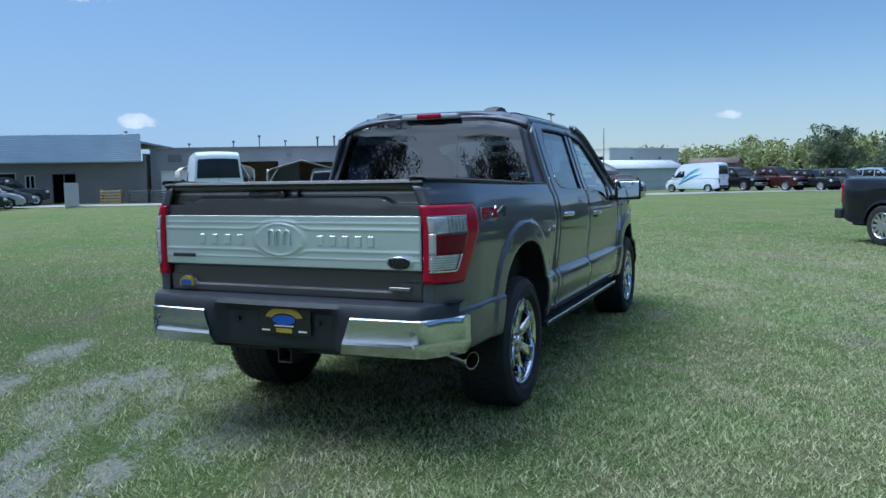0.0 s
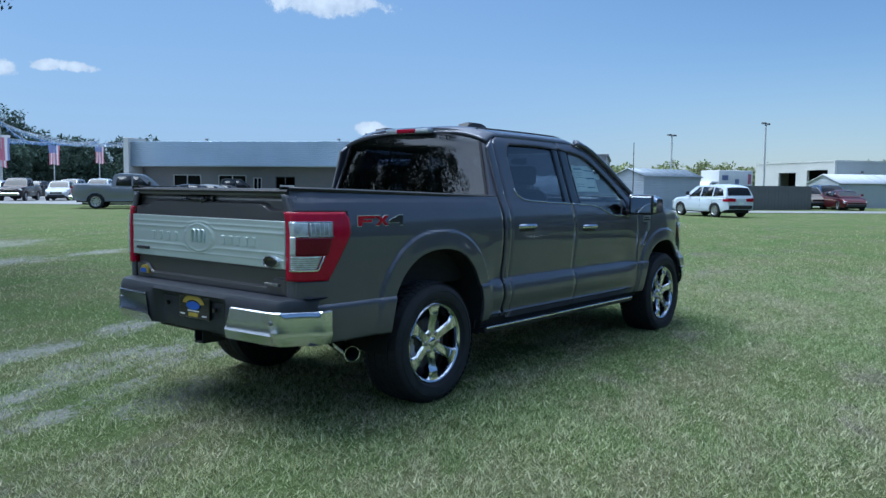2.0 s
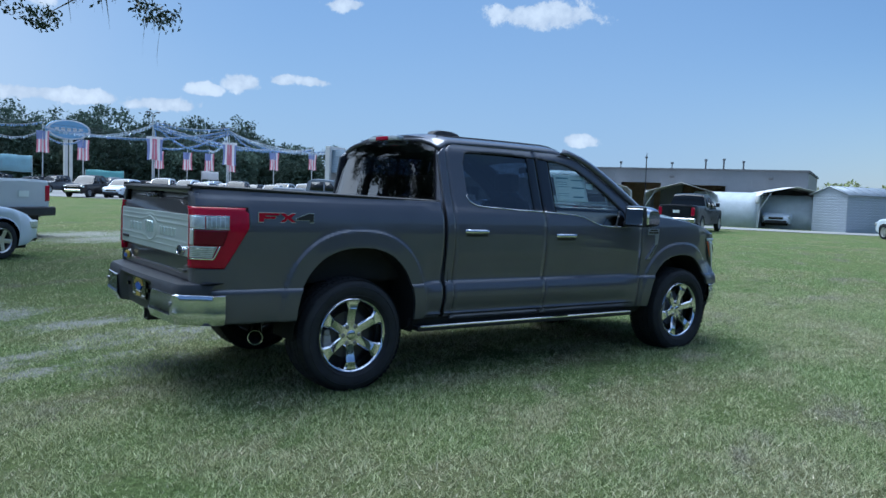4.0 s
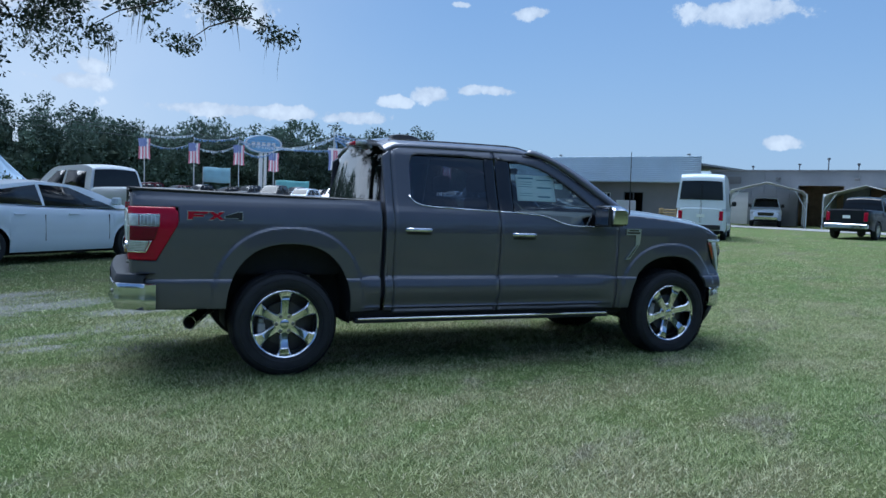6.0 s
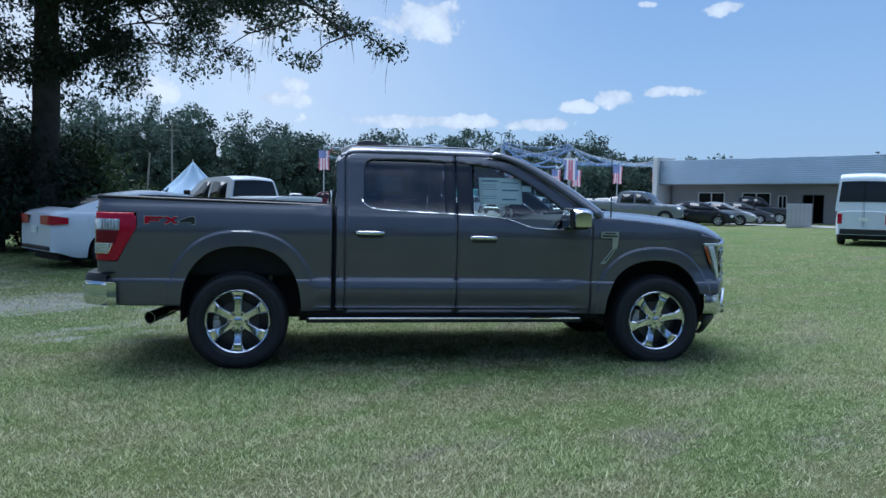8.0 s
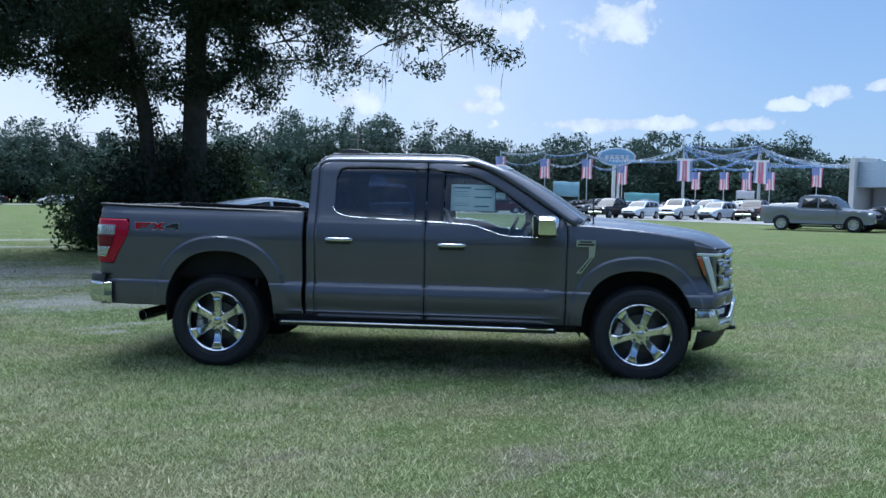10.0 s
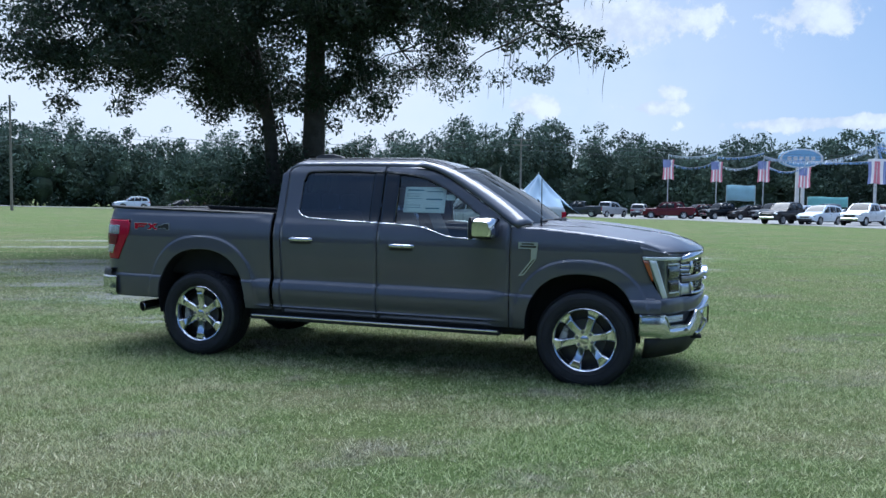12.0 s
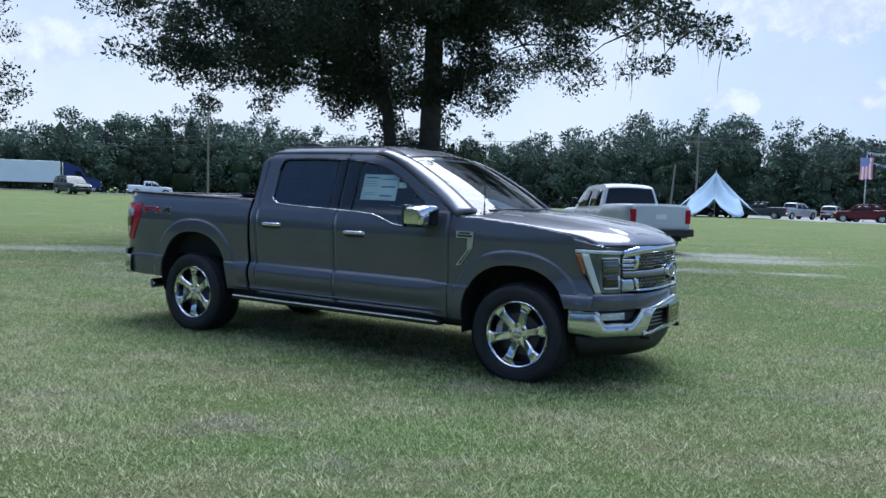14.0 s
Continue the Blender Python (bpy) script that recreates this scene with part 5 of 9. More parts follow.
# bed floor, underbody tray, inner cab shell
bm = bmesh.new()
box(bm, (-1.08, -0.80, 0.78), (0.76, 0.80, 0.81))
box(bm, (0.70, -0.82, 0.78), (0.765, 0.82, 1.36))
# added dark filler, stands in for the shade between bed and cab
box(bm, (0.772, -0.91, 0.44), (0.792, 0.91, 1.30))
part("bed_floor", bm, UNDER, truck)
bm = bmesh.new()
box(bm, (0.80, -0.88, 0.40), (3.15, 0.88, 0.52), 0.02)
box(bm, (0.9, -0.60, 0.36), (2.6, -0.05, 0.42), 0.02)
box(bm, (3.1, -0.58, 0.45), (4.4, 0.58, 1.05), 0.02)
part("underbody", bm, UNDER, truck)

# ---- cab interior ----
for y in (-0.42, 0.42):
    bm = bmesh.new()
    box(bm, (1.98, y - 0.27, 0.75), (2.48, y + 0.27, 0.92), 0.06, 3)
    seat = part("front_seat", bm, LEATHER, truck, "brown leather front seat")
    bm = bmesh.new()
    rows = []
    for z, x, w, t in ((0.88, 2.06, 0.26, 0.09), (1.05, 2.00, 0.27, 0.09), (1.25, 1.92, 0.26, 0.075), (1.42, 1.86, 0.22, 0.06), (1.45, 1.85, 0.18, 0.03)):
        rows.append([(x + t, y - w * 0.9, z), (x + t * 1.1, y, z), (x + t, y + w * 0.9, z), (x, y + w, z), (x - t, y + w * 0.8, z), (x - t, y - w * 0.8, z), (x, y - w, z)])
    grid(bm, rows, close=True)
    bm.faces.new([bm.verts.new(p) for p in rows[-1]])
    bmesh.ops.remove_doubles(bm, verts=bm.verts[:], dist=1e-5)
    bmesh.ops.recalc_face_normals(bm, faces=bm.faces[:])
    part("seat_back", bm, LEATHER, seat)
    bm = bmesh.new()
    box(bm, (1.79, y - 0.14, 1.49), (1.90, y + 0.14, 1.66), 0.045, 3)
    rod(bm, (1.84, y - 0.06, 1.42), (1.84, y - 0.06, 1.52), 0.007)
    rod(bm, (1.84, y + 0.06, 1.42), (1.84, y + 0.06, 1.52), 0.007)
    part("headrest", bm, LEATHER, seat)
bm = bmesh.new()
box(bm, (0.98, -0.66, 0.75), (1.45, 0.66, 0.93), 0.06, 3)
bench = part("rear_bench", bm, LEATHER, truck, "brown leather rear bench")
bm = bmesh.new()
box(bm, (0.86, -0.66, 0.90), (1.02, 0.66, 1.42), 0.05, 3)
part("bench_back", bm, LEATHER, bench)
for y in (-0.45, 0.0, 0.45):
    bm = bmesh.new()
    box(bm, (0.87, y - 0.13, 1.43), (0.97, y + 0.13, 1.60), 0.04, 3)
    part("headrest", bm, LEATHER, bench)
bm = bmesh.new()
rows = [[(3.22, y, 1.30), (2.98, y, 1.33), (2.80, y, 1.30), (2.72, y, 1.20), (2.74, y, 1.05), (2.9, y, 0.8)] for y in np.linspace(-0.76, 0.76, 9)]
grid(bm, rows)
solidify(part("dashboard", bm, INTERIOR, truck, "dark dashboard"), 0.02)
bm = bmesh.new()
lathe(bm, [(0.165, -0.012), (0.178, -0.016), (0.19, 0.0), (0.178, 0.016), (0.165, 0.012), (0.165, -0.012)], 28, "x")
box(bm, (-0.01, -0.17, -0.02), (0.01, 0.17, 0.02), 0.005)
box(bm, (-0.015, -0.05, -0.05), (0.03, 0.05, 0.05), 0.01)
for v in bm.verts:
    c = v.co
    a = radians(-25)
    v.co = Vector((2.58 + c.x * math.cos(a) - c.z * math.sin(a), 0.42 + c.y, 1.20 + c.x * math.sin(a) + c.z * math.cos(a)))
part("steering_wheel", bm, INTERIOR, truck)
bm = bmesh.new()
box(bm, (2.42, -0.09, 1.695), (2.45, 0.09, 1.755), 0.012)
part("inside_mirror", bm, BLACK, truck)
bm = bmesh.new()
box(bm, (0.82, -0.86, 0.52), (3.1, 0.86, 0.60))
part("cab_floor", bm, INTERIOR, truck)
# price sheets inside the front side window
bm = bmesh.new()
side_panel(bm, spread(2.045, 2.43, 0.06), [(lambda x: 1.435, lambda x: 1.665)], -1, 0.032)
sheet = solidify(part("price_sheet", bm, PAPER, truck, "large pale printed sheet behind the door glass"), 0.001)
for x0, x1, z0, z1 in ((2.07, 2.22, 1.63, 1.642), (2.25, 2.40, 1.55, 1.562), (2.07, 2.20, 1.60, 1.604), (2.07, 2.20, 1.58, 1.584), (2.07, 2.21, 1.56, 1.564), (2.25, 2.38, 1.47, 1.482), (2.25, 2.40, 1.62, 1.628), (2.07, 2.2, 1.50, 1.504), (2.07, 2.2, 1.48, 1.484)):
    bm = bmesh.new()
    side_panel(bm, [x0, x1], [(lambda x: z0, lambda x: z1)], -1, 0.0305)
    part("print_bar", bm, INK, sheet)
bm = bmesh.new()
side_panel(bm, spread(2.435, 2.52, 0.04), [(lambda x: 1.55, lambda x: 1.60)], -1, 0.032)
part("small_sheet", bm, PAPER, sheet)

# ---- wheels ----
def build_wheel(parent):
    """A polished six-spoke wheel with its tyre; the outer face looks along -y, the hub's centre is the origin."""
    bm = bmesh.new()
    lathe(bm, [(0.243, 0.09), (0.244, 0.04), (0.246, 0.015), (0.252, 0.003), (0.262, -0.002), (0.270, 0.004), (0.272, 0.018), (0.268, 0.03)], 64)
    bmesh.ops.recalc_face_normals(bm, faces=bm.faces[:])
    wheel = part("wheel", bm, CHROME, parent, "polished six-spoke chrome wheel with a black tyre", 40)
    bm = bmesh.new()
    lathe(bm, [(0.262, 0.22), (0.248, 0.10), (0.246, 0.028)], 48)
    part("barrel", bm, surface("rim_barrel", (0.06, 0.06, 0.065), 0.45, 0.6, 0.2), wheel)
    bm = bmesh.new()
    rows = []
    for r, w, h in ((0.040, 0.033, 0.034), (0.085, 0.034, 0.030), (0.13, 0.0345, 0.022), (0.180, 0.036, 0.010), (0.192, 0.037, 0.003), (0.200, 0.040, 0.005), (0.225, 0.047, 0.009), (0.238, 0.058, 0.008), (0.252, 0.078, 0.006)):
        row = []
        for u, dh in ((-1.10, 0.06), (-1.0, 0.013), (-0.74, 0.001), (-0.70, 0.0), (0, -0.0012), (0.70, 0.0), (0.74, 0.001), (1.0, 0.013), (1.10, 0.06)):
            row.append((-u * w, h + dh, r))
        rows.append(row)
    grid(bm, rows)
    bmesh.ops.recalc_face_normals(bm, faces=bm.faces[:])
    spoke = part("spoke", bm, CHROME, wheel, "broad flat chrome spoke", 22)
    for k in range(1, 6):
        c = spoke.copy()
        scene.collection.objects.link(c)
        c.matrix_basis = Matrix.Rotation(radians(60 * k), 4, "Y")
    bm = bmesh.new()
    lathe(bm, [(0.0, 0.019), (0.028, 0.020), (0.033, 0.023), (0.036, 0.029), (0.084, 0.0315), (0.092, 0.04), (0.094, 0.07)], 36)
    bmesh.ops.recalc_face_normals(bm, faces=bm.faces[:])
    part("hub", bm, CHROME, wheel, "", 30)
    nut = None
    for k in range(6):
        a = radians(60 * k + 60)
        if nut is None:
            bm = bmesh.new()
            lathe(bm, [(0.0, -0.010), (0.010, -0.010), (0.0145, -0.004), (0.0145, 0.02)], 12)
            for v in bm.verts:
                v.co += Vector((0.066 * math.cos(a), 0.031, 0.066 * math.sin(a)))
            bmesh.ops.recalc_face_normals(bm, faces=bm.faces[:])
            nut = part("lug_nut", bm, STEEL, wheel)
        else:
            c = nut.copy()
            scene.collection.objects.link(c)
            c.matrix_basis = Matrix.Rotation(-radians(60 * k), 4, "Y")
    bm = bmesh.new()
    lathe(bm, [(0.06, 0.075), (0.17, 0.075), (0.172, 0.10), (0.06, 0.10)], 36)
    lathe(bm, [(0.0, 0.13), (0.25, 0.14)], 36)
    part("brake_disc", bm, surface("brake_iron", (0.07, 0.07, 0.075), 0.5, 0.7, 0.2), wheel)
    bm = bmesh.new()
    box(bm, (-0.205, 0.055, -0.075), (-0.145, 0.12, 0.005), 0.012, 2)
    box(bm, (-0.200, 0.055, 0.0), (-0.155, 0.12, 0.045), 0.012, 2)
    part("brake_caliper", bm, GALV_CAST, wheel, "pale cast brake caliper")
    # tyre: carcass and tread blocks
    bm = bmesh.new()
    lathe(bm, [(0.262, 0.02), (0.272, 0.004), (0.300, -0.014), (0.335, -0.020), (0.365, -0.015), (0.388, -0.002), (0.402, 0.016), (0.406, 0.04), (0.406, 0.24), (0.402, 0.258), (0.388, 0.278), (0.34, 0.296), (0.28, 0.275), (0.262, 0.25)], 72)
    for r, w in ((0.290, 0.0025), (0.352, 0.003)):
        lathe(bm, [(r - w, -0.0165), (r, -0.0215), (r + w, -0.0165)], 72)
    n = 60
    for k in range(n):
        a0 = 2 * math.pi * k / n
        for row, (y0, y1) in enumerate(((-0.004, 0.05), (0.06, 0.105), (0.115, 0.165), (0.175, 0.22), (0.23, 0.284))):
            sh = (row % 2) * math.pi / n
            a, b = a0 + sh, a0 + sh + 2 * math.pi / n * 0.84
            top = 0.412
            vs = []
            for ang in (a, b):
                for r, y in ((0.403, y0), (top - (0.010 if row == 0 else 0), y0), (top - (0.010 if row == 4 else 0), y1), (0.403, y1)):
                    vs.append(bm.verts.new((r * math.cos(ang), y, r * math.sin(ang))))
            bm.faces.new((vs[0], vs[1], vs[2], vs[3]))
            bm.faces.new((vs[7], vs[6], vs[5], vs[4]))
            bm.faces.new((vs[1], vs[5], vs[6], vs[2]))
            bm.faces.new((vs[0], vs[4], vs[5], vs[1]))
            bm.faces.new((vs[3], vs[2], vs[6], vs[7]))
    bmesh.ops.recalc_face_normals(bm, faces=bm.faces[:])
    part("tyre", bm, RUBBER, wheel, "black all-terrain tyre", 35)
    return wheel


w0 = build_wheel(truck)
w0.matrix_basis = pose(0, -0.975, 0.412)
dup(w0, truck, pose(3.694, -0.968, 0.412, 0, 17, 0))
dup(w0, truck, pose(0, 0.975, 0.412, 0, 0, 180))
dup(w0, truck, pose(3.694, 0.968, 0.412, 0, 20, 180))

# ---- ground ----
def ground_z(x, y):
    return 1.0 * math.exp(-((x + 105) ** 2 + (y - 45) ** 2) / (2 * 28.0**2))


# bare patches of the lawn: centre, half length and half width; they lie along an old wheel track
TRACK = radians(27)
PATCHES = [(0.14, 3.21, 0.5, 0.2), (-0.64, 2.02, 0.4, 0.16), (-0.26, 1.9, 0.55, 0.17), (-1.14, 1.83, 0.45, 0.15), (-1.0, 1.5, 0.35, 0.12), (-0.57, 1.42, 0.35, 0.13),
           (0.0, 1.48, 0.25, 0.12), (-1.65, 1.32, 0.5, 0.15), (-0.83, 2.69, 0.35, 0.14), (-1.84, 0.62, 0.35, 0.12), (-1.18, 0.93, 0.35, 0.12), (-0.95, 0.45, 0.55, 0.26),
           (-2.06, 0.9, 0.3, 0.12), (2.7, 15.4, 2.3, 1.0), (2.2, 11.1, 0.9, 0.5), (4.4, 12.0, 0.9, 0.3), (-1.2, 2.65, 0.45, 0.2), (-2.1, 3.3, 0.9, 0.35), (-2.6, 4.3, 0.8, 0.3),
           (1.7, 16.9, 2.2, 1.0), (-10.7, 4.65, 2.2, 0.5), (-14.7, 16.4, 3.2, 0.6), (-3.4, 3.0, 1.7, 0.9), (-7.4, 6.6, 2.4, 1.4), (-5.4, 5.0, 1.5, 0.8), (-9.3, 8.0, 1.8, 0.6), (-8.6, 6.6, 2.0, 0.5), (-5.9, 3.7, 1.3, 0.4), (-12.9, 12.9, 3.4, 0.5), (-10.2, 5.5, 1.9, 0.6)]


def lawn_nodes(nt):
    """Helpers for a lawn material: noise by place, ranges, mixes and sums."""
    place = nt.nodes.new("ShaderNodeNewGeometry").outputs["Position"]
    turned = nt.nodes.new("ShaderNodeMapping")
    turned.vector_type = "TEXTURE"
    turned.inputs["Rotation"].default_value = (0, 0, TRACK)
    turned.inputs["Scale"].default_value = (2.2, 1, 1)
    nt.links.new(place, turned.inputs["Vector"])

    def noise_at(scale, detail=4, rough=0.6, along_track=False):
        n = nt.nodes.new("ShaderNodeTexNoise")
        n.inputs["Scale"].default_value, n.inputs["Detail"].default_value, n.inputs["Roughness"].default_value = scale, detail, rough
        nt.links.new(turned.outputs[0] if along_track else place, n.inputs["Vector"])
        return n.outputs["Fac"]

    def ranged(src, a, b2, c=0.0, d=1.0):
        n = nt.nodes.new("ShaderNodeMapRange")
        n.interpolation_type = "SMOOTHSTEP"
        for i, v in zip((1, 2, 3, 4), (a, b2, c, d)):
            n.inputs[i].default_value = v
        nt.links.new(src, n.inputs[0])
        return n.outputs[0]

    def mixed(fac, a, b2, blend="MIX"):
        n = nt.nodes.new("ShaderNodeMix")
        n.data_type, n.blend_type = "RGBA", blend
        if isinstance(fac, float):
            n.inputs[0].default_value = fac
        else:
            nt.links.new(fac, n.inputs[0])
        for i, v in ((6, a), (7, b2)):
            if isinstance(v, tuple):
                n.inputs[i].default_value = (*v, 1)
            else:
                nt.links.new(v, n.inputs[i])
        return n.outputs[2]

    def math2(op, a, b2):
        n = nt.nodes.new("ShaderNodeMath")
        n.operation = op
        for i, v in ((0, a), (1, b2)):
            if isinstance(v, float):
                n.inputs[i].default_value = v
            else:
                nt.links.new(v, n.inputs[i])
        return n.outputs[0]
    return place, noise_at, ranged, mixed, math2


def turf(nt, green, lush, dry, worn):
    """The turf's colour by place: fresh and lush green, dry straw-coloured drifts, worn grey-brown thatch."""
    place, noise_at, ranged, mixed, math2 = lawn_nodes(nt)
    c = mixed(ranged(noise_at(0.35, 5, 0.6), 0.40, 0.62), green, lush)
    drift = math2("ADD", noise_at(1.5, 7, 0.68, True), math2("MULTIPLY", math2("SUBTRACT", noise_at(0.13, 3), 0.5), 0.35))
    c = mixed(math2("MULTIPLY", ranged(drift, 0.46, 0.66), 0.85), c, dry)
    thin = math2("ADD", noise_at(0.95, 7, 0.70, True), math2("MULTIPLY", math2("SUBTRACT", noise_at(7.0, 4, 0.7), 0.5), 0.25))
    return mixed(math2("MULTIPLY", ranged(thin, 0.54, 0.68), 0.8), c, worn)


def lawn_material():
    """Mown grass on sandy soil: turf colours, thatch, and ragged bare patches."""
    m = bpy.data.materials.new("lawn")
    m.use_nodes = True
    nt = m.node_tree
    b = nt.nodes["Principled BSDF"]
    b.inputs["Roughness"].default_value = 0.95
    b.inputs["Specular IOR Level"].default_value = 0.05
    place, noise_at, ranged, mixed, math2 = lawn_nodes(nt)
    base = turf(nt, (0.148, 0.182, 0.072), (0.122, 0.176, 0.062), (0.198, 0.198, 0.107), (0.170, 0.162, 0.122))
    grain = mixed(ranged(noise_at(30, 5, 0.78), 0.34, 0.68), (0.55, 0.55, 0.55), (1.35, 1.35, 1.35))
    base = mixed(1.0, base, grain, "MULTIPLY")
    bare = None
    for px, py, rx, ry in PATCHES:
        mp = nt.nodes.new("ShaderNodeMapping")
        mp.vector_type = "TEXTURE"
        mp.inputs["Location"].default_value = (px, py, 0)
        mp.inputs["Rotation"].default_value = (0, 0, TRACK)
        mp.inputs["Scale"].default_value = (rx * 1.35, ry * 1.35, 1)
        nt.links.new(place, mp.inputs["Vector"])
        ln = nt.nodes.new("ShaderNodeVectorMath")
        ln.operation = "LENGTH"
        nt.links.new(mp.outputs[0], ln.inputs[0])
        one = math2("SUBTRACT", 1.0, ln.outputs["Value"])
        bare = one if bare is None else math2("MAXIMUM", bare, one)
    ragged = math2("ADD", math2("MULTIPLY", math2("SUBTRACT", noise_at(3.4, 8, 0.75, True), 0.5), 3.4), math2("MULTIPLY", math2("SUBTRACT", noise_at(17.0, 6, 0.85), 0.5), 4.2))
    patch = ranged(math2("ADD", math2("MAXIMUM", bare, -0.9), ragged), 0.10, 0.55)
    spot = math2("MULTIPLY", ranged(math2("ADD", noise_at(1.1, 7, 0.75, True), math2("MULTIPLY", ragged, 0.04)), 0.66, 0.76), 0.55)
    sand = mixed(ranged(noise_at(55, 5, 0.8), 0.3, 0.7), (0.22, 0.215, 0.205), (0.50, 0.49, 0.475))
    full = mixed(math2("MULTIPLY", math2("MAXIMUM", patch, spot), 0.72), base, sand)
    nt.links.new(full, b.inputs["Base Color"])
    bp = nt.nodes.new("ShaderNodeBump")
    bp.inputs["Strength"].default_value, bp.inputs["Distance"].default_value = 1.0, 0.035
    nt.links.new(math2("ADD", noise_at(38, 5, 0.8), noise_at(3, 3)), bp.inputs["Height"])
    nt.links.new(bp.outputs[0], b.inputs["Normal"])
    return m


def blade_material(name, swing, trans, *tones):
    """Grass blades: the turf's colours by place, each blade lighter or darker than the next."""
    m = bpy.data.materials.new(name)
    m.use_nodes = True
    nt = m.node_tree
    b = nt.nodes["Principled BSDF"]
    b.inputs["Roughness"].default_value = 0.62
    b.inputs["Specular IOR Level"].default_value = 0.2
    hsv = nt.nodes.new("ShaderNodeHueSaturation")
    chance = nt.nodes.new("ShaderNodeNewGeometry").outputs["Random Per Island"]
    for socket, lo, hi in (("Value", 1 - swing, 1 + swing), ("Hue", 0.515, 0.475), ("Saturation", 1.15, 0.80)):
        mr = nt.nodes.new("ShaderNodeMapRange")
        mr.inputs[3].default_value, mr.inputs[4].default_value = lo, hi
        nt.links.new(chance, mr.inputs[0])
        nt.links.new(mr.outputs[0], hsv.inputs[socket])
    nt.links.new(turf(nt, *tones), hsv.inputs["Color"])
    nt.links.new(hsv.outputs[0], b.inputs["Base Color"])
    tr = nt.nodes.new("ShaderNodeBsdfTranslucent")
    nt.links.new(hsv.outputs[0], tr.inputs[0])
    ms = nt.nodes.new("ShaderNodeMixShader")
    ms.inputs[0].default_value = trans
    nt.links.new(b.outputs[0], ms.inputs[1])
    nt.links.new(tr.outputs[0], ms.inputs[2])
    nt.links.new(ms.outputs[0], nt.nodes["Material Output"].inputs[0])
    return m


LAWN = lawn_material()
bm = bmesh.new()
ax = sorted(set([float(v) for v in np.arange(-20, 21, 2)] + [float(s * v) for s in (-1, 1) for v in (25, 32, 40, 50, 60, 70, 80, 90, 100, 115, 130, 150, 180, 250, 400, 800, 1500, 3000)]))
grid(bm, [[(x, y, ground_z(x, y)) for y in ax] for x in ax])
tagged(part("ground", bm, LAWN, None, "mown green lawn with thin bare sandy patches", 0), kind="structure", category="lawn")


def from_arrays(name, verts, quads, mat, tri=False):
    me = bpy.data.meshes.new(name)
    k = 3 if tri else 4
    me.vertices.add(len(verts))
    me.vertices.foreach_set("co", np.asarray(verts, np.float32).ravel())
    n = len(quads)
    me.loops.add(n * k)
    me.loops.foreach_set("vertex_index", np.asarray(quads, np.int32).ravel())
    me.polygons.add(n)
    me.polygons.foreach_set("loop_start", np.arange(0, n * k, k, dtype=np.int32))
    me.update(calc_edges=True)
    me.materials.append(mat)
    return me


NOISE_TABLE = np.random.default_rng(99).uniform(-1, 1, (256, 256))


def value_noise(x, y):
    """Smooth random values between -1 and 1 on a unit lattice."""
    i, j = np.floor(x).astype(int), np.floor(y).astype(int)
    u, v = x - i, y - j
    u, v = u * u * (3 - 2 * u), v * v * (3 - 2 * v)
    t = lambda a, b: NOISE_TABLE[a % 256, b % 256]
    return (t(i, j) * (1 - u) + t(i + 1, j) * u) * (1 - v) + (t(i, j + 1) * (1 - u) + t(i + 1, j + 1) * u) * v


def grass_blades(rng, n, box4, tall=0.027, fat=0.8):
    """Single blades of grass, each one bent triangle."""
    x = rng.uniform(box4[0], box4[1], n)
    y = rng.uniform(box4[2], box4[3], n)
    clump = 0.9 * value_noise(x / 0.9, y / 0.9) + 0.9 * value_noise(x / 0.23 + 9, y / 0.23) + 0.9 * value_noise(x / 0.085, y / 0.085 + 3) + 0.5 * value_noise(x / 3.1, y / 3.1 + 5)
    keep = rng.uniform(-1.5, 1.0, n) < clump + 0.5
    rim = np.minimum(np.minimum(x - box4[0], box4[1] - x), np.minimum(y - box4[2], box4[3] - y))
    keep &= rng.uniform(0, 1, n) < rim / (0.22 * min(box4[1] - box4[0], box4[3] - box4[2]))
    c, s = math.cos(TRACK), math.sin(TRACK)
    for px, py, rx, ry in PATCHES:
        u, v = (x - px) * c + (y - py) * s, (y - py) * c - (x - px) * s
        keep &= rng.uniform(-0.9, 1.15, n) < np.hypot(u / rx, v / ry) + 0.5 * clump
    x, y, clump = x[keep], y[keep], clump[keep]
    n = len(x)
    h = tall * rng.uniform(0.5, 1.25, n) * (1 + 0.25 * clump)
    a = rng.uniform(0, 2 * np.pi, n)
    w = rng.uniform(0.0035, 0.0065, n) * fat
    lean = rng.uniform(0.3, 1.8, n) * h
    b = rng.uniform(0, 2 * np.pi, n)
    v = np.zeros((n, 3, 3))
    v[:, 0] = np.stack([x - np.cos(a) * w, y - np.sin(a) * w, np.full(n, -0.003)], 1)
    v[:, 1] = np.stack([x + np.cos(a) * w, y + np.sin(a) * w, np.full(n, -0.003)], 1)
    v[:, 2] = np.stack([x + np.cos(b) * lean, y + np.sin(b) * lean, h], 1)
    return v.reshape(-1, 3)


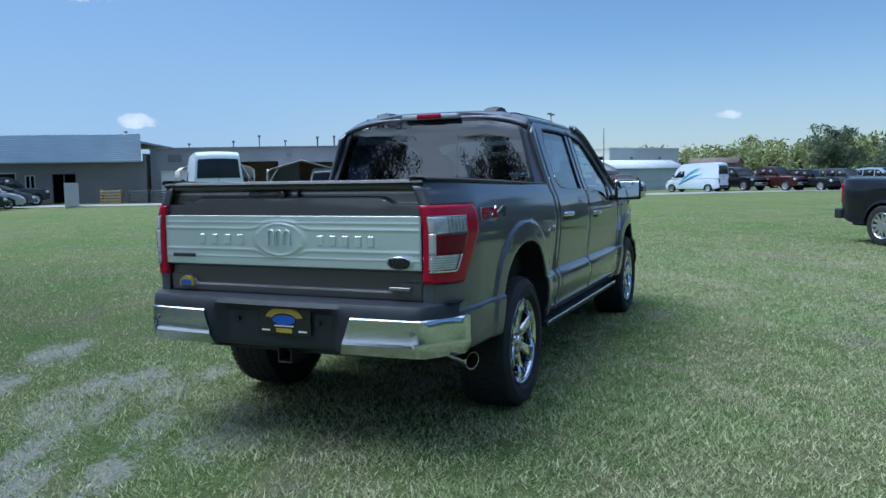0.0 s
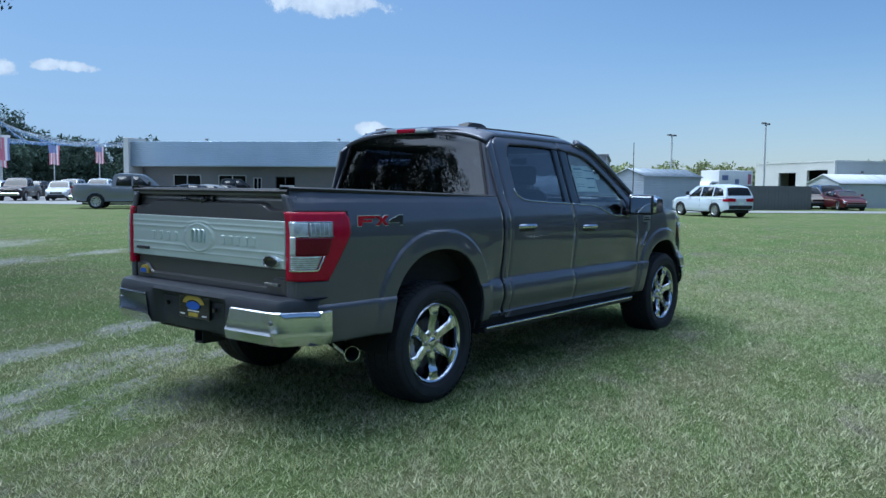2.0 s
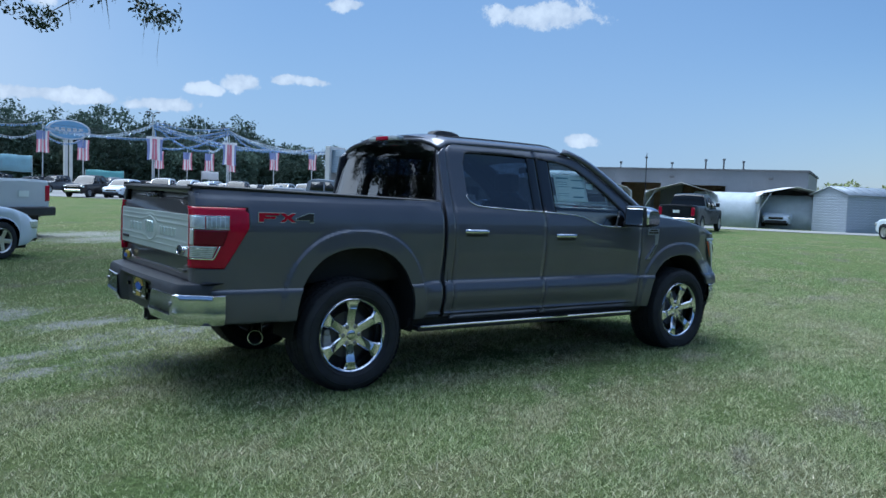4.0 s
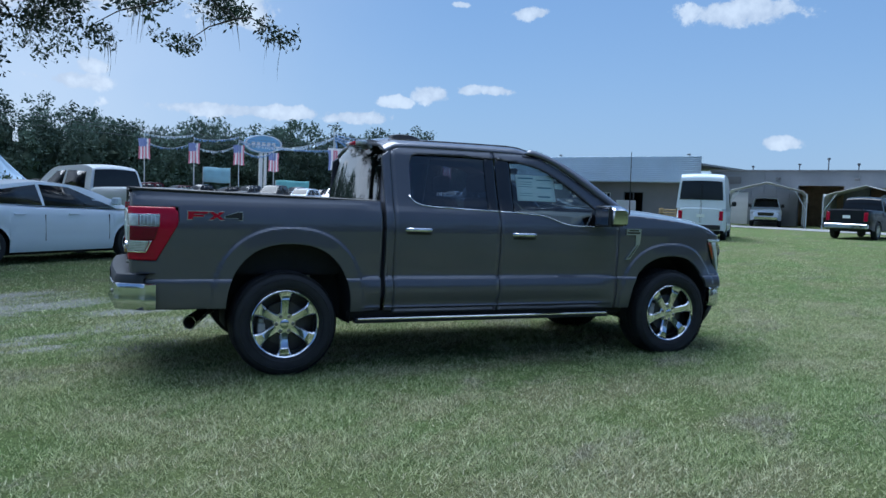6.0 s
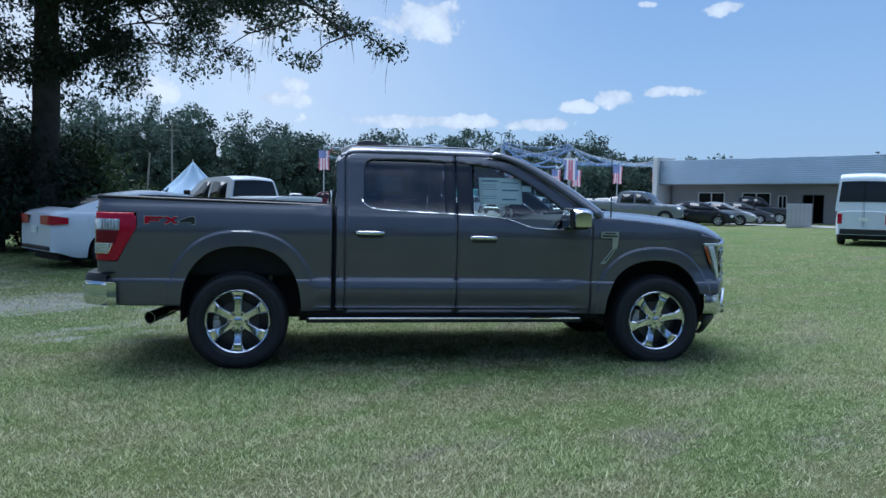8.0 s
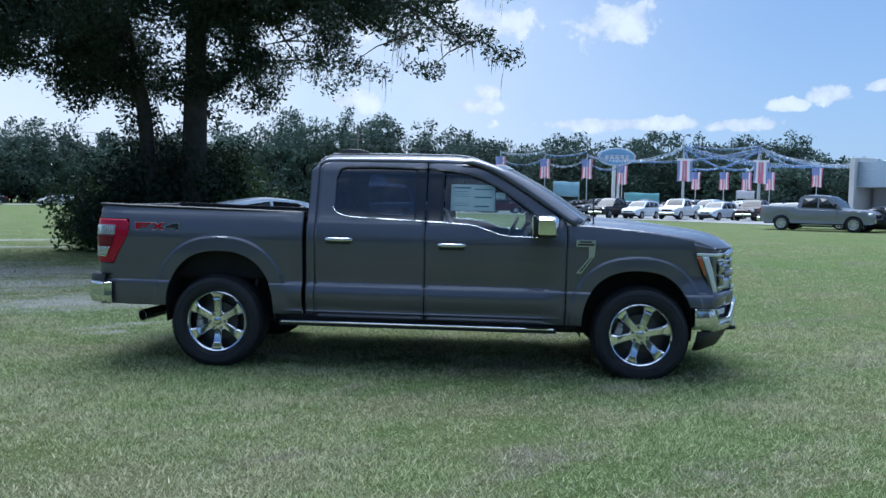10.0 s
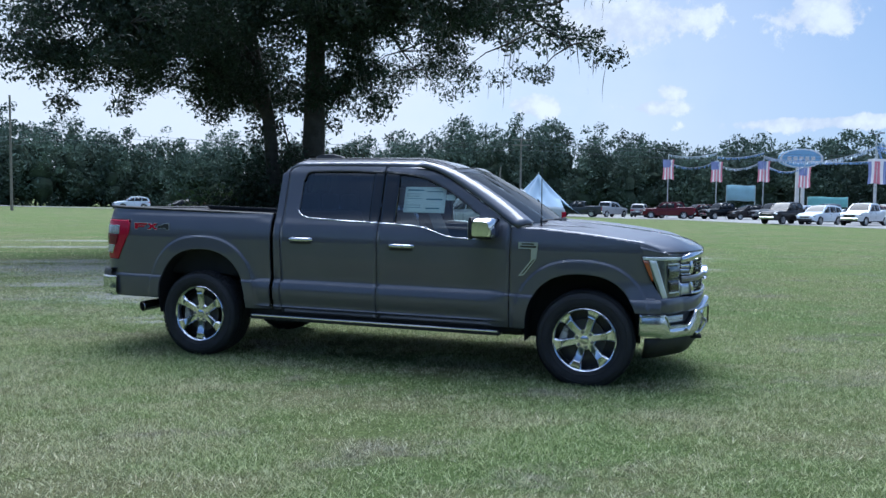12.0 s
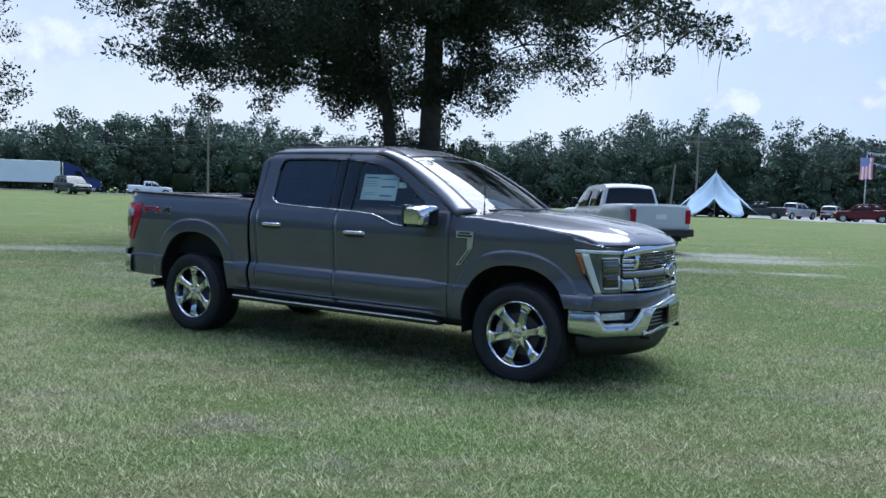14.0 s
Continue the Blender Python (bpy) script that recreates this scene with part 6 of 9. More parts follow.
rng = np.random.default_rng(7)
BLADE = blade_material("grass_blade", 0.62, 0.35, (0.370, 0.415, 0.210), (0.305, 0.388, 0.170), (0.425, 0.435, 0.265), (0.385, 0.368, 0.275))
verts = np.concatenate([grass_blades(rng, 640000, (-7.0, 11.0, -7.0, 3.0)), grass_blades(rng, 300000, (-11, 17, -8, 13), 0.029, 1.0), grass_blades(rng, 260000, (-5.0, 9.5, -7.0, 0.5), 0.024, 0.7), grass_blades(rng, 120000, (-22, 30, -14, 27), 0.030, 1.5)])
grass = new("grass", from_arrays("grass", verts, np.arange(len(verts)).reshape(-1, 3), BLADE, True))
tagged(grass, "short mown blades of green grass", "grass", kind="stuff")
STRAW = blade_material("dry_blade", 0.45, 0.25, (0.50, 0.49, 0.30), (0.46, 0.48, 0.29), (0.62, 0.57, 0.38), (0.56, 0.51, 0.38))
verts = np.concatenate([grass_blades(rng, 85000, (-7.0, 11.0, -7.0, 3.0), 0.028), grass_blades(rng, 30000, (-11, 17, -8, 13), 0.03)])
dry = new("dry_grass", from_arrays("dry_grass", verts, np.arange(len(verts)).reshape(-1, 3), STRAW, True))
tagged(dry, "scattered straw-coloured blades of dry grass", "grass", kind="stuff")

# ---- trees ----
BARK = surface("oak_bark", (0.060, 0.054, 0.050), 0.9, 0, 0.35, 5, 28, 0.03)
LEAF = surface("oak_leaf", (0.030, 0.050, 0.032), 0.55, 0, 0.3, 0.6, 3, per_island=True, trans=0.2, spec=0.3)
LEAF_LIGHT = surface("shrub_leaf", (0.065, 0.105, 0.040), 0.55, 0, 0.3, 0.6, 3, per_island=True, trans=0.3, spec=0.3)
# paler leaf for distant trees, with the haze before them painted in
LEAF_HAZE = surface("pale_leaf", (0.15, 0.19, 0.125), 0.8, 0, 0.45, 0.12, 0.8, per_island=True, trans=0.3, spec=0.1, swing=0.25)
# leaf green shifted to blue: the haze of distance is in the colour
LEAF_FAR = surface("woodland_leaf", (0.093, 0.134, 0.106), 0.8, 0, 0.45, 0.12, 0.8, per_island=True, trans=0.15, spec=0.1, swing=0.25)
# sunlight on the far woods is put into this light yellow-green
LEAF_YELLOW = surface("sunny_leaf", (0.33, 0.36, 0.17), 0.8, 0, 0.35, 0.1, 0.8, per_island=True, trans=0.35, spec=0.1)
MOSS = surface("hanging_moss", (0.16, 0.165, 0.14), 0.9, 0, 0.25, 3, 30, trans=0.3, spec=0.1)


def leaf_quads(rng, centres, size, spread_n):
    """Small pointed leaves, one bent diamond each, round the given centres."""
    n = len(centres)
    c = centres + rng.normal(0, 1, (n, 3)) * spread_n
    d = rng.normal(0, 1, (n, 3))
    d /= np.linalg.norm(d, axis=1, keepdims=True)
    e = np.cross(d, rng.normal(0, 1, (n, 3)))
    e /= np.linalg.norm(e, axis=1, keepdims=True)
    s = size * rng.uniform(0.6, 1.35, (n, 1))
    up = np.cross(d, e) * s * 0.18
    v = np.stack([c - d * s, c - e * s * 0.42 + up, c + d * s, c + e * s * 0.42 + up], 1)
    return v.reshape(-1, 3)


def clump_leaves(rng, spots, per, size, squash=0.7):
    """Leaves thick near the rim of clumps (x, y, z, radius)."""
    out = []
    for x, y, z, r in spots:
        k = int(per * r * r)
        p = rng.normal(0, 1, (k, 3))
        p /= np.linalg.norm(p, axis=1, keepdims=True)
        p *= r * rng.uniform(0.25, 1.0, (k, 1)) ** 0.6 * rng.uniform(0.75, 1.2, (k, 1))
        p[:, 2] *= squash
        out.append(p + np.array((x, y, z)))
    c = np.concatenate(out)
    return leaf_quads(rng, c, size, size * 0.5)


def crown(name, rng, spots, per, size, mat, parent, squash=0.7):
    v = clump_leaves(rng, spots, per, size, squash)
    ob = new(name, from_arrays(name, v, np.arange(len(v)).reshape(-1, 4), mat))
    ob.parent = parent
    return ob


def limb_points(rng, a, b, sag, n=7):
    a, b = np.array(a, float), np.array(b, float)
    pts = []
    for i in range(n):
        t = i / (n - 1)
        p = a + (b - a) * t
        p[2] += sag * math.sin(math.pi * t) ** 0.9 * (1 - 0.25 * t)
        p[:2] += rng.normal(0, 0.16, 2) * math.sin(math.pi * t)
        pts.append(p)
    return pts


def oak(name, label, base, trunk, ends, seed, r0, dense=540, size=0.064, high=0, spread_m=7.4, leaf=None):
    rng = np.random.default_rng(seed)
    tree = thing(name, label, "tree", pose(*base))
    o = np.array(base)
    bm = bmesh.new()
    pts = [Vector(p) for p in trunk]
    radii = [r0 * (1.45, 1.12, 1.0, 0.92, 0.8, 0.6, 0.4)[min(i, 6)] for i in range(len(pts))]
    tube(bm, pts, radii, 16)
    for v in bm.verts:
        k = 1 + 0.07 * math.sin(7 * math.atan2(v.co.y - pts[0].y, v.co.x - pts[0].x) + v.co.z * 1.3)
        v.co.x = pts[0].x + (v.co.x - pts[0].x) * k if v.co.z < 1 else v.co.x + 0.02 * math.sin(v.co.z * 5)
    part("trunk", bm, BARK, tree, "grey-brown furrowed trunk", 60)
    spots = []
    for ex, ey, ez, start, sag, rad in ends:
        a = np.array(trunk[start])
        b = np.array((ex, ey, ez)) - o
        lp = limb_points(rng, a, b, sag)
        bm = bmesh.new()
        tube(bm, lp, [r0 * (0.42 - 0.38 * i / 6) for i in range(7)], 8)
        for i in range(2, 7):
            for s in range(3):
                q = lp[i] + rng.normal(0, 1, 3) * np.array((1.0, 1.0, 0.45)) * rad * 0.9
                q[2] += 0.15 * rad * rng.uniform(-1, 1)
                tube(bm, [lp[i], (lp[i] + q) / 2 + np.array((0, 0, 0.12)), q], [0.03, 0.018, 0.006], 5, caps=False)
                spots.append((*q, rad * rng.uniform(0.45, 0.85)))
                for s2 in range(2):
                    q2 = q + rng.normal(0, 1, 3) * np.array((0.8, 0.8, 0.4)) * rad * 0.6
                    spots.append((*q2, rad * rng.uniform(0.3, 0.55)))
        part("limb", bm, BARK, tree, "", 60)
    crown("crown", rng, spots, dense, size, leaf or LEAF, tree)
    if high:
        tops = []
        for i in range(high):
            p = rng.normal(0, 1, 3)
            p /= np.linalg.norm(p)
            p[2] = abs(p[2])
            tops.append((trunk[3][0] + p[0] * spread_m, trunk[3][1] + p[1] * spread_m, 7.4 + p[2] * 8.5 * rng.uniform(0.6, 1.0), rng.uniform(1.1, 2.0)))
        crown("upper_crown", rng, tops, 110, 0.14, LEAF, tree)
    # grey moss hanging in strands below the outer twigs
    bm = bmesh.new()
    pick = rng.permutation(len(spots))[:80]
    for i in pick:
        x, y, z, r = spots[i]
        if x + o[0] < -4:
            continue
        for s in range(8):
            sx, sy = x + rng.normal(0, r * 0.4), y + rng.normal(0, r * 0.4)
            top = z - r * 0.25
            ln = rng.uniform(0.2, 1.0) * rng.uniform(0.5, 1.1)
            w = rng.uniform(0.006, 0.017)
            a = rng.uniform(0, math.pi)
            rows = []
            for j in range(5):
                t = j / 4
                k = w * (1 - t) ** 0.7 * (1.0 + 0.5 * math.sin(j * 2.4 + i))
                dx = 0.05 * math.sin(t * 3 + i) * ln
                rows.append([(sx + dx - math.cos(a) * k, sy - math.sin(a) * k, top - ln * t), (sx + dx + math.cos(a) * k + 0.002, sy + math.sin(a) * k, top - ln * t)])
            grid(bm, rows)
    tagged(part("hanging_moss", bm, MOSS, tree, "grey moss hanging in strands", 0), kind="stuff")
    return tree


T1 = [(0, 0, -0.1), (0.0, 0, 0.9), (0.03, 0.0, 2.4), (0.05, 0, 4.0), (0.1, 0.05, 6.0), (0.2, 0.1, 8.5), (0.2, 0.2, 11.0)]
oak("oak_tree", "large spreading oak with dark leaves and hanging grey moss", (-5.85, 13.0, 0), T1, [
    (1.5, 13.0, 5.6, 4, 1.5, 0.8), (1.2, 12.0, 6.4, 4, 1.4, 0.9), (-0.4, 14.3, 6.0, 4, 1.2, 0.9), (-1.6, 9.0, 6.4, 4, 1.0, 1.1),
    (-2.6, 12.6, 6.2, 4, 0.9, 1.0), (-4.4, 8.0, 6.2, 4, 0.9, 1.2), (-3.6, 15.5, 5.6, 4, 1.0, 1.2), (-1.0, 13.0, 6.8, 5, 0.8, 1.2),
    (1.1, 12.4, 7.2, 5, 0.9, 1.1), (-2.5, 10.5, 7.2, 5, 0.8, 1.3), (-6.0, 9.0, 7.0, 5, 0.7, 1.3), (-4.0, 13.2, 5.0, 3, 0.4, 0.9)], 11, 0.33, high=16)
T2 = [(0, 0, -0.1), (0.12, 0, 0.9), (0.1, 0.0, 2.2), (-0.08, 0, 3.8), (-0.4, -0.1, 5.4), (-0.8, -0.3, 7.6), (-1.0, -0.4, 9.5)]
oak("oak_tree", "leaning slimmer oak beside a larger oak, dark leaves", (-7.0, 12.7, 0), T2, [
    (-10.9, 7.5, 5.4, 4, 1.3, 0.85), (-12.1, 10.9, 4.7, 4, 1.4, 0.8), (-10.9, 9.0, 5.0, 4, 1.3, 0.9), (-10.0, 8.0, 5.3, 4, 1.1, 1.1),
    (-8.3, 8.4, 5.7, 4, 1.0, 1.2), (-12.0, 13.0, 5.2, 4, 1.0, 1.0), (-9.8, 15.5, 5.3, 4, 0.9, 1.1), (-9.0, 11.0, 5.4, 3, 0.6, 1.1),
    (-11.0, 11.0, 6.6, 5, 0.8, 1.3), (-12.0, 9.2, 6.6, 5, 0.9, 1.1), (-9.2, 9.6, 7.0, 5, 0.6, 1.3), (-8.2, 13.4, 4.9, 3, 0.4, 0.9)], 12, 0.20, high=9, spread_m=6.5)

T3 = [(0, 0, -0.1), (0.0, 0, 0.9), (0.05, 0.0, 2.2), (0.1, 0, 3.6), (0.0, 0.1, 5.0), (-0.2, 0.1, 6.6), (-0.2, 0.2, 8.0)]
oak("oak_tree", "oak with thin hanging branches further along the lawn", (-18.9, 4.3, 0), T3, [
    (-15.4, 4.9, 6.3, 5, 0.9, 0.8), (-15.8, 5.5, 3.6, 3, 0.9, 0.8), (-15.6, 1.6, 7.6, 5, 0.9, 1.1), (-16.0, 0.2, 6.6, 4, 0.9, 1.1), (-16.0, 5.1, 4.9, 4, 0.7, 0.8), (-19.0, 6.4, 6.6, 4, 0.8, 1.1),
    (-20.4, 0.2, 6.6, 4, 0.8, 1.3), (-23.0, 5.2, 6.2, 4, 0.8, 1.3), (-16.4, 2.4, 9.0, 5, 0.6, 1.2), (-18.0, -1.4, 7.6, 5, 0.9, 1.3)], 14, 0.24, dense=380, size=0.062)

T4 = [(0, 0, -0.1), (0.0, 0, 0.8), (0.05, 0.0, 1.6), (0.1, 0, 2.6), (0.0, 0.1, 3.4), (-0.2, 0.1, 4.2), (-0.2, 0.2, 5.0)]
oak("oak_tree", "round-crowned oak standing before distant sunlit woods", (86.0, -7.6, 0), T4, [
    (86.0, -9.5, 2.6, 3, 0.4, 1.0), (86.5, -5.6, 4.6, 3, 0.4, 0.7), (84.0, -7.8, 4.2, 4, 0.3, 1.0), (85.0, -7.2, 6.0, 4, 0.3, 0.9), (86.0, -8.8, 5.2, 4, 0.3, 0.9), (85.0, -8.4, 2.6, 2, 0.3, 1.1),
    (86.0, -6.6, 3.2, 3, 0.3, 0.9)], 15, 0.3, dense=60, size=0.17, leaf=LEAF_HAZE)


def shrub(label, x, y, r, h, seed, mat, per=150, size=0.075):
    rng = np.random.default_rng(seed)
    ob = thing("shrub", label, "shrub", pose(x, y, 0))
    bm = bmesh.new()
    spots = []
    for i in range(9):
        a = rng.uniform(0, 2 * math.pi)
        q = Vector((math.cos(a) * r * rng.uniform(0.3, 0.9), math.sin(a) * r * rng.uniform(0.3, 0.9), h * rng.uniform(0.35, 0.95)))
        tube(bm, [(q.x * 0.1, q.y * 0.1, -0.05), (q.x * 0.5, q.y * 0.5, q.z * 0.6), q], [0.03, 0.02, 0.008], 5)
        for k in range(5):
            spots.append((q.x + rng.normal(0, 0.4), q.y + rng.normal(0, 0.4), max(0.3, q.z * rng.uniform(0.25, 1.0)), rng.uniform(0.35, 0.65)))
    tagged(part("stem", bm, BARK, ob, "", 60), kind="stuff")
    crown("foliage", rng, spots, per, size, mat, ob, 0.85)
    return ob


DARK_SHRUB = "dense dark green shrub round the oak trunks"
shrub(DARK_SHRUB, -5.6, 13.6, 1.6, 2.9, 21, LEAF, 620)
shrub(DARK_SHRUB, -7.5, 13.1, 1.6, 3.0, 22, LEAF, 620)
shrub(DARK_SHRUB, -7.0, 14.8, 1.6, 3.4, 23, LEAF, 480)
shrub("lighter green leafy shrub beside the oak trunks", -8.6, 13.1, 0.45, 2.1, 24, LEAF_LIGHT, 520)
shrub("lighter green leafy shrub beside the oak trunks", -5.0, 14.0, 0.8, 2.9, 25, LEAF_LIGHT, 520)
shrub("tall leafy sapling growing between the oak trunks", -6.2, 13.4, 1.2, 5.4, 27, LEAF, 420)

# far woods: a wall of crowns on a ring of the compass, heights after the skyline
SKYLINE = hermite([-30, -20, -8, 4, 14, 40, 58, 62, 66, 70, 75, 80, 86, 93, 97, 99, 102, 105, 108, 112, 116, 122, 130, 134, 140, 146, 150, 156, 170, 200],
                  [3.6, 3.4, 2.6, 2.0, 1.6, 1.6, 2.4, 2.9, 3.6, 4.6, 4.7, 5.1, 4.9, 5.5, 5.7, 6.4, 6.7, 6.2, 5.8, 5.1, 4.6, 4.7, 4.7, 5.5, 5.8, 5.4, 4.0, 3.4, 3.0, 3.0])


def far_woods(name, label, az0, az1, dist, seed, mat, per=18, size=0.37, step=1.3, rows=3, clumps=22, tall=1.0):
    rng = np.random.default_rng(seed)
    spots = []
    cores = bmesh.new()
    az = az0
    while az < az1:
        for row in range(rows):
            d = dist + row * 8 + rng.uniform(-4, 4)
            a = radians(az + rng.uniform(-0.8, 0.8))
            h = (math.tan(radians(SKYLINE(az))) * d + 1.4) * tall * rng.uniform(0.90, 1.16) * (0.8 + 0.2 * row / (rows - 1))
            if rng.uniform() < 0.15:
                h *= 1.10
            x, y = math.cos(a) * d, math.sin(a) * d
            r = max(2.0, h * rng.uniform(0.22, 0.33))
            z0 = ground_z(x, y)
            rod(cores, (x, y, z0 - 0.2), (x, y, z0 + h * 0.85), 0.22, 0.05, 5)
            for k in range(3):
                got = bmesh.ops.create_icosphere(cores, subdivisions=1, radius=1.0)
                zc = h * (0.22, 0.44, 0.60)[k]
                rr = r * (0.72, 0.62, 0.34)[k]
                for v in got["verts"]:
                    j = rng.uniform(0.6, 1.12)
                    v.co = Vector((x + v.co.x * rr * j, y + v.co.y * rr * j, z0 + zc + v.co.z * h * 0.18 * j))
            for k in range(clumps):
                t = rng.uniform(0.0, 1.0) ** 0.8
                rr = r * (0.45 + 0.75 * math.sin(math.pi * min(1, t * 0.8 + 0.2)))
                b = rng.uniform(0, 2 * math.pi)
                spots.append((x + math.cos(b) * rr * rng.uniform(0.4, 1.0), y + math.sin(b) * rr * rng.uniform(0.4, 1.0), z0 + max(0.5, h * t * 0.93), rng.uniform(1.5, 2.5) * (1.12 - 0.45 * t)))
        az += step
    v = clump_leaves(rng, spots, per, size, 0.8)
    wood = new(name, from_arrays(name, v, np.arange(len(v)).reshape(-1, 4), mat))
    tagged(wood, label, "woods", kind="stuff")
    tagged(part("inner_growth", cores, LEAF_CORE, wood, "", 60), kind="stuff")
    return wood


# dark cores fill the crowns; their shaded inside is put into the colour
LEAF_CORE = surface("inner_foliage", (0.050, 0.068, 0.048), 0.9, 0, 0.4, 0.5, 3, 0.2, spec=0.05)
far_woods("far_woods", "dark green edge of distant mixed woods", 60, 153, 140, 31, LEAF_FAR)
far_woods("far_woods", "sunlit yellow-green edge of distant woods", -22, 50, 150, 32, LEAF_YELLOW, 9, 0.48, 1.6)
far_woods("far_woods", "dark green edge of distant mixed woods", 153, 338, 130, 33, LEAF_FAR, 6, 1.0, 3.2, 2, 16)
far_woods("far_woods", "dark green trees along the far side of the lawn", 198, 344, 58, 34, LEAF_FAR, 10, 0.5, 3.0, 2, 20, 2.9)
far_woods("far_woods", "mid-green trees beyond the parked row", -15, -7.6, 92, 35, LEAF_HAZE, 14, 0.26, 1.0, 2, 22, 0.82)

# ---- the lot: road, gravel, buildings ----
CONCRETE = surface("pale_gravel", (0.29, 0.29, 0.285), 0.9, 0, 0.15, 0.6, 9, 0.01)
ROAD = surface("worn_road", (0.24, 0.24, 0.245), 0.9, 0, 0.15, 0.3, 5)
SHEET = surface("grey_sheet_metal", (0.20, 0.215, 0.24), 0.5, 0.1, 0.08, 0.7, 8)
WALL = surface("taupe_wall", (0.245, 0.24, 0.245), 0.8, 0, 0.08, 0.6, 8)
FASCIA = surface("pale_metal_fascia", (0.50, 0.60, 0.73), 0.4, 0.25, 0.06, 0.5, 8)
PALE = surface("white_wall", (0.66, 0.66, 0.65), 0.7, 0, 0.06, 0.4, 6)
# near-black for walls behind openings: the shade indoors is in the colour
DARK_HOLE = surface("dark_interior", (0.02, 0.02, 0.022), 0.9, 0, 0.2)
GALV = surface("galvanised", (0.55, 0.58, 0.60), 0.45, 0.5, 0.1, 4, 40)
TAN = surface("plywood", (0.45, 0.33, 0.18), 0.8, 0, 0.2, 3, 40)
FENCE = surface("dark_fence", (0.14, 0.145, 0.155), 0.7, 0, 0.15, 1, 12)
POLE = surface("pole_paint", (0.62, 0.63, 0.63), 0.5, 0.2, 0.1, 3, 30)
WOODPOLE = surface("weathered_pole", (0.21, 0.19, 0.165), 0.85, 0, 0.2, 4, 30)
BLUE_TENT = surface("blue_fabric", (0.42, 0.56, 0.72), 0.75, 0, 0.08, 1, 10, trans=0.25)
CAR_GLASS = surface("car_glass", (0.012, 0.014, 0.017), 0.09, 0, 0.1, spec=0.35)
SHADED_GLASS = surface("shaded_window_glass", (0.006, 0.007, 0.008), 0.15, 0, 0.1, spec=0.15)
FLAG_RED = surface("flag_red", (0.60, 0.22, 0.29), 0.8, 0, 0.08, trans=0.3)
FLAG_WHITE = surface("flag_white", (0.75, 0.74, 0.76), 0.8, 0, 0.05, trans=0.3)
FLAG_BLUE = surface("flag_blue", (0.23, 0.27, 0.50), 0.8, 0, 0.08, trans=0.3)
TEAL = surface("teal_paint", (0.20, 0.47, 0.47), 0.6, 0, 0.08)


def ribbon(name, label, pts, half, mat, z=0.02):
    bm = bmesh.new()
    rows = []
    for i, (x, y) in enumerate(pts):
        a, b = pts[max(i - 1, 0)], pts[min(i + 1, len(pts) - 1)]
        d = Vector((b[0] - a[0], b[1] - a[1], 0)).normalized()
        n = Vector((-d.y, d.x, 0))
        rows.append([(x + n.x * half * k, y + n.y * half * k, ground_z(x, y) + z) for k in (-1, -0.33, 0.33, 1)])
    grid(bm, rows, flip=True)
    return tagged(part(name, bm, mat, None, label, 0), kind="structure", category=name)


def sampled(pts, n):
    fx, fy = hermite(range(len(pts)), [p[0] for p in pts]), hermite(range(len(pts)), [p[1] for p in pts])
    return [(fx(t), fy(t)) for t in np.linspace(0, len(pts) - 1, n)]


ribbon("road", "pale worn two-lane road beyond the lawn", sampled([(-125, 8), (-102, 42), (-88, 64), (-66, 90), (-40, 112), (0, 118), (60, 121)], 40), 4.5, ROAD, 0.05)
ribbon("driveway", "pale gravel strip along the edge of the lawn", sampled([(-24, 99), (-6, 92), (6, 80), (14, 66), (24, 53), (31, 42), (36, 33), (40, 22), (52, 9), (62, -2), (68, -20)], 50), 2.2, CONCRETE, 0.03)
bm = bmesh.new()
grid(bm, [[(-4, 84, 0.02), (-20, 108, 0.02)], [(10, 76, 0.02), (10, 112, 0.02)], [(20, 62, 0.02), (55, 112, 0.02)], [(30, 48, 0.02), (60, 90, 0.02)]], flip=True)
tagged(part("lot_surface", bm, CONCRETE, None, "pale gravel sales lot with rows of parked vehicles", 0), kind="structure", category="lot")


def on_wall(a, b):
    """The pose of a wall that runs from a to b on the ground; x along it, y out of its back."""
    d = Vector((b[0] - a[0], b[1] - a[1], 0))
    return pose(a[0], a[1], 0, 0, 0, math.degrees(math.atan2(d.y, d.x))), d.length


def wall_sheet(bm, x0, x1, z0, z1, y=0.0, holes=(), thick=0.25):
    """A wall with openings cut through: boxes between the holes (x0, x1, z0, z1)."""
    xs = sorted({x0, x1, *[v for h in holes for v in h[:2]]})
    for a, b in zip(xs, xs[1:]):
        cuts = sorted([(h[2], h[3]) for h in holes if h[0] <= a + 1e-6 and h[1] >= b - 1e-6])
        z = z0
        for c, d in cuts:
            if c > z + 1e-4:
                box(bm, (a, y, z), (b, y + thick, c))
            z = d
        if z < z1 - 1e-4:
            box(bm, (a, y, z), (b, y + thick, z1))


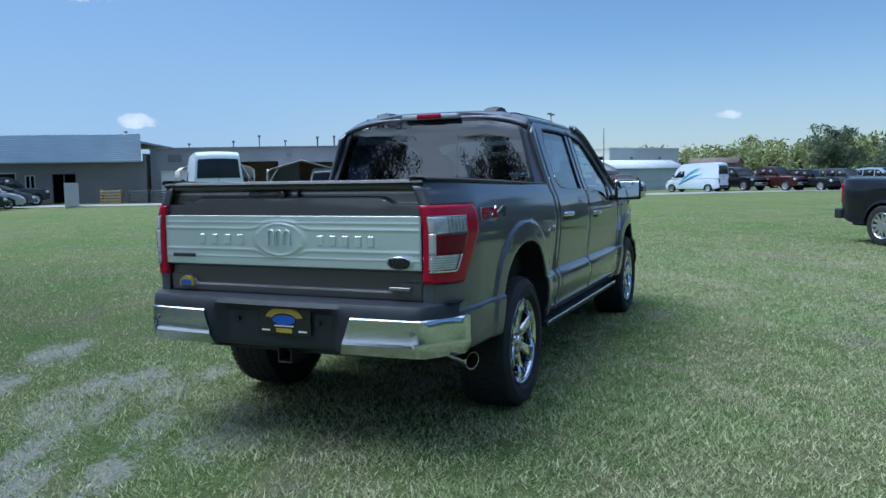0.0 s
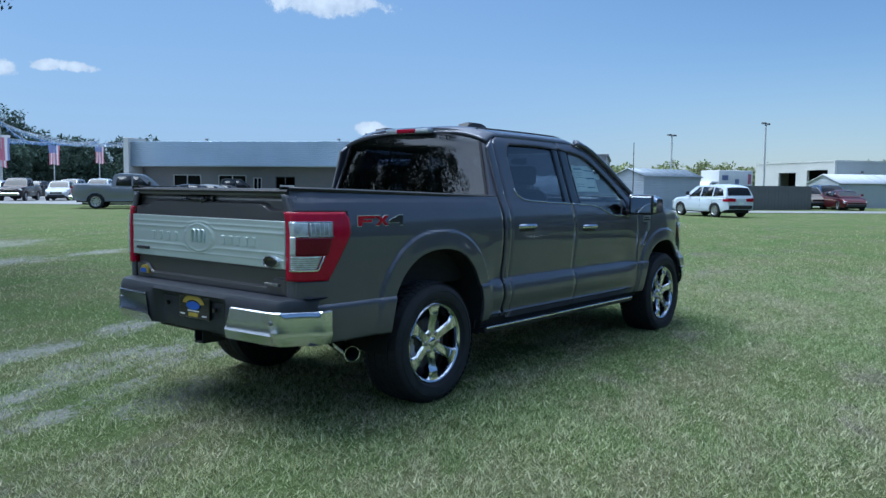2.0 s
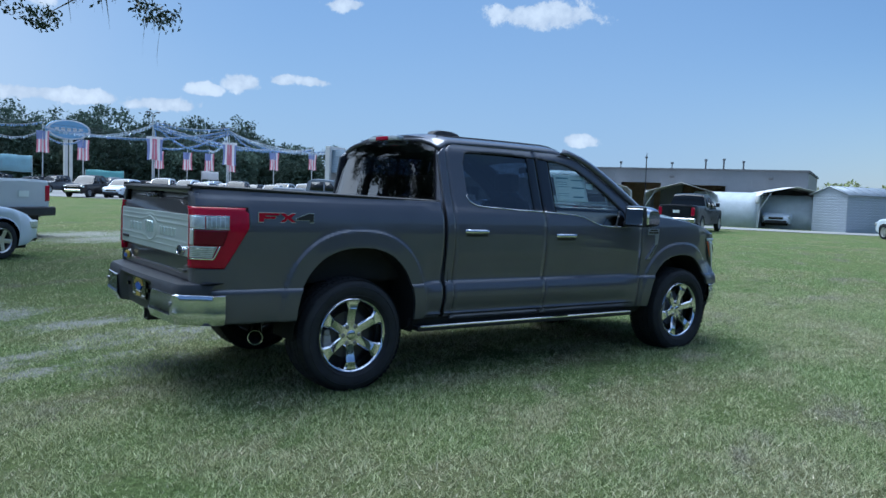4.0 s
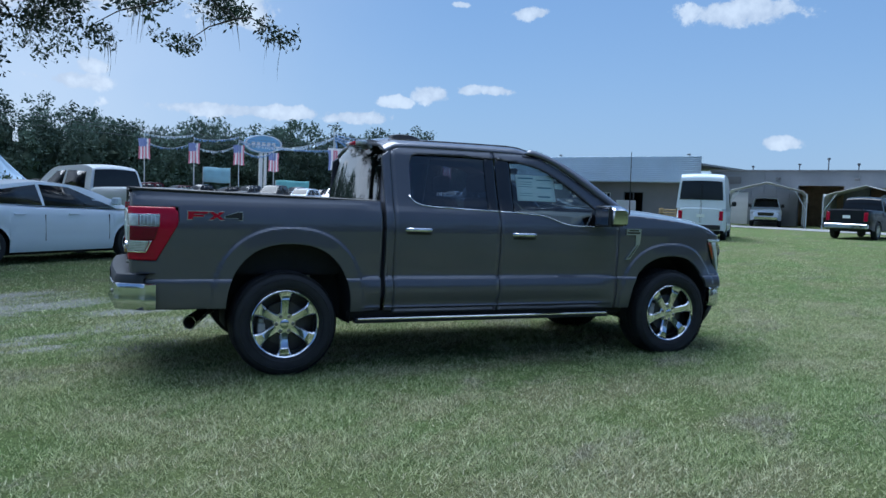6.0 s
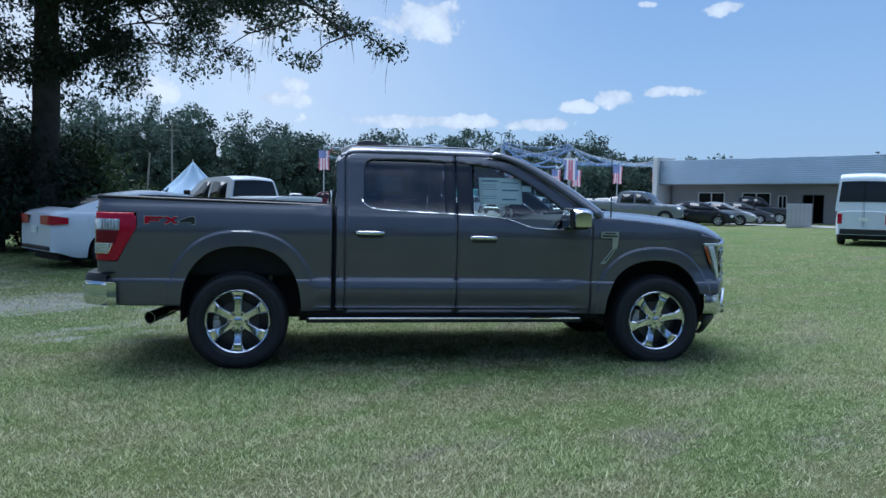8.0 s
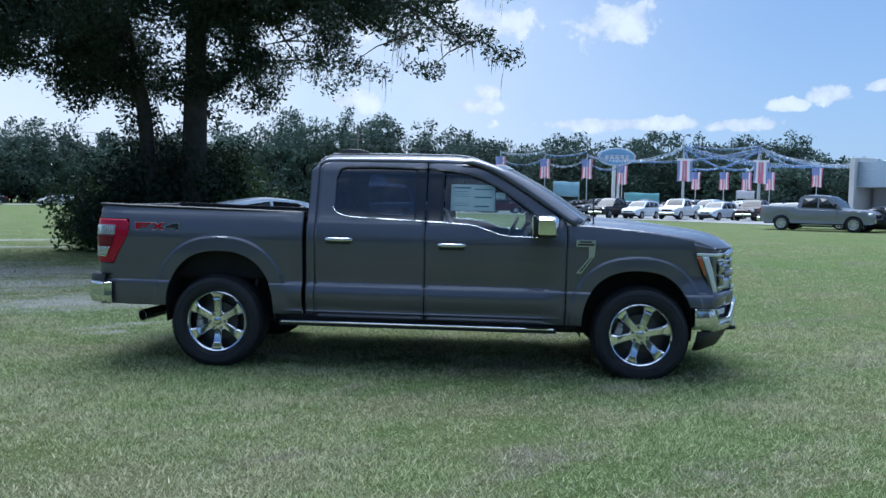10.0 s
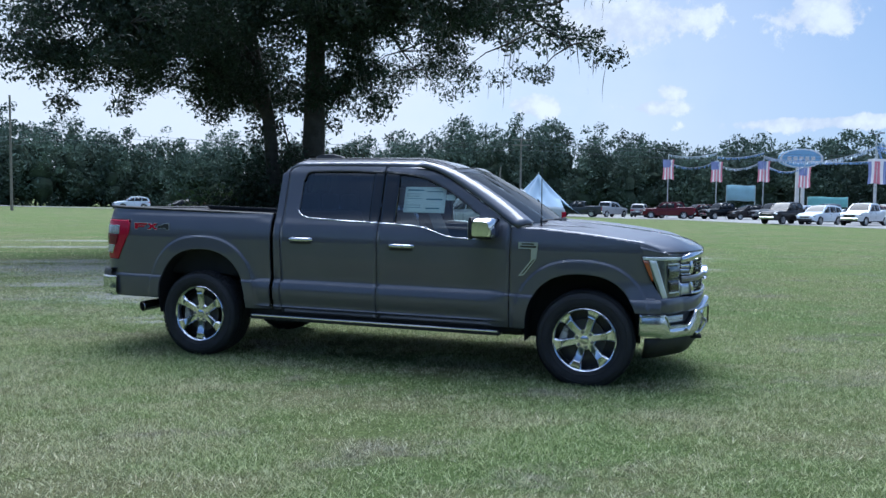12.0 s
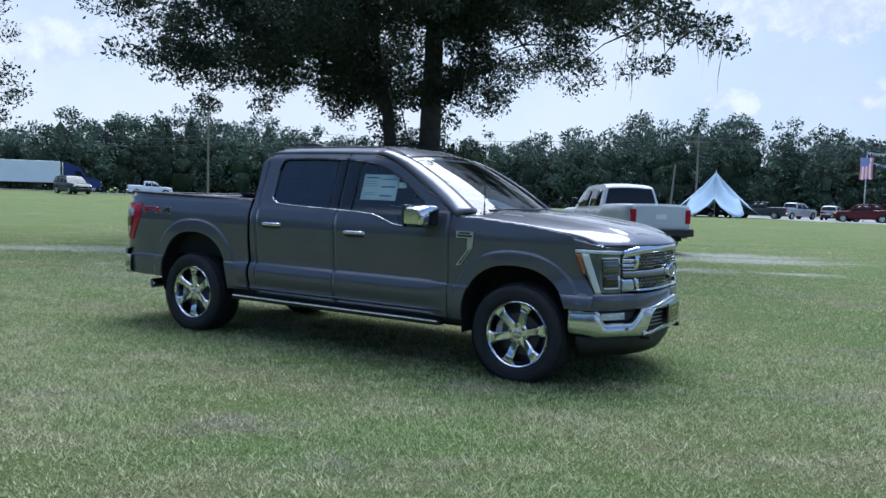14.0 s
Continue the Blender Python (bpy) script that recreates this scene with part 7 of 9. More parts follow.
def dealership():
    # the silver-fronted building; its front runs from the left end to the right end
    m, ln = on_wall((29.9, 55.9), (39.3, 40.1))
    ob = thing("showroom_building", "low taupe building with a pale ribbed metal fascia", "building", m)
    wins = [(3.0, 5.4, 0.55, 2.3), (6.9, 9.3, 0.55, 2.3), (9.9, 10.6, 0.95, 2.1), (11.75, 13.45, 0.0, 2.2)]
    bm = bmesh.new()
    wall_sheet(bm, 0.3, ln, 0, 3.0, 1.3, wins)
    box(bm, (0.3, 11.0, 0), (ln, 11.25, 3.0))
    box(bm, (0.3, 1.3, 0), (0.55, 11.0, 3.0))
    box(bm, (ln - 0.25, 1.56, 0), (ln, 11.0, 3.6))
    part("wall", bm, WALL, ob)
    bm = bmesh.new()
    box(bm, (0.56, 5.0, 0.02), (ln - 0.26, 5.1, 2.95))
    part("inner_wall", bm, DARK_HOLE, ob)
    bm = bmesh.new()
    box(bm, (0.0, 0.05, 2.92), (ln, 11.2, 3.02))
    box(bm, (0.0, 0.3, 4.3), (ln, 11.2, 4.45))
    part("roof", bm, SHEET, ob)
    bm = bmesh.new()
    rows = []
    n = 13
    z0, z1 = 2.95, 4.95
    for i in range(n):
        za, zb = z0 + (z1 - z0) * i / n, z0 + (z1 - z0) * (i + 1) / n
        for z, o in ((za, 0.0), (za + (zb - za) * 0.7, 0.0), (za + (zb - za) * 0.78, 0.05), (zb - (zb - za) * 0.06, 0.05)):
            rows.append([(x, -0.05 - o + 0.12 * (z - z0) / (z1 - z0), z) for x in spread(0.0, ln, 3.0)])
    grid(bm, rows, flip=True)
    solidify(part("fascia", bm, FASCIA, ob, "pale horizontally ribbed metal fascia", 30), 0.08)
    bm = bmesh.new()
    box(bm, (-0.45, -0.35, 0), (0.0, 2.4, 5.25), 0.02)
    part("end_fin", bm, PALE, ob, "white upright end wall")
    for i, (a, b, c, d) in enumerate(wins):
        bm = bmesh.new()
        for q in ((a, c, a + 0.06, d), (b - 0.06, c, b, d), (a, c, b, c + 0.06), (a, d - 0.06, b, d), ((a + b) / 2 - 0.03, c, (a + b) / 2 + 0.03, d)):
            box(bm, (q[0], 1.28, q[1]), (q[2], 1.36, q[3]))
        w = part("window" if i < 3 else "doorway", bm, PALE if i < 3 else FENCE, ob, "dark window with a pale frame" if i < 3 else "open dark doorway")
        if i < 3:
            bm = bmesh.new()
            box(bm, (a, 1.40, c), (b, 1.41, d))
            part("pane", bm, SHADED_GLASS, w)
    for x in (6.5, 17.4):
        bm = bmesh.new()
        rod(bm, (x, 0.2, 4.9), (x, 0.2, 5.08), 0.03)
        box(bm, (x - 0.12, 0.02, 5.06), (x + 0.12, 0.2, 5.16), 0.02)
        part("flood_lamp", bm, FENCE, ob)
    return ob


dealership()


def service_wing():
    m, ln = on_wall((39.5, 40.0), (48.0, 22.6))
    ob = thing("service_building", "long low grey sheet metal building with a flat roof", "building", m)
    doors = [(0.7, 2.9, 0, 2.35), (6.4, 9.4, 0, 2.9), (11.0, 14.0, 0, 2.8)]
    bm = bmesh.new()
    wall_sheet(bm, 0.0, ln, 0, 3.85, 1.4, doors)
    ribs = []
    for i in range(int(ln / 0.9)):
        x = 0.4 + i * 0.9
        if not any(a - 0.1 < x < b + 0.1 for a, b, *_ in doors):
            ribs.append(x)
    box(bm, (ln - 0.25, 1.65, 0), (ln, 14, 3.85))
    box(bm, (0, 13.8, 0), (ln - 0.25, 14, 3.85))
    wall_ob = part("wall", bm, SHEET, ob)
    for x in ribs:
        bm = bmesh.new()
        box(bm, (x - 0.02, 1.375, 0.0), (x + 0.02, 1.397, 3.8))
        part("rib", bm, SHEET, wall_ob)
    bm = bmesh.new()
    box(bm, (-0.05, 1.3, 3.85), (ln + 0.1, 14.1, 4.0))
    part("roof", bm, FENCE, ob)
    bm = bmesh.new()
    box(bm, (0.7, 1.48, 0.0), (2.9, 1.56, 2.35))
    for i in range(4):
        box(bm, (0.7, 1.465, 0.55 + i * 0.5), (2.9, 1.481, 0.58 + i * 0.5))
    part("roller_door", bm, PALE, ob, "closed white garage door")
    bm = bmesh.new()
    box(bm, (0.1, 5.5, 0.02), (ln - 0.3, 5.6, 3.8))
    part("inner_wall", bm, TAN, ob, "dim tan wall inside")
    bm = bmesh.new()
    box(bm, (1.3, 1.36, 2.95), (2.3, 1.44, 3.5), 0.01)
    for i in range(5):
        box(bm, (1.35, 1.34, 3.0 + i * 0.1), (2.25, 1.37, 3.04 + i * 0.1))
    part("wall_vent", bm, FENCE, ob)
    for i, (x, h) in enumerate(((2.2, 0.35), (5.6, 0.5), (7.6, 0.9), (9.6, 0.5), (12.1, 0.75), (13.4, 0.8), (14.8, 0.65))):
        bm = bmesh.new()
        rod(bm, (x, 4.0, 3.98), (x, 4.0, 3.98 + h), 0.06 if i > 3 else 0.04, seg=8)
        rod(bm, (x, 4.0, 3.95 + h), (x, 4.0, 4.08 + h), 0.11, seg=8)
        part("roof_pipe", bm, FENCE, ob)
    for x in (5.0, 10.2, 17.0):
        bm = bmesh.new()
        box(bm, (x - 0.15, 1.2, 3.3), (x + 0.15, 1.42, 3.45), 0.03)
        part("wall_lamp", bm, FENCE, ob)
    return ob


service_wing()


def carport(a, b, depth, eave, ridge, label, closed_side=False):
    m, ln = on_wall(a, b)
    ob = thing("carport", label, "carport", m, "metal carports")
    bm = bmesh.new()
    rows = []
    for y in spread(0, depth, 0.6):
        rows.append([(-0.05, y, eave * 0.72), (0.03, y, eave * 0.93), (0.28, y, eave + 0.06), (ln / 2, y, ridge), (ln - 0.28, y, eave + 0.06), (ln - 0.03, y, eave * 0.93), (ln + 0.05, y, eave * 0.72)])
    grid(bm, rows)
    solidify(part("roof", bm, PALE, ob, "white curved metal roof", 20), 0.03)
    for y in (0.05, depth / 2, depth - 0.05):
        for x in (0.0, ln):
            bm = bmesh.new()
            box(bm, (x - 0.04, y - 0.04, 0), (x + 0.04, y + 0.04, eave * 0.95))
            part("post", bm, GALV, ob)
    for x, k in ((0.0, 1), (ln, -1)):
        bm = bmesh.new()
        rod(bm, (x, 0.05, eave * 0.5), (x + k * 0.75, 0.05, eave + 0.10), 0.03, seg=6)
        part("brace", bm, GALV, ob)
    if closed_side:
        bm = bmesh.new()
        for i in range(9):
            box(bm, (-0.03, 0.0, 0.75 + i * 0.17), (0.0, depth, 0.915 + i * 0.17))
        part("side_sheet", bm, PALE, ob)
    return ob


carport((36.4, 34.0), (39.8, 30.6), 5.5, 2.35, 2.95, "open white metal carport with slim posts")
carport((41.0, 30.4), (43.6, 26.4), 5.5, 2.2, 2.85, "white metal carport with a sheeted side", True)
carport((44.0, 23.5), (47.2, 20.2), 5.0, 2.25, 2.75, "white metal carport sheltering parked vehicles")

# white covered stores beside the carports
for i, (x, y, w, h) in enumerate(((45.6, 26.6, 2.3, 2.3), (47.6, 23.6, 2.0, 2.2))):
    bm = bmesh.new()
    rows = []
    for yy in np.linspace(-w, w, 7):
        rows.append([(xx, yy, h * (1 - abs(xx / w) ** 3.0) ** 0.45 if abs(xx) < w else 0.0) for xx in np.linspace(-w, w, 13)])
    grid(bm, rows)
    ob = thing("covered_store", "rounded shelter under a white translucent cover", "shelter", pose(x, y, 0, 0, 0, 20))
    solidify(part("cover", bm, surface("white_cover", (0.46, 0.52, 0.57), 0.6, 0, 0.1, 2, 12, 0.02), ob, "", 60), 0.04)
    bm = bmesh.new()
    for s in (-1, 1):
        tube(bm, [(xx, s * w, h * (1 - abs(xx / w) ** 3.0) ** 0.45 if abs(xx) < w else 0.0) for xx in np.linspace(-w, w, 13)], 0.05, 6)
    part("hoop", bm, GALV, ob)


def shed(a, b, depth, eave, ridge, label, mat, roofmat):
    m, ln = on_wall(a, b)
    ob = thing("shed", label, "shed", m)
    bm = bmesh.new()
    box(bm, (0, 0.02, 0), (ln, 0.08, eave))
    box(bm, (0.02, 0.08, 0), (0.08, depth, eave))
    box(bm, (ln - 0.08, 0.08, 0), (ln - 0.02, depth, eave))
    slab(bm, [(0.02, eave), (depth, eave), (depth / 2, ridge)], 0.08, "yz", 0.0)
    slab(bm, [(0.02, eave), (depth, eave), (depth / 2, ridge)], -0.08, "yz", ln)
    box(bm, (0.08, depth - 0.06, 0), (ln - 0.08, depth, eave))
    wall_ob = part("wall", bm, mat, ob, "horizontal metal siding")
    n = int(eave / 0.16)
    front = end = None
    for i in range(n):
        z = eave * i / n
        if front is None:
            bm = bmesh.new()
            box(bm, (0, -0.02, 0), (ln, 0.018, eave / n - 0.035), 0.008)
            front = part("siding_board", bm, mat, wall_ob)
            bm = bmesh.new()
            box(bm, (-0.02, 0.02, 0), (0.018, depth, eave / n - 0.035), 0.008)
            end = part("siding_board", bm, mat, wall_ob)
        else:
            for src, dx in ((front, 0), (end, 0)):
                c = src.copy()
                scene.collection.objects.link(c)
                c.matrix_basis = Matrix.Translation((dx, 0, z))
    bm = bmesh.new()
    rows = [[(x, -0.18, eave - 0.03), (x, depth / 2, ridge + 0.06), (x, depth + 0.18, eave - 0.03)] for x in (-0.15, ln + 0.15)]
    grid(bm, rows)
    roof_ob = solidify(part("roof", bm, roofmat, ob, "", 20), 0.06)
    for x in spread(0.0, ln, 1.0):
        bm = bmesh.new()
        tube(bm, [(x, -0.18, eave), (x, depth / 2, ridge + 0.09), (x, depth + 0.18, eave)], 0.015, 5)
        part("rib", bm, roofmat, roof_ob)
    return ob


shed((45.3, 18.4), (51.3, 16.9), 2.6, 2.35, 2.80, "grey metal shed with a shallow gable roof", surface("grey_siding", (0.42, 0.475, 0.55), 0.55, 0.1, 0.06, 1, 12), surface("blue_grey_roof", (0.27, 0.31, 0.36), 0.5, 0.3, 0.06, 1, 12))
shed((84.0, 6.7), (83.4, 1.8), 4.0, 2.6, 3.1, "low brown metal building beyond the parked van", surface("brown_siding", (0.16, 0.12, 0.11), 0.7, 0, 0.1, 1, 12), surface("brown_roof", (0.15, 0.11, 0.105), 0.8, 0, 0.1, 1, 12))
shed((68.0, 11.4), (74.6, 6.0), 4.0, 2.1, 2.8, "small grey gabled shed before a white building", surface("grey_siding", (0.50, 0.54, 0.58), 0.6, 0, 0.06, 1, 12), surface("pale_roof", (0.55, 0.58, 0.62), 0.7, 0.0, 0.06, 1, 12))


def repair_shop():
    # white workshop with two open bays on its long side
    m, ln = on_wall((83.0, 23.0), (76.0, 13.6))
    ob = thing("workshop_building", "white flat-roofed workshop with two open dark bays", "building", m)
    bays = [(3.8, 6.4, 0, 3.2), (8.0, 10.8, 0, 3.4)]
    bm = bmesh.new()
    wall_sheet(bm, 0, ln, 0, 4.15, 0, bays)
    part("wall", bm, PALE, ob)
    bm = bmesh.new()
    box(bm, (0.1, 4.0, 0.02), (ln - 0.1, 4.1, 4.0))
    part("inner_wall", bm, DARK_HOLE, ob)
    bm = bmesh.new()
    box(bm, (ln - 0.25, 0.26, 0), (ln, 9.9, 4.15))
    box(bm, (0, 0.26, 0), (0.25, 9.9, 4.15))
    part("end_wall", bm, surface("grey_white_wall", (0.52, 0.54, 0.56), 0.7, 0, 0.05, 0.4, 6), ob)
    bm = bmesh.new()
    box(bm, (-0.05, -0.05, 4.15), (ln + 0.05, 9.95, 4.28))
    part("roof", bm, PALE, ob)
    for y in (3.0, 7.0):
        bm = bmesh.new()
        box(bm, (ln, y - 0.12, 3.1), (ln + 0.15, y + 0.12, 3.3), 0.03)
        part("wall_lamp", bm, FENCE, ob)
    return ob


repair_shop()


def board_fence(a, b, h, label, mat=FENCE):
    m, ln = on_wall(a, b)
    ob = thing("fence", label, "fence", m)
    n = int(ln / 0.28)
    board = None
    for i in range(n):
        if board is None:
            bm = bmesh.new()
            box(bm, (0, 0, 0), (ln / n - 0.012, 0.04, h), 0.004)
            board = part("board", bm, mat, ob)
        else:
            c = board.copy()
            scene.collection.objects.link(c)
            c.matrix_basis = Matrix.Translation((ln / n * i, 0.004 * (i % 3), 0))
    return ob


board_fence((51.3, 16.4), (58.5, 11.2), 1.75, "solid dark grey board fence beside a shed")
board_fence((29.3, 36.4), (33.2, 39.6), 1.5, "pale upright fence panel by the showroom", GALV)
# crates and pallets by the showroom wall
for i, (x, y, h, mat, label) in enumerate(((38.4, 41.9, 1.0, TAN, "stacked tan wooden crate by the wall"), (39.3, 40.3, 0.95, FENCE, "dark wire stock rack by the wall"), (40.1, 38.9, 0.95, FENCE, "dark wire stock rack by the wall"))):
    ob = thing("crate" if i == 0 else "stock_rack", label, "crate" if i == 0 else "rack", pose(x - 1.0, y - 0.8, 0, 0, 0, -60))
    for k in range(5):
        bm = bmesh.new()
        box(bm, (-0.7, -0.4, h * k / 5), (0.7, 0.4, h * k / 5 + h / 8), 0.01)
        part("slat", bm, mat, ob)
    for sx in (-0.66, 0.66):
        bm = bmesh.new()
        box(bm, (sx - 0.04, -0.36, 0), (sx + 0.04, 0.36, h))
        part("upright", bm, mat, ob)


# blue dumpster and yellow crate by the workshop
def dumpster(x, y, rz):
    ob = thing("dumpster", "dark blue steel dumpster", "dumpster", pose(x, y, 0, 0, 0, rz))
    bm = bmesh.new()
    grid(bm, [[(-1.5, -0.75, 0.1), (1.5, -0.75, 0.1), (1.5, 0.75, 0.1), (-1.5, 0.75, 0.1)], [(-1.6, -0.85, 1.35), (1.6, -0.85, 1.35), (1.6, 0.85, 1.35), (-1.6, 0.85, 1.35)]], close=True)
    part("bin", bm, surface("dumpster_blue", (0.03, 0.07, 0.22), 0.5, 0, 0.2, 2, 20), ob)
    bm = bmesh.new()
    box(bm, (-1.62, -0.87, 1.35), (1.62, 0.87, 1.43), 0.02)
    part("lid", bm, FENCE, ob)
    for sx in (-0.8, 0.8):
        bm = bmesh.new()
        box(bm, (sx - 0.06, -0.92, 0.3), (sx + 0.06, -0.80, 1.2))
        part("rib", bm, FENCE, ob)


dumpster(60.5, 13.6, -50)
dumpster(48.5, 21.2, 10)


# ---- poles, flags, bunting, sign, tent ----
def light_pole(x, y, h, heads=2, label="tall slim lamp pole with two heads"):
    ob = thing("lamp_pole", label, "lamp pole", pose(x, y, ground_z(x, y)), "lamp poles")
    bm = bmesh.new()
    rod(bm, (0, 0, 0), (0, 0, h), 0.11, 0.07, 8)
    part("pole", bm, POLE, ob)
    for s in (-1, 1)[:heads]:
        bm = bmesh.new()
        rod(bm, (0, 0, h - 0.05), (s * 0.35, 0, h + 0.15), 0.04, seg=6)
        box(bm, (s * 0.3, -0.16, h + 0.10), (s * 0.75, 0.16, h + 0.24), 0.03)
        part("lamp_head", bm, FENCE, ob)
    return ob


light_pole(65.5, 16.8, 6.9)
light_pole(65.3, 25.0, 6.2)
for x, y, h in ((23.8, 88.5, 9.5), (32.0, 86.5, 8.2)):
    light_pole(x, y, h)


def flag_pole(x, y, h, seed, big=False):
    rng = np.random.default_rng(seed)
    ob = thing("flag_pole", "slim pole with a hanging striped flag" if not big else "pole banner in blue, red and white", "flag pole", pose(x, y, ground_z(x, y), 0, 0, rng.uniform(-8, 8)), "flag poles")
    bm = bmesh.new()
    rod(bm, (0, 0, 0), (0, 0, h), 0.075, 0.045, 8)
    part("pole", bm, POLE, ob)
    w, ht = (1.35, 2.4) if not big else (1.9, 2.7)
    top = h - 0.75
    nx = 7 if not big else 6
    bm = bmesh.new()
    rows = []
    for i in range(11):
        t = i / 10
        rows.append([((-w / 2 + w * j / nx) * (1 - 0.10 * math.sin(t * 3)), -0.10 + 0.10 * math.sin(j * 1.4 + t * 2.5 + seed), top - ht * t - 0.06 * math.sin(j * 1.1 + seed) * t) for j in range(nx + 1)])
    grid(bm, rows)
    bm.faces.ensure_lookup_table()
    for k, f in enumerate(bm.faces):
        i, j = divmod(k, nx)
        if big:
            f.material_index = (0, 2, 1, 1, 2, 0)[j] if i > 0 else 2
        else:
            f.material_index = 2 if i < 4 and j < 5 else (1 if j % 2 == 0 else 0)
    part("flag" if not big else "banner", bm, [FLAG_WHITE, FLAG_RED, FLAG_BLUE] if not big else [FLAG_BLUE, FLAG_RED, FLAG_WHITE], ob, "", 0)
    return ob


FLAGS = [(2.0, 93.0, 7.9), (7.6, 92.6, 7.6), (12.8, 92.0, 7.6), (17.6, 95.0, 7.0), (29.0, 104.0, 6.6), (32.6, 103.2, 6.6), (35.4, 102.4, 6.6), (38.2, 101.6, 6.6), (42.2, 96.0, 7.0), (46.0, 92.0, 7.2), (49.6, 90.0, 7.2)]
for i, (x, y, h) in enumerate(FLAGS):
    flag_pole(x, y, h, i)
for i, (x, y, h) in enumerate(((23.9, 88.2, 7.6), (32.1, 86.2, 7.4))):
    flag_pole(x, y, h, 40 + i, True)

TINSEL_PALE = surface("pale_tinsel", (0.52, 0.62, 0.72), 0.4, 0.2, 0.2, 0.6, 2, per_island=True, trans=0.2)
TINSEL = surface("tinsel", (0.22, 0.36, 0.60), 0.4, 0.2, 0.2, 0.6, 2, per_island=True, trans=0.2)


def garland(a, b, sag, seed):
    rng = np.random.default_rng(seed)
    ob = thing("bunting", "sagging line of blue and white streamers", "bunting", None, "bunting lines")
    a, b = Vector(a), Vector(b)
    n = max(10, int((b - a).length / 0.22))
    bm = bmesh.new()
    tube(bm, [a.lerp(b, i / 16) - Vector((0, 0, sag * 4 * (i / 16) * (1 - i / 16))) for i in range(17)], 0.03, 4)
    part("cord", bm, FLAG_WHITE, ob)
    bm = bmesh.new()
    for i in range(n):
        t = (i + 0.5) / n
        p = a.lerp(b, t) - Vector((0, 0, sag * 4 * t * (1 - t)))
        for k in range(2):
            d = Vector((rng.normal(0, 0.10), rng.normal(0, 0.10), -rng.uniform(0.14, 0.30)))
            w = Vector((0.055, rng.normal(0, 0.03), 0))
            vs = [bm.verts.new(p - w), bm.verts.new(p + w), bm.verts.new(p + d + w * 0.6), bm.verts.new(p + d - w * 0.6)]
            bm.faces.new(vs)
    me_ob = part("streamer_line", bm, TINSEL if seed % 3 else TINSEL_PALE, ob, "", 0)
    tagged(me_ob, kind="stuff")
    return ob


HUB = [(23.9, 88.2, 8.6), (32.1, 86.2, 8.4)]
k = 0
for (x0, y0, h0), (x1, y1, h1) in zip(FLAGS[:3], FLAGS[1:4]):
    for dz, sg in ((0.0, 0.35), (-0.9, 0.8)):
        garland((x0, y0, h0 - 0.1 + dz), (x1, y1, h1 + 0.3 + dz), sg, k)
        k += 1
for hub in HUB:
    for (x, y, h), sg in (((17.6, 95, 7.2), 0.8), ((29.0, 104, 6.5), 0.9), ((35.4, 102.4, 6.5), 1.0), ((12.8, 92, 7.4), 1.1), ((42.2, 96.0, 6.9), 1.1), ((49.6, 90, 7.1), 1.4), ((46.0, 92.0, 7.0), 1.2)):
        garland((hub[0], hub[1], hub[2] - 0.3), (x, y, h - 0.1), sg, k)
        k += 1
garland(HUB[0], HUB[1], 0.5, k)
garland((32.1, 86.2, 7.8), (45.0, 77.0, 6.0), 0.9, k + 1)
garland((23.9, 88.2, 7.9), (32.1, 86.2, 7.7), 0.7, k + 2)


def dealer_sign(x, y):
    ob = thing("sign", "tall white pole sign with a plain blue oval head", "sign", pose(x, y, 0, 0, 0, 12))
    bm = bmesh.new()
    box(bm, (-0.55, -0.25, 0), (-0.1, 0.25, 8.4), 0.03)
    box(bm, (0.25, -0.25, 0), (0.55, 0.25, 8.4), 0.03)
    part("post", bm, PALE, ob)
    bm = bmesh.new()
    lathe(bm, [(0.0, -0.36), (0.93, -0.34), (1.0, -0.25), (1.0, 0.25), (0.93, 0.34), (0.0, 0.36)], 40)
    for v in bm.verts:
        v.co = Vector((v.co.x * 3.0, v.co.y, 8.35 + v.co.z * 1.35))
    bmesh.ops.recalc_face_normals(bm, faces=bm.faces[:])
    head = part("oval_head", bm, surface("sign_blue", (0.22, 0.40, 0.62), 0.4, 0, 0.1, 0.6, 4), ob, "plain blue oval")
    bm = bmesh.new()
    lathe(bm, [(0.88, -0.37), (0.93, -0.38), (0.98, -0.35)], 40)
    for v in bm.verts:
        v.co = Vector((v.co.x * 3.0, v.co.y, 8.35 + v.co.z * 1.35))
    part("rim", bm, FLAG_WHITE, head)
    for i in range(5):
        bm = bmesh.new()
        box(bm, (-1.9 + i * 0.8, -0.40, 8.1), (-1.35 + i * 0.8, -0.36, 8.6), 0.02)
        part("plain_bar", bm, FLAG_WHITE, head)
    return ob


dealer_sign(19.3, 113.0)


def banner_sheet(x, y, rz, w, h, z, mat, label):
    ob = thing("banner", label, "banner", pose(x, y, 0, 0, 0, rz))
    for s in (-1, 1):
        bm = bmesh.new()
        rod(bm, (s * w / 2, 0.05, 0), (s * w / 2, 0.05, z + h), 0.05, seg=6)
        part("post", bm, POLE, ob)
    bm = bmesh.new()
    grid(bm, [[(-w / 2 + w * j / 8, -0.03 + 0.05 * math.sin(j * 1.3 + i), z + h * i / 3 + 0.05 * math.sin(j * 0.8)) for j in range(9)] for i in range(4)])
    solidify(part("sheet", bm, mat, ob, "", 0), 0.01)


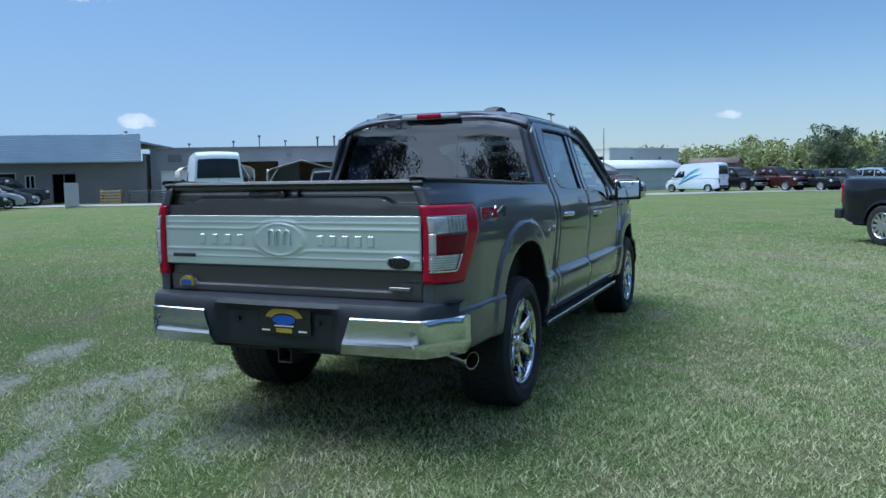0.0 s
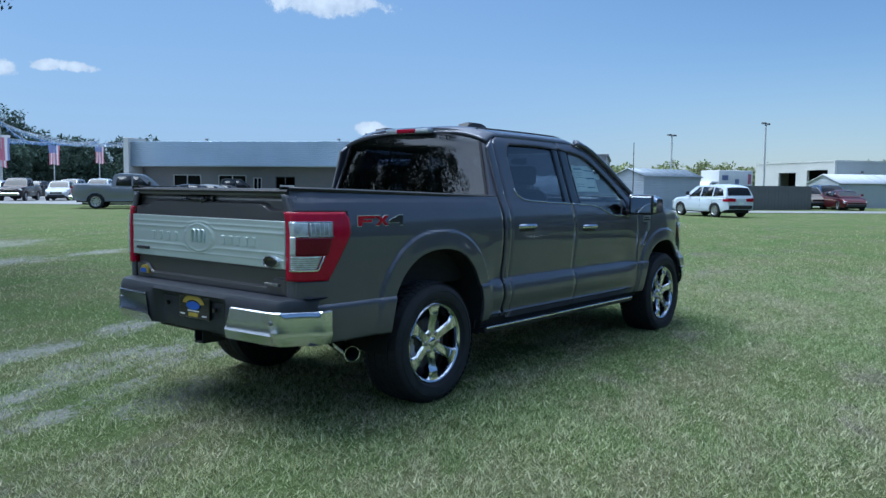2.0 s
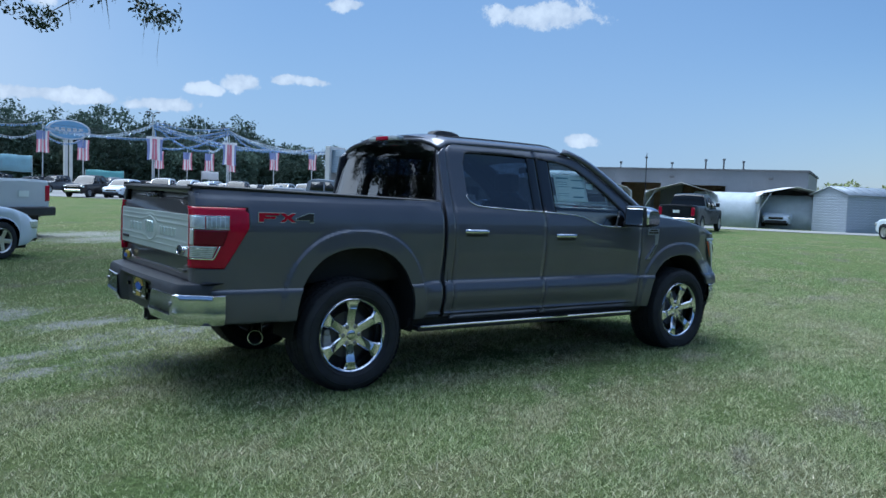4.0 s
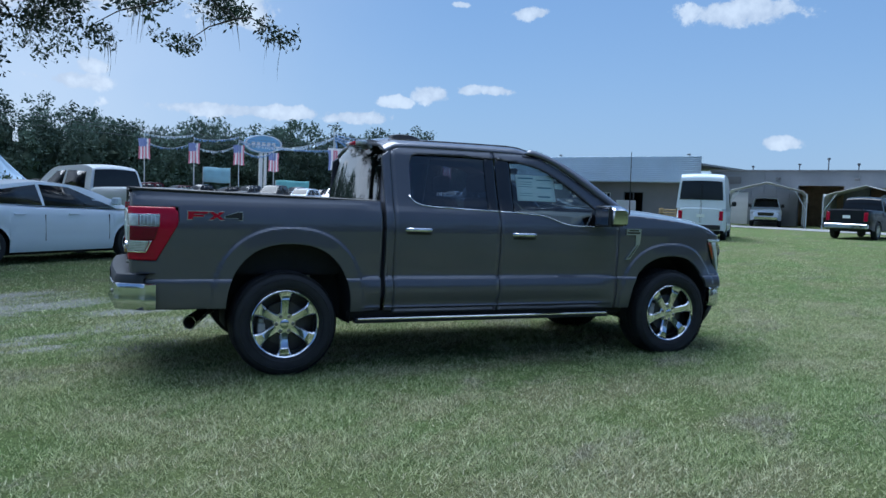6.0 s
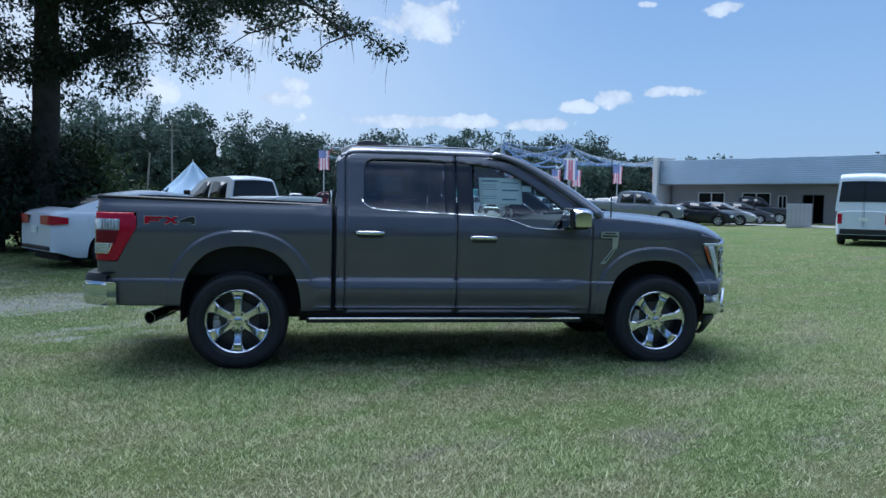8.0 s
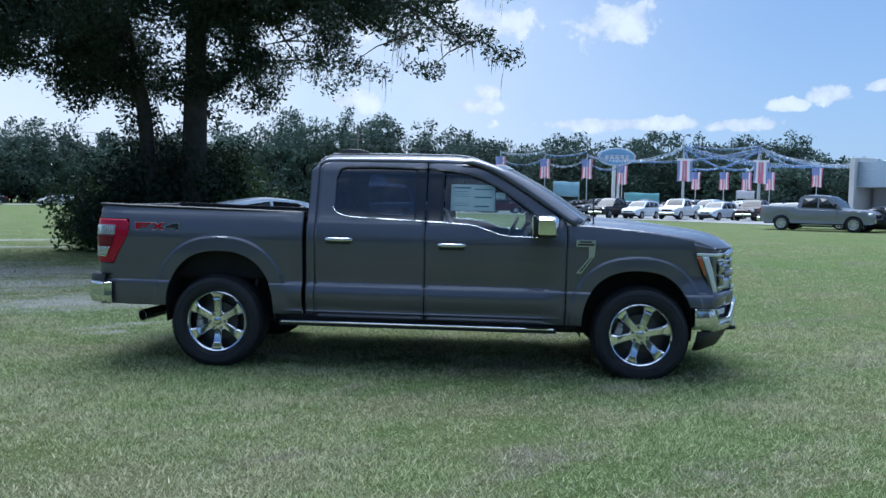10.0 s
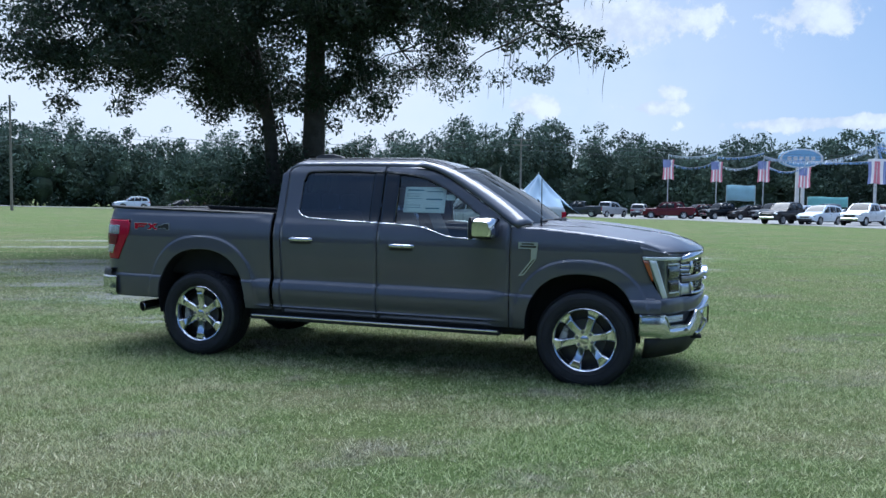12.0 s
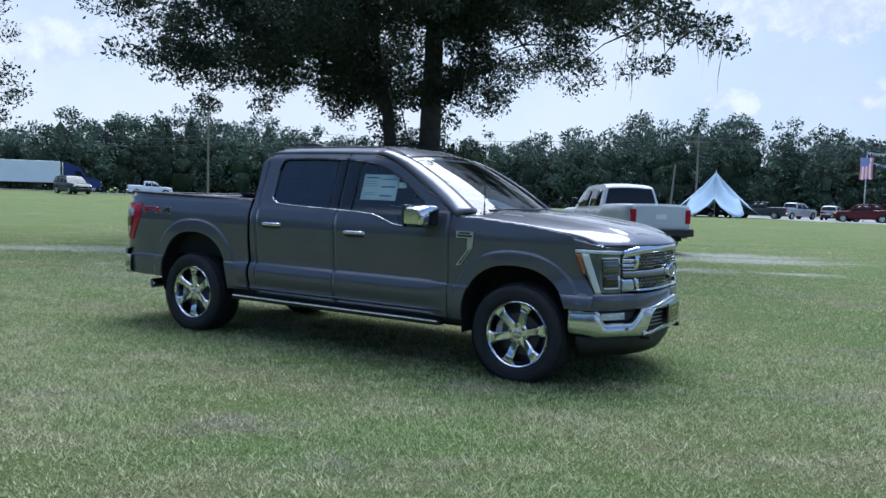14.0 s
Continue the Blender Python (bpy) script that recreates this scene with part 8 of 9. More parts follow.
banner_sheet(10.5, 94.5, 5, 3.3, 1.9, 2.2, surface("pale_blue_sheet", (0.40, 0.60, 0.68), 0.7, 0, 0.1, 1, 8, trans=0.3), "pale blue banner stretched between two posts")
banner_sheet(20.5, 97.0, 0, 4.4, 1.2, 1.6, TEAL, "teal banner between two posts")
banner_sheet(34.0, 98.0, -5, 2.2, 1.1, 2.2, FLAG_WHITE, "white pennant banner between two posts")


def star_tent(x, y):
    ob = thing("tent", "pale blue peaked canopy tent with curved openings", "tent", pose(x, y, 0, 0, 0, 10))
    bm = bmesh.new()
    n = 6
    rows = []
    for i in range(9):
        t = i / 8
        ring = []
        for k in range(n * 6):
            a = 2 * math.pi * k / (n * 6)
            lobe = abs(math.cos(a * n / 2))
            r = 5.6 * t**1.05 * (0.55 + 0.45 * lobe**1.5)
            z = 5.3 * (1 - t) ** 1.12 + (2.2 * (1 - lobe) ** 0.8 * t**2)
            ring.append((r * math.cos(a), r * math.sin(a), max(0.05, z)))
        rows.append(ring)
    grid(bm, rows, close=True)
    solidify(part("canopy", bm, BLUE_TENT, ob, "pale blue fabric canopy", 60), 0.02)
    bm = bmesh.new()
    rod(bm, (0, 0, 0), (0, 0, 5.5), 0.06, seg=8)
    part("mast", bm, POLE, ob)
    return ob


star_tent(-13.4, 89.5)


def utility_pole(x, y, h, arms=1, lean=0.0):
    ob = thing("utility_pole", "weathered wooden utility pole", "utility pole", pose(x, y, ground_z(x, y), 0, lean, 25), "utility poles")
    bm = bmesh.new()
    rod(bm, (0, 0, -0.2), (0, 0, h), 0.15, 0.10, 8)
    part("pole", bm, WOODPOLE, ob)
    for i in range(arms):
        bm = bmesh.new()
        box(bm, (-1.1, -0.06, h - 0.5 - i * 0.7), (1.1, 0.06, h - 0.38 - i * 0.7))
        part("cross_arm", bm, WOODPOLE, ob)
    return ob


POLES = [(-59.4, 54.0, 11.3), (-16.3, 92.5, 10.2)]
utility_pole(*POLES[0], 0)
utility_pole(*POLES[1], 2)
utility_pole(-18.8, 90.0, 6.2, 0, 4)
for i, z in enumerate((9.6, 9.2, 8.5)):
    bm = bmesh.new()
    pts = []
    for a, b in (((-110, 75, z + 0.5), (-63, 64, z - 0.4)), ((-63, 64, z - 0.4), (-16.3, 92.5, z)), ((-16.3, 92.5, z), (60, 128, z))):
        a, b = Vector(a), Vector(b)
        for k in range(12):
            t = k / 12
            pts.append(a.lerp(b, t) - Vector((0, 0, 1.0 * 4 * t * (1 - t))))
    tube(bm, pts, 0.025, 4)
    ob = part("power_line", bm, FENCE, None, "thin dark overhead power line", 0)
    tagged(ob, category="power line", group="power lines")

# ---- other vehicles ----
def road_wheel(parent, r=0.35, five=True):
    bm = bmesh.new()
    k = r / 0.35
    lathe(bm, [(0.22 * k, 0.02), (0.232 * k, -0.004), (0.29 * k, -0.016), (0.33 * k, -0.006), (0.35 * k, 0.03), (0.35 * k, 0.19), (0.33 * k, 0.22), (0.23 * k, 0.22)], 28)
    bmesh.ops.recalc_face_normals(bm, faces=bm.faces[:])
    w = part("wheel", bm, RUBBER, parent, "black tyre on a bright alloy rim", 40)
    bm = bmesh.new()
    lathe(bm, [(0.232 * k, 0.0), (0.225 * k, -0.005), (0.205 * k, 0.01), (0.20 * k, 0.08)], 28)
    n = 5 if five else 6
    for i in range(n):
        a = 2 * math.pi * i / n + 0.3
        for da in ((0.0,) if five else (-0.16, 0.16)):
            c, s = math.cos(a + da * 0.6), math.sin(a + da * 0.6)
            c2, s2 = math.cos(a + da * 1.5), math.sin(a + da * 1.5)
            wd = (0.042 if five else 0.026) * k
            rows = [[(0.03 * k * c - u * wd * s, 0.012 + abs(u) * 0.004, 0.03 * k * s + u * wd * c) for u in (-1, 0, 1)], [(0.215 * k * c2 - u * wd * s2, 0.004 + abs(u) * 0.004, 0.215 * k * s2 + u * wd * c2) for u in (-1, 0, 1)]]
            grid(bm, rows, flip=True)
    lathe(bm, [(0.0, 0.004), (0.05 * k, 0.006), (0.055 * k, 0.03)], 14)
    part("rim", bm, surface_rim, w, "", 40)
    bm = bmesh.new()
    lathe(bm, [(0.0, 0.09), (0.21 * k, 0.09)], 20)
    part("brake_disc", bm, UNDER, w)
    return w


surface_rim = surface("alloy_rim", (0.55, 0.56, 0.58), 0.28, 0.9, 0.05)

# body top line (x, z), cabin outline (x, z), side panes, half widths; x = 0 midway between the axles
SPECS = {
    "sedan": dict(wb=2.85, rear=-2.46, front=2.40, w=0.925, r=0.335, low=0.22,
                  top=[(-2.46, 0.84), (-2.43, 1.03), (-2.25, 1.10), (-1.6, 1.085), (-0.4, 1.03), (0.9, 0.985), (1.55, 0.93), (2.05, 0.81), (2.30, 0.68), (2.40, 0.56)],
                  cabin=[(-2.18, 1.10), (-1.28, 1.36), (-0.35, 1.475), (0.38, 1.42), (1.48, 0.985)], wc=0.85, wr=0.58,
                  panes=[[(-1.62, 1.17), (-1.10, 1.325), (-0.41, 1.425), (-0.39, 1.055), (-1.40, 1.095)], [(-0.34, 1.05), (-0.34, 1.43), (0.22, 1.39), (1.08, 1.01)]],
                  handles=(-0.95, 0.08), gaps=(-0.38, 0.92)),
    "suv": dict(wb=2.80, rear=-2.32, front=2.36, w=0.93, r=0.365, low=0.30,
                top=[(-2.32, 0.95), (-2.28, 1.06), (-1.2, 1.06), (1.0, 1.06), (1.8, 1.0), (2.2, 0.88), (2.36, 0.70)],
                cabin=[(-2.26, 1.05), (-1.95, 1.58), (-1.2, 1.70), (0.1, 1.66), (1.05, 1.05)], wc=0.87, wr=0.68,
                panes=[[(-2.0, 1.14), (-1.82, 1.50), (-1.22, 1.58), (-1.2, 1.10)], [(-1.12, 1.10), (-1.13, 1.59), (-0.28, 1.60), (-0.25, 1.09)], [(-0.17, 1.09), (-0.20, 1.60), (0.05, 1.57), (0.72, 1.08)]]),
    "pickup": dict(wb=3.70, rear=-3.08, front=2.80, w=0.99, r=0.405, low=0.42,
                   top=[(-3.08, 1.30), (-3.05, 1.36), (-1.08, 1.34), (-1.0, 1.22), (1.2, 1.20), (2.2, 1.17), (2.66, 1.06), (2.80, 0.82)],
                   cabin=[(-1.05, 1.20), (-0.92, 1.84), (-0.5, 1.93), (0.45, 1.88), (1.28, 1.20)], wc=0.92, wr=0.72,
                   panes=[[(-0.82, 1.28), (-0.74, 1.76), (-0.02, 1.79), (0.0, 1.26)], [(0.09, 1.26), (0.07, 1.79), (0.38, 1.76), (0.98, 1.24)]]),
    "van": dict(wb=3.75, rear=-2.95, front=2.65, w=0.99, r=0.36, low=0.30,
                top=[(-2.95, 1.28), (-2.9, 1.34), (1.2, 1.32), (1.75, 1.24), (2.35, 1.08), (2.62, 0.85)],
                cabin=[(-2.93, 1.30), (-2.80, 2.58), (-2.2, 2.72), (0.7, 2.62), (1.95, 1.24)], wc=0.985, wr=0.84,
                panes=[[(0.55, 1.38), (0.55, 1.98), (1.05, 1.98), (1.62, 1.36)]]),
}


def build_vehicle(kind, name, label, colour, m, metallic=False, side_glass=True, group="", trim=None):
    sp = SPECS[kind]
    ob = thing(name, label, {"sedan": "car", "suv": "car", "pickup": "pickup truck", "van": "van"}[kind], m, group)
    paint = CAR_METAL if metallic else CAR
    wb, w, r, low = sp["wb"], sp["w"], sp["r"], sp["low"]
    topf = hermite([p[0] for p in sp["top"]], [p[1] for p in sp["top"]])
    axles = (-wb / 2, wb / 2)
    ra = r + 0.07

    def lower(x):
        z = low + 0.12 * smooth((abs(x) - abs(sp["rear"]) + 0.5) / 0.5)
        for a in axles:
            u = (x - a) / ra
            if abs(u) < 1:
                z = max(z, r + ra * math.sqrt(1 - u * u) * 0.97)
        return z

    def wide(x):
        e0, e1 = (x - sp["rear"]) / 0.45, (sp["front"] - x) / 0.75
        k = 1 - 0.13 * (1 - min(1, max(0, e0))) ** 2.2 - 0.24 * (1 - min(1, max(0, e1))) ** 2.0
        return w * k
    xs = spread(sp["rear"], sp["front"], 0.16, [sp["rear"] + 0.03, sp["front"] - 0.04, sp["front"] - 0.12] + [a + ra * math.sin(radians(d)) for a in axles for d in np.linspace(-90, 90, 15)])
    bm = bmesh.new()
    rows = []
    for x in xs:
        h, zb, t = wide(x), lower(x), topf(x)
        zb = min(zb, t - 0.12)
        mid = zb + (t - zb) * 0.45
        half = [(h * 0.94 if zb < r else h, zb), (h * 0.985, zb + (mid - zb) * 0.3), (h * 0.992, zb + (mid - zb) * 0.65), (h * 1.0, mid), (h * 1.002, mid + (t - mid) * 0.3), (h * 0.985, mid + (t - mid) * 0.62), (h * 0.972, t - 0.07), (h * 0.945, t - 0.028), (h * 0.89, t - 0.006), (h * 0.6, t + 0.016), (0.0, t + 0.024)]
        rows.append([(x, -y, z) for y, z in half] + [(x, y, z) for y, z in half[-2::-1]])
    grid(bm, rows)
    for row, rev in ((rows[0], False), (rows[-1], True)):
        f = bm.faces.new([bm.verts.new(p) for p in (row if rev else row[::-1])])
    body = part("body", bm, paint, ob, "", 32, colour)
    # cabin shell
    cab = sp["cabin"]
    z0, zr = min(p[1] for p in cab), max(p[1] for p in cab)

    def cw(z):
        return sp["wc"] + (sp["wr"] - sp["wc"]) * max(0, (z - z0) / (zr - z0)) ** 1.25
    fx = hermite(range(len(cab)), [p[0] for p in cab])
    fz = hermite(range(len(cab)), [p[1] for p in cab])
    path = [(fx(t), fz(t)) for t in np.linspace(0, len(cab) - 1, 25)]
    bm = bmesh.new()
    rows = [[(x, cw(z) * u, z + 0.045 * (1 - u * u) * (z - z0) / (zr - z0)) for u in (-1, -0.94, -0.6, 0, 0.6, 0.94, 1)] for x, z in path]
    grid(bm, rows)
    for s in (-1, 1):
        bm.faces.new([bm.verts.new((x, s * cw(z), z)) for x, z in (path if s > 0 else path[::-1])])
    part("cabin", bm, paint, body, "", 32, colour)

    def pane(points, name="window"):
        bm = bmesh.new()
        bm.faces.new([bm.verts.new(p) for p in points])
        bmesh.ops.recalc_face_normals(bm, faces=bm.faces[:])
        solidify(part(name, bm, CAR_GLASS, body), 0.012, 0.0)
    if side_glass:
        for pts in sp["panes"]:
            for s in (-1, 1):
                pane([(x, s * (cw(z) + 0.006), z) for x, z in pts])
    # front and rear screens follow the cabin's outline

    def screen(t0, t1, name):
        bm = bmesh.new()
        rows = []
        for t in np.linspace(t0, t1, 6):
            x, z = fx(t), fz(t)
            d = Vector((fx(t + 0.02) - fx(t - 0.02), 0, fz(t + 0.02) - fz(t - 0.02))).normalized()
            n = Vector((-d.z, 0, d.x)) * 0.012
            rows.append([(x + n.x, cw(z) * u * 0.90, z + 0.045 * (1 - u * u * 0.81) * (z - z0) / (zr - z0) + n.z) for u in (-1, -0.5, 0, 0.5, 1)])
        grid(bm, rows)
        part(name, bm, CAR_GLASS, body, "", 60)
    screen(3.12, 3.86, "windshield")
    screen(0.24 if kind == "van" else 0.16, 0.76 if kind == "van" else 0.86, "rear_window")
    # lamps, bumpers, grille, mirrors, handles
    tz = topf(sp["rear"] + 0.1) - 0.22
    for s in (-1, 1):
        bm = bmesh.new()
        hy = wide(sp["rear"] + 0.02)
        if kind in ("pickup", "van"):
            box(bm, (sp["rear"] - 0.012, s * (hy - 0.16), tz - 0.30), (sp["rear"] + 0.20, s * (hy + 0.012), tz + 0.10), 0.02)
        else:
            for q in range(9):
                u0, u1 = q / 9, (q + 1) / 9
                ring = []
                for u in (u0, u1):
                    bx = sp["rear"] + 0.30 * max(0.0, (u - 0.55) / 0.45) ** 1.3
                    by = (hy - 0.50) + (wide(bx) - hy + 0.50) * min(1.0, u / 0.62)
                    hgt = 0.045 + 0.075 * math.sin(math.pi * min(1.0, 0.25 + u * 0.62))
                    ring.append([(bx - 0.022, s * (by + 0.012), tz + 0.045 - hgt * 0.5), (bx - 0.022, s * (by + 0.012), tz + 0.045 + hgt), (bx + 0.05, s * (by - 0.05), tz + 0.045 + hgt), (bx + 0.05, s * (by - 0.05), tz + 0.045 - hgt * 0.5)])
                grid(bm, ring, close=True)
            bmesh.ops.remove_doubles(bm, verts=bm.verts[:], dist=1e-4)
            bmesh.ops.recalc_face_normals(bm, faces=bm.faces[:])
        part("tail_lamp", bm, RED, body, "red tail lamp")
        bm = bmesh.new()
        fy, fzz = wide(sp["front"] - 0.22), topf(sp["front"] - 0.25) - 0.16
        box(bm, (sp["front"] - 0.34, s * (fy - 0.30), fzz - 0.09), (sp["front"] - 0.08, s * (fy + 0.02), fzz + 0.07), 0.03)
        part("headlamp", bm, LENS, body, "clear headlamp")
        bm = bmesh.new()
        mx, mz = sp["panes"][-1][3][0] - 0.05, sp["panes"][-1][3][1] + 0.06
        my = cw(mz)
        box(bm, (mx - 0.05, s * (my + 0.05), mz), (mx + 0.08, s * (my + 0.24), mz + (0.15 if kind == "sedan" else 0.22)), 0.03)
        box(bm, (mx, s * (my - 0.02), mz + 0.02), (mx + 0.05, s * (my + 0.08), mz + 0.06))
        part("mirror", bm, paint if kind == "sedan" else BLACK, body, "", 35, colour)
        for px in sp.get("handles", [p[0][0] + 0.1 for p in sp["panes"]]):
            bm = bmesh.new()
            box(bm, (px, s * (w * 0.975), z0 - 0.10), (px + 0.2, s * (w * 0.975 + 0.03), z0 - 0.07), 0.006)
            part("door_handle", bm, paint, body, "", 35, colour)
        for x0 in sp.get("gaps", [p[3][0] + 0.04 for p in sp["panes"][:2]]):
            bm = bmesh.new()
            box(bm, (x0, s * (w * 0.97), low + 0.20), (x0 + 0.007, s * (w + 0.002), z0 - 0.10))
            part("door_gap", bm, BLACK, body)
    bm = bmesh.new()
    if kind == "pickup":
        box(bm, (sp["rear"] - 0.16, -w * 0.94, 0.50), (sp["rear"] + 0.06, w * 0.94, 0.72), 0.03)
    else:
        box(bm, (sp["rear"] - 0.03, -w * 0.80, low + 0.14), (sp["rear"] + 0.06, w * 0.80, low + (0.22 if kind == "sedan" else 0.34)), 0.02)
    part("rear_bumper", bm, trim or (CHROME if kind == "pickup" else BLACK), body, "")
    bm = bmesh.new()
    box(bm, (sp["front"] - 0.12, -w * 0.74, low + 0.05), (sp["front"] + 0.06, w * 0.74, low + 0.26), 0.04)
    part("front_bumper", bm, trim or (CHROME if kind == "pickup" else BLACK), body)
    bm = bmesh.new()
    box(bm, (sp["front"] - 0.16, -w * 0.50, low + 0.30), (sp["front"] + 0.012, w * 0.50, topf(sp["front"] - 0.1) - 0.06), 0.03)
    part("grille", bm, BLACK_GLOSS, body)
    bm = bmesh.new()
    box(bm, (sp["rear"] - 0.03, -0.16, tz - 0.18), (sp["rear"] - 0.018, 0.16, tz - 0.04))
    part("plate", bm, PAPER, body)
    bm = bmesh.new()
    box(bm, (sp["rear"] + 0.2, -w * 0.75, low - 0.06), (sp["front"] - 0.25, w * 0.75, 0.66 if kind != "sedan" else 0.55))
    part("underbody", bm, UNDER, body)
    if kind == "van":
        for s in (-1, 1):
            bm = bmesh.new()
            box(bm, (sp["rear"] - 0.006, s * 0.02, 0.72), (sp["rear"] + 0.002, s * 0.03, 2.4))
            part("door_gap", bm, BLACK, body)
    wh = road_wheel(body, r, kind == "sedan")
    wh.matrix_basis = pose(axles[0], -w + 0.005, r)
    for x, y, rz in ((axles[1], -w + 0.005, 0), (axles[0], w - 0.005, 180), (axles[1], w - 0.005, 180)):
        dup(wh, body, pose(x, y, r, 0, 25, rz))
    return ob


MADE = {}


def vehicle(kind, label, x, y, heading, colour, metallic=False, group="", key="", scale=1.0, name=None, **more):
    """A parked vehicle; alike ones share meshes and take their own colour."""
    m = pose(x, y, ground_z(x, y), 0, 0, heading) @ Matrix.Diagonal((scale, scale, scale, 1))
    k = (kind, metallic, key)
    if k not in MADE:
        MADE[k] = build_vehicle(kind, name or {"sedan": "sedan", "suv": "suv", "pickup": "pickup_truck", "van": "van"}[kind], label, colour, m, metallic, group=group, **more)
        return MADE[k]
    ob = copy_thing(MADE[k], pose(x, y, ground_z(x, y), 0, 0, heading))
    ob.scale = (scale, scale, scale)
    tagged(ob, label, group=group)
    for c in ob.children_recursive:
        c.color = (*colour, 1)
    return ob


WHITE_C, BLACK_C, GREY_C, SILVER_C, RED_C, BLUE_C = (0.66, 0.73, 0.83), (0.007, 0.008, 0.011), (0.10, 0.105, 0.115), (0.42, 0.43, 0.45), (0.09, 0.010, 0.015), (0.03, 0.07, 0.18)
# near the main pickup
vehicle("sedan", "white four-door sedan with alloy wheels on the lawn", -2.6, 9.85, 35.6, WHITE_C, key="near")
vehicle("pickup", "older white pickup truck parked on the lawn", -1.85, 18.3, 131, (0.58, 0.62, 0.68), key="old", scale=1.04, trim=BLACK)
vehicle("pickup", "black pickup truck parked on sunlit grass", 11.8, -6.1, -142, BLACK_C, key="black", scale=0.96, trim=BLACK)
# by the showroom
vehicle("pickup", "silver-grey crew cab heavy pickup truck on the lot edge", 21.3, 40.3, -39, (0.24, 0.25, 0.27), True, scale=1.08)
vehicle("pickup", "dark grey pickup truck by the showroom", 33.0, 46.4, -32, (0.05, 0.055, 0.06), True)
vehicle("sedan", "dark grey sedan by the showroom", 30.6, 44.2, -32, (0.07, 0.075, 0.085), True, group="cars by the showroom")
vehicle("sedan", "silver sedan by the showroom", 27.4, 41.2, -35, SILVER_C, True, group="cars by the showroom")
vehicle("sedan", "dark grey-blue sedan by the showroom", 25.0, 39.6, -35, (0.03, 0.032, 0.04), True, group="cars by the showroom")
vehicle("sedan", "pale silver sedan by the showroom", 22.6, 44.2, -35, (0.5, 0.52, 0.55), True, group="cars by the showroom")
vehicle("van", "white high-roofed passenger van seen by the carports", 21.95, 19.5, 45, WHITE_C, scale=0.95)
vehicle("pickup", "black pickup truck before a white carport", 32.2, 19.9, 22, BLACK_C, scale=1.0)
vehicle("pickup", "white pickup truck parked under a carport", 40.6, 34.8, 225, WHITE_C)
vehicle("suv", "white crossover parked on the lawn by a grey shed", 38.6, 11.4, 60, WHITE_C)
vehicle("suv", "white car under a white carport", 47.2, 23.9, 205, WHITE_C)
vehicle("suv", "dark car under a white carport", 48.8, 22.0, 205, (0.03, 0.033, 0.04), True)
vehicle("pickup", "white pickup truck beside the board fence", 66.0, 21.5, 200, WHITE_C)
# by the workshop
vehicle("van", "white van with a blue swoosh beside the workshop", 62.0, 3.9, 66, WHITE_C, key="swoosh", scale=0.85, side_glass=True)
vehicle("suv", "dark blue van among cars at the workshop", 64.5, 11.4, 210, BLUE_C, True, scale=1.1)
vehicle("sedan", "dark maroon car at the workshop", 60.8, 9.6, 215, (0.09, 0.015, 0.02), True)
vehicle("suv", "tan car at the workshop", 62.8, 12.6, 215, (0.30, 0.25, 0.2), True)
for i, (y, col, kind) in enumerate(((1.0, BLACK_C, "pickup"), (-1.9, (0.05, 0.014, 0.012), "pickup"), (-4.6, BLACK_C, "suv"), (-7.2, (0.06, 0.07, 0.08), "suv"), (-9.8, (0.25, 0.34, 0.42), "suv"), (-12.6, SILVER_C, "pickup"), (-15.4, WHITE_C, "suv"), (-18.2, GREY_C, "pickup"))):
    lab = ("black", "dark maroon", "black", "dark grey", "pale blue", "silver", "white", "grey")[i] + (" pickup truck" if kind == "pickup" else " car") + " in a row beside the lawn"
    vehicle(kind, lab, 65.5 - 0.12 * i, y, 228 + 6 * (i % 3), col, kind == "pickup", "row beside the lawn")
for i, (y, col) in enumerate(((-0.5, WHITE_C), (-6.0, WHITE_C), (-11.5, (0.4, 0.42, 0.45)), (-17.0, WHITE_C))):
    vehicle("suv", ("white", "white", "silver", "white")[i] + " car in the second row", 77.0, y, 100, col, False, "second row")
# sales lot, front row and back rows
for i, (x, y, col, kind, lab) in enumerate(((12.9, 68.6, (0.03, 0.028, 0.028), "pickup", "dark pickup truck"), (15.5, 68.2, WHITE_C, "suv", "white car"), (18.9, 67.6, (0.66, 0.68, 0.70), "pickup", "white off-road pickup truck"), (22.2, 66.6, WHITE_C, "suv", "white car"), (25.4, 66.0, (0.04, 0.03, 0.03), "pickup", "dark pickup truck"), (28.4, 65.0, (0.55, 0.57, 0.6), "suv", "silver car"), (31.2, 63.4, WHITE_C, "pickup", "white pickup truck"))):
    vehicle(kind, lab + " in the front row of the sales lot", x, y, 228 + 4 * (i % 3), col, kind == "pickup" and col != WHITE_C, "front row of the sales lot")
cols = [RED_C, (0.07, 0.01, 0.012), BLACK_C, (0.035, 0.03, 0.03), GREY_C, WHITE_C, (0.3, 0.31, 0.33), BLACK_C, SILVER_C, GREY_C, WHITE_C, (0.05, 0.06, 0.08)]
names = ["dark red", "dark red", "black", "dark", "grey", "white", "silver", "black", "silver", "grey", "white", "dark"]
for i in range(11):
    kind = ("pickup", "suv", "pickup", "suv")[i % 4]
    vehicle(kind, names[i] + (" pickup truck" if kind == "pickup" else " car") + " in the back row of the sales lot", 2.8 + i * 2.75, 90.4 - 0.35 * i, 205 + 6 * (i % 3), cols[i], i % 2 == 0, "back row of the sales lot")
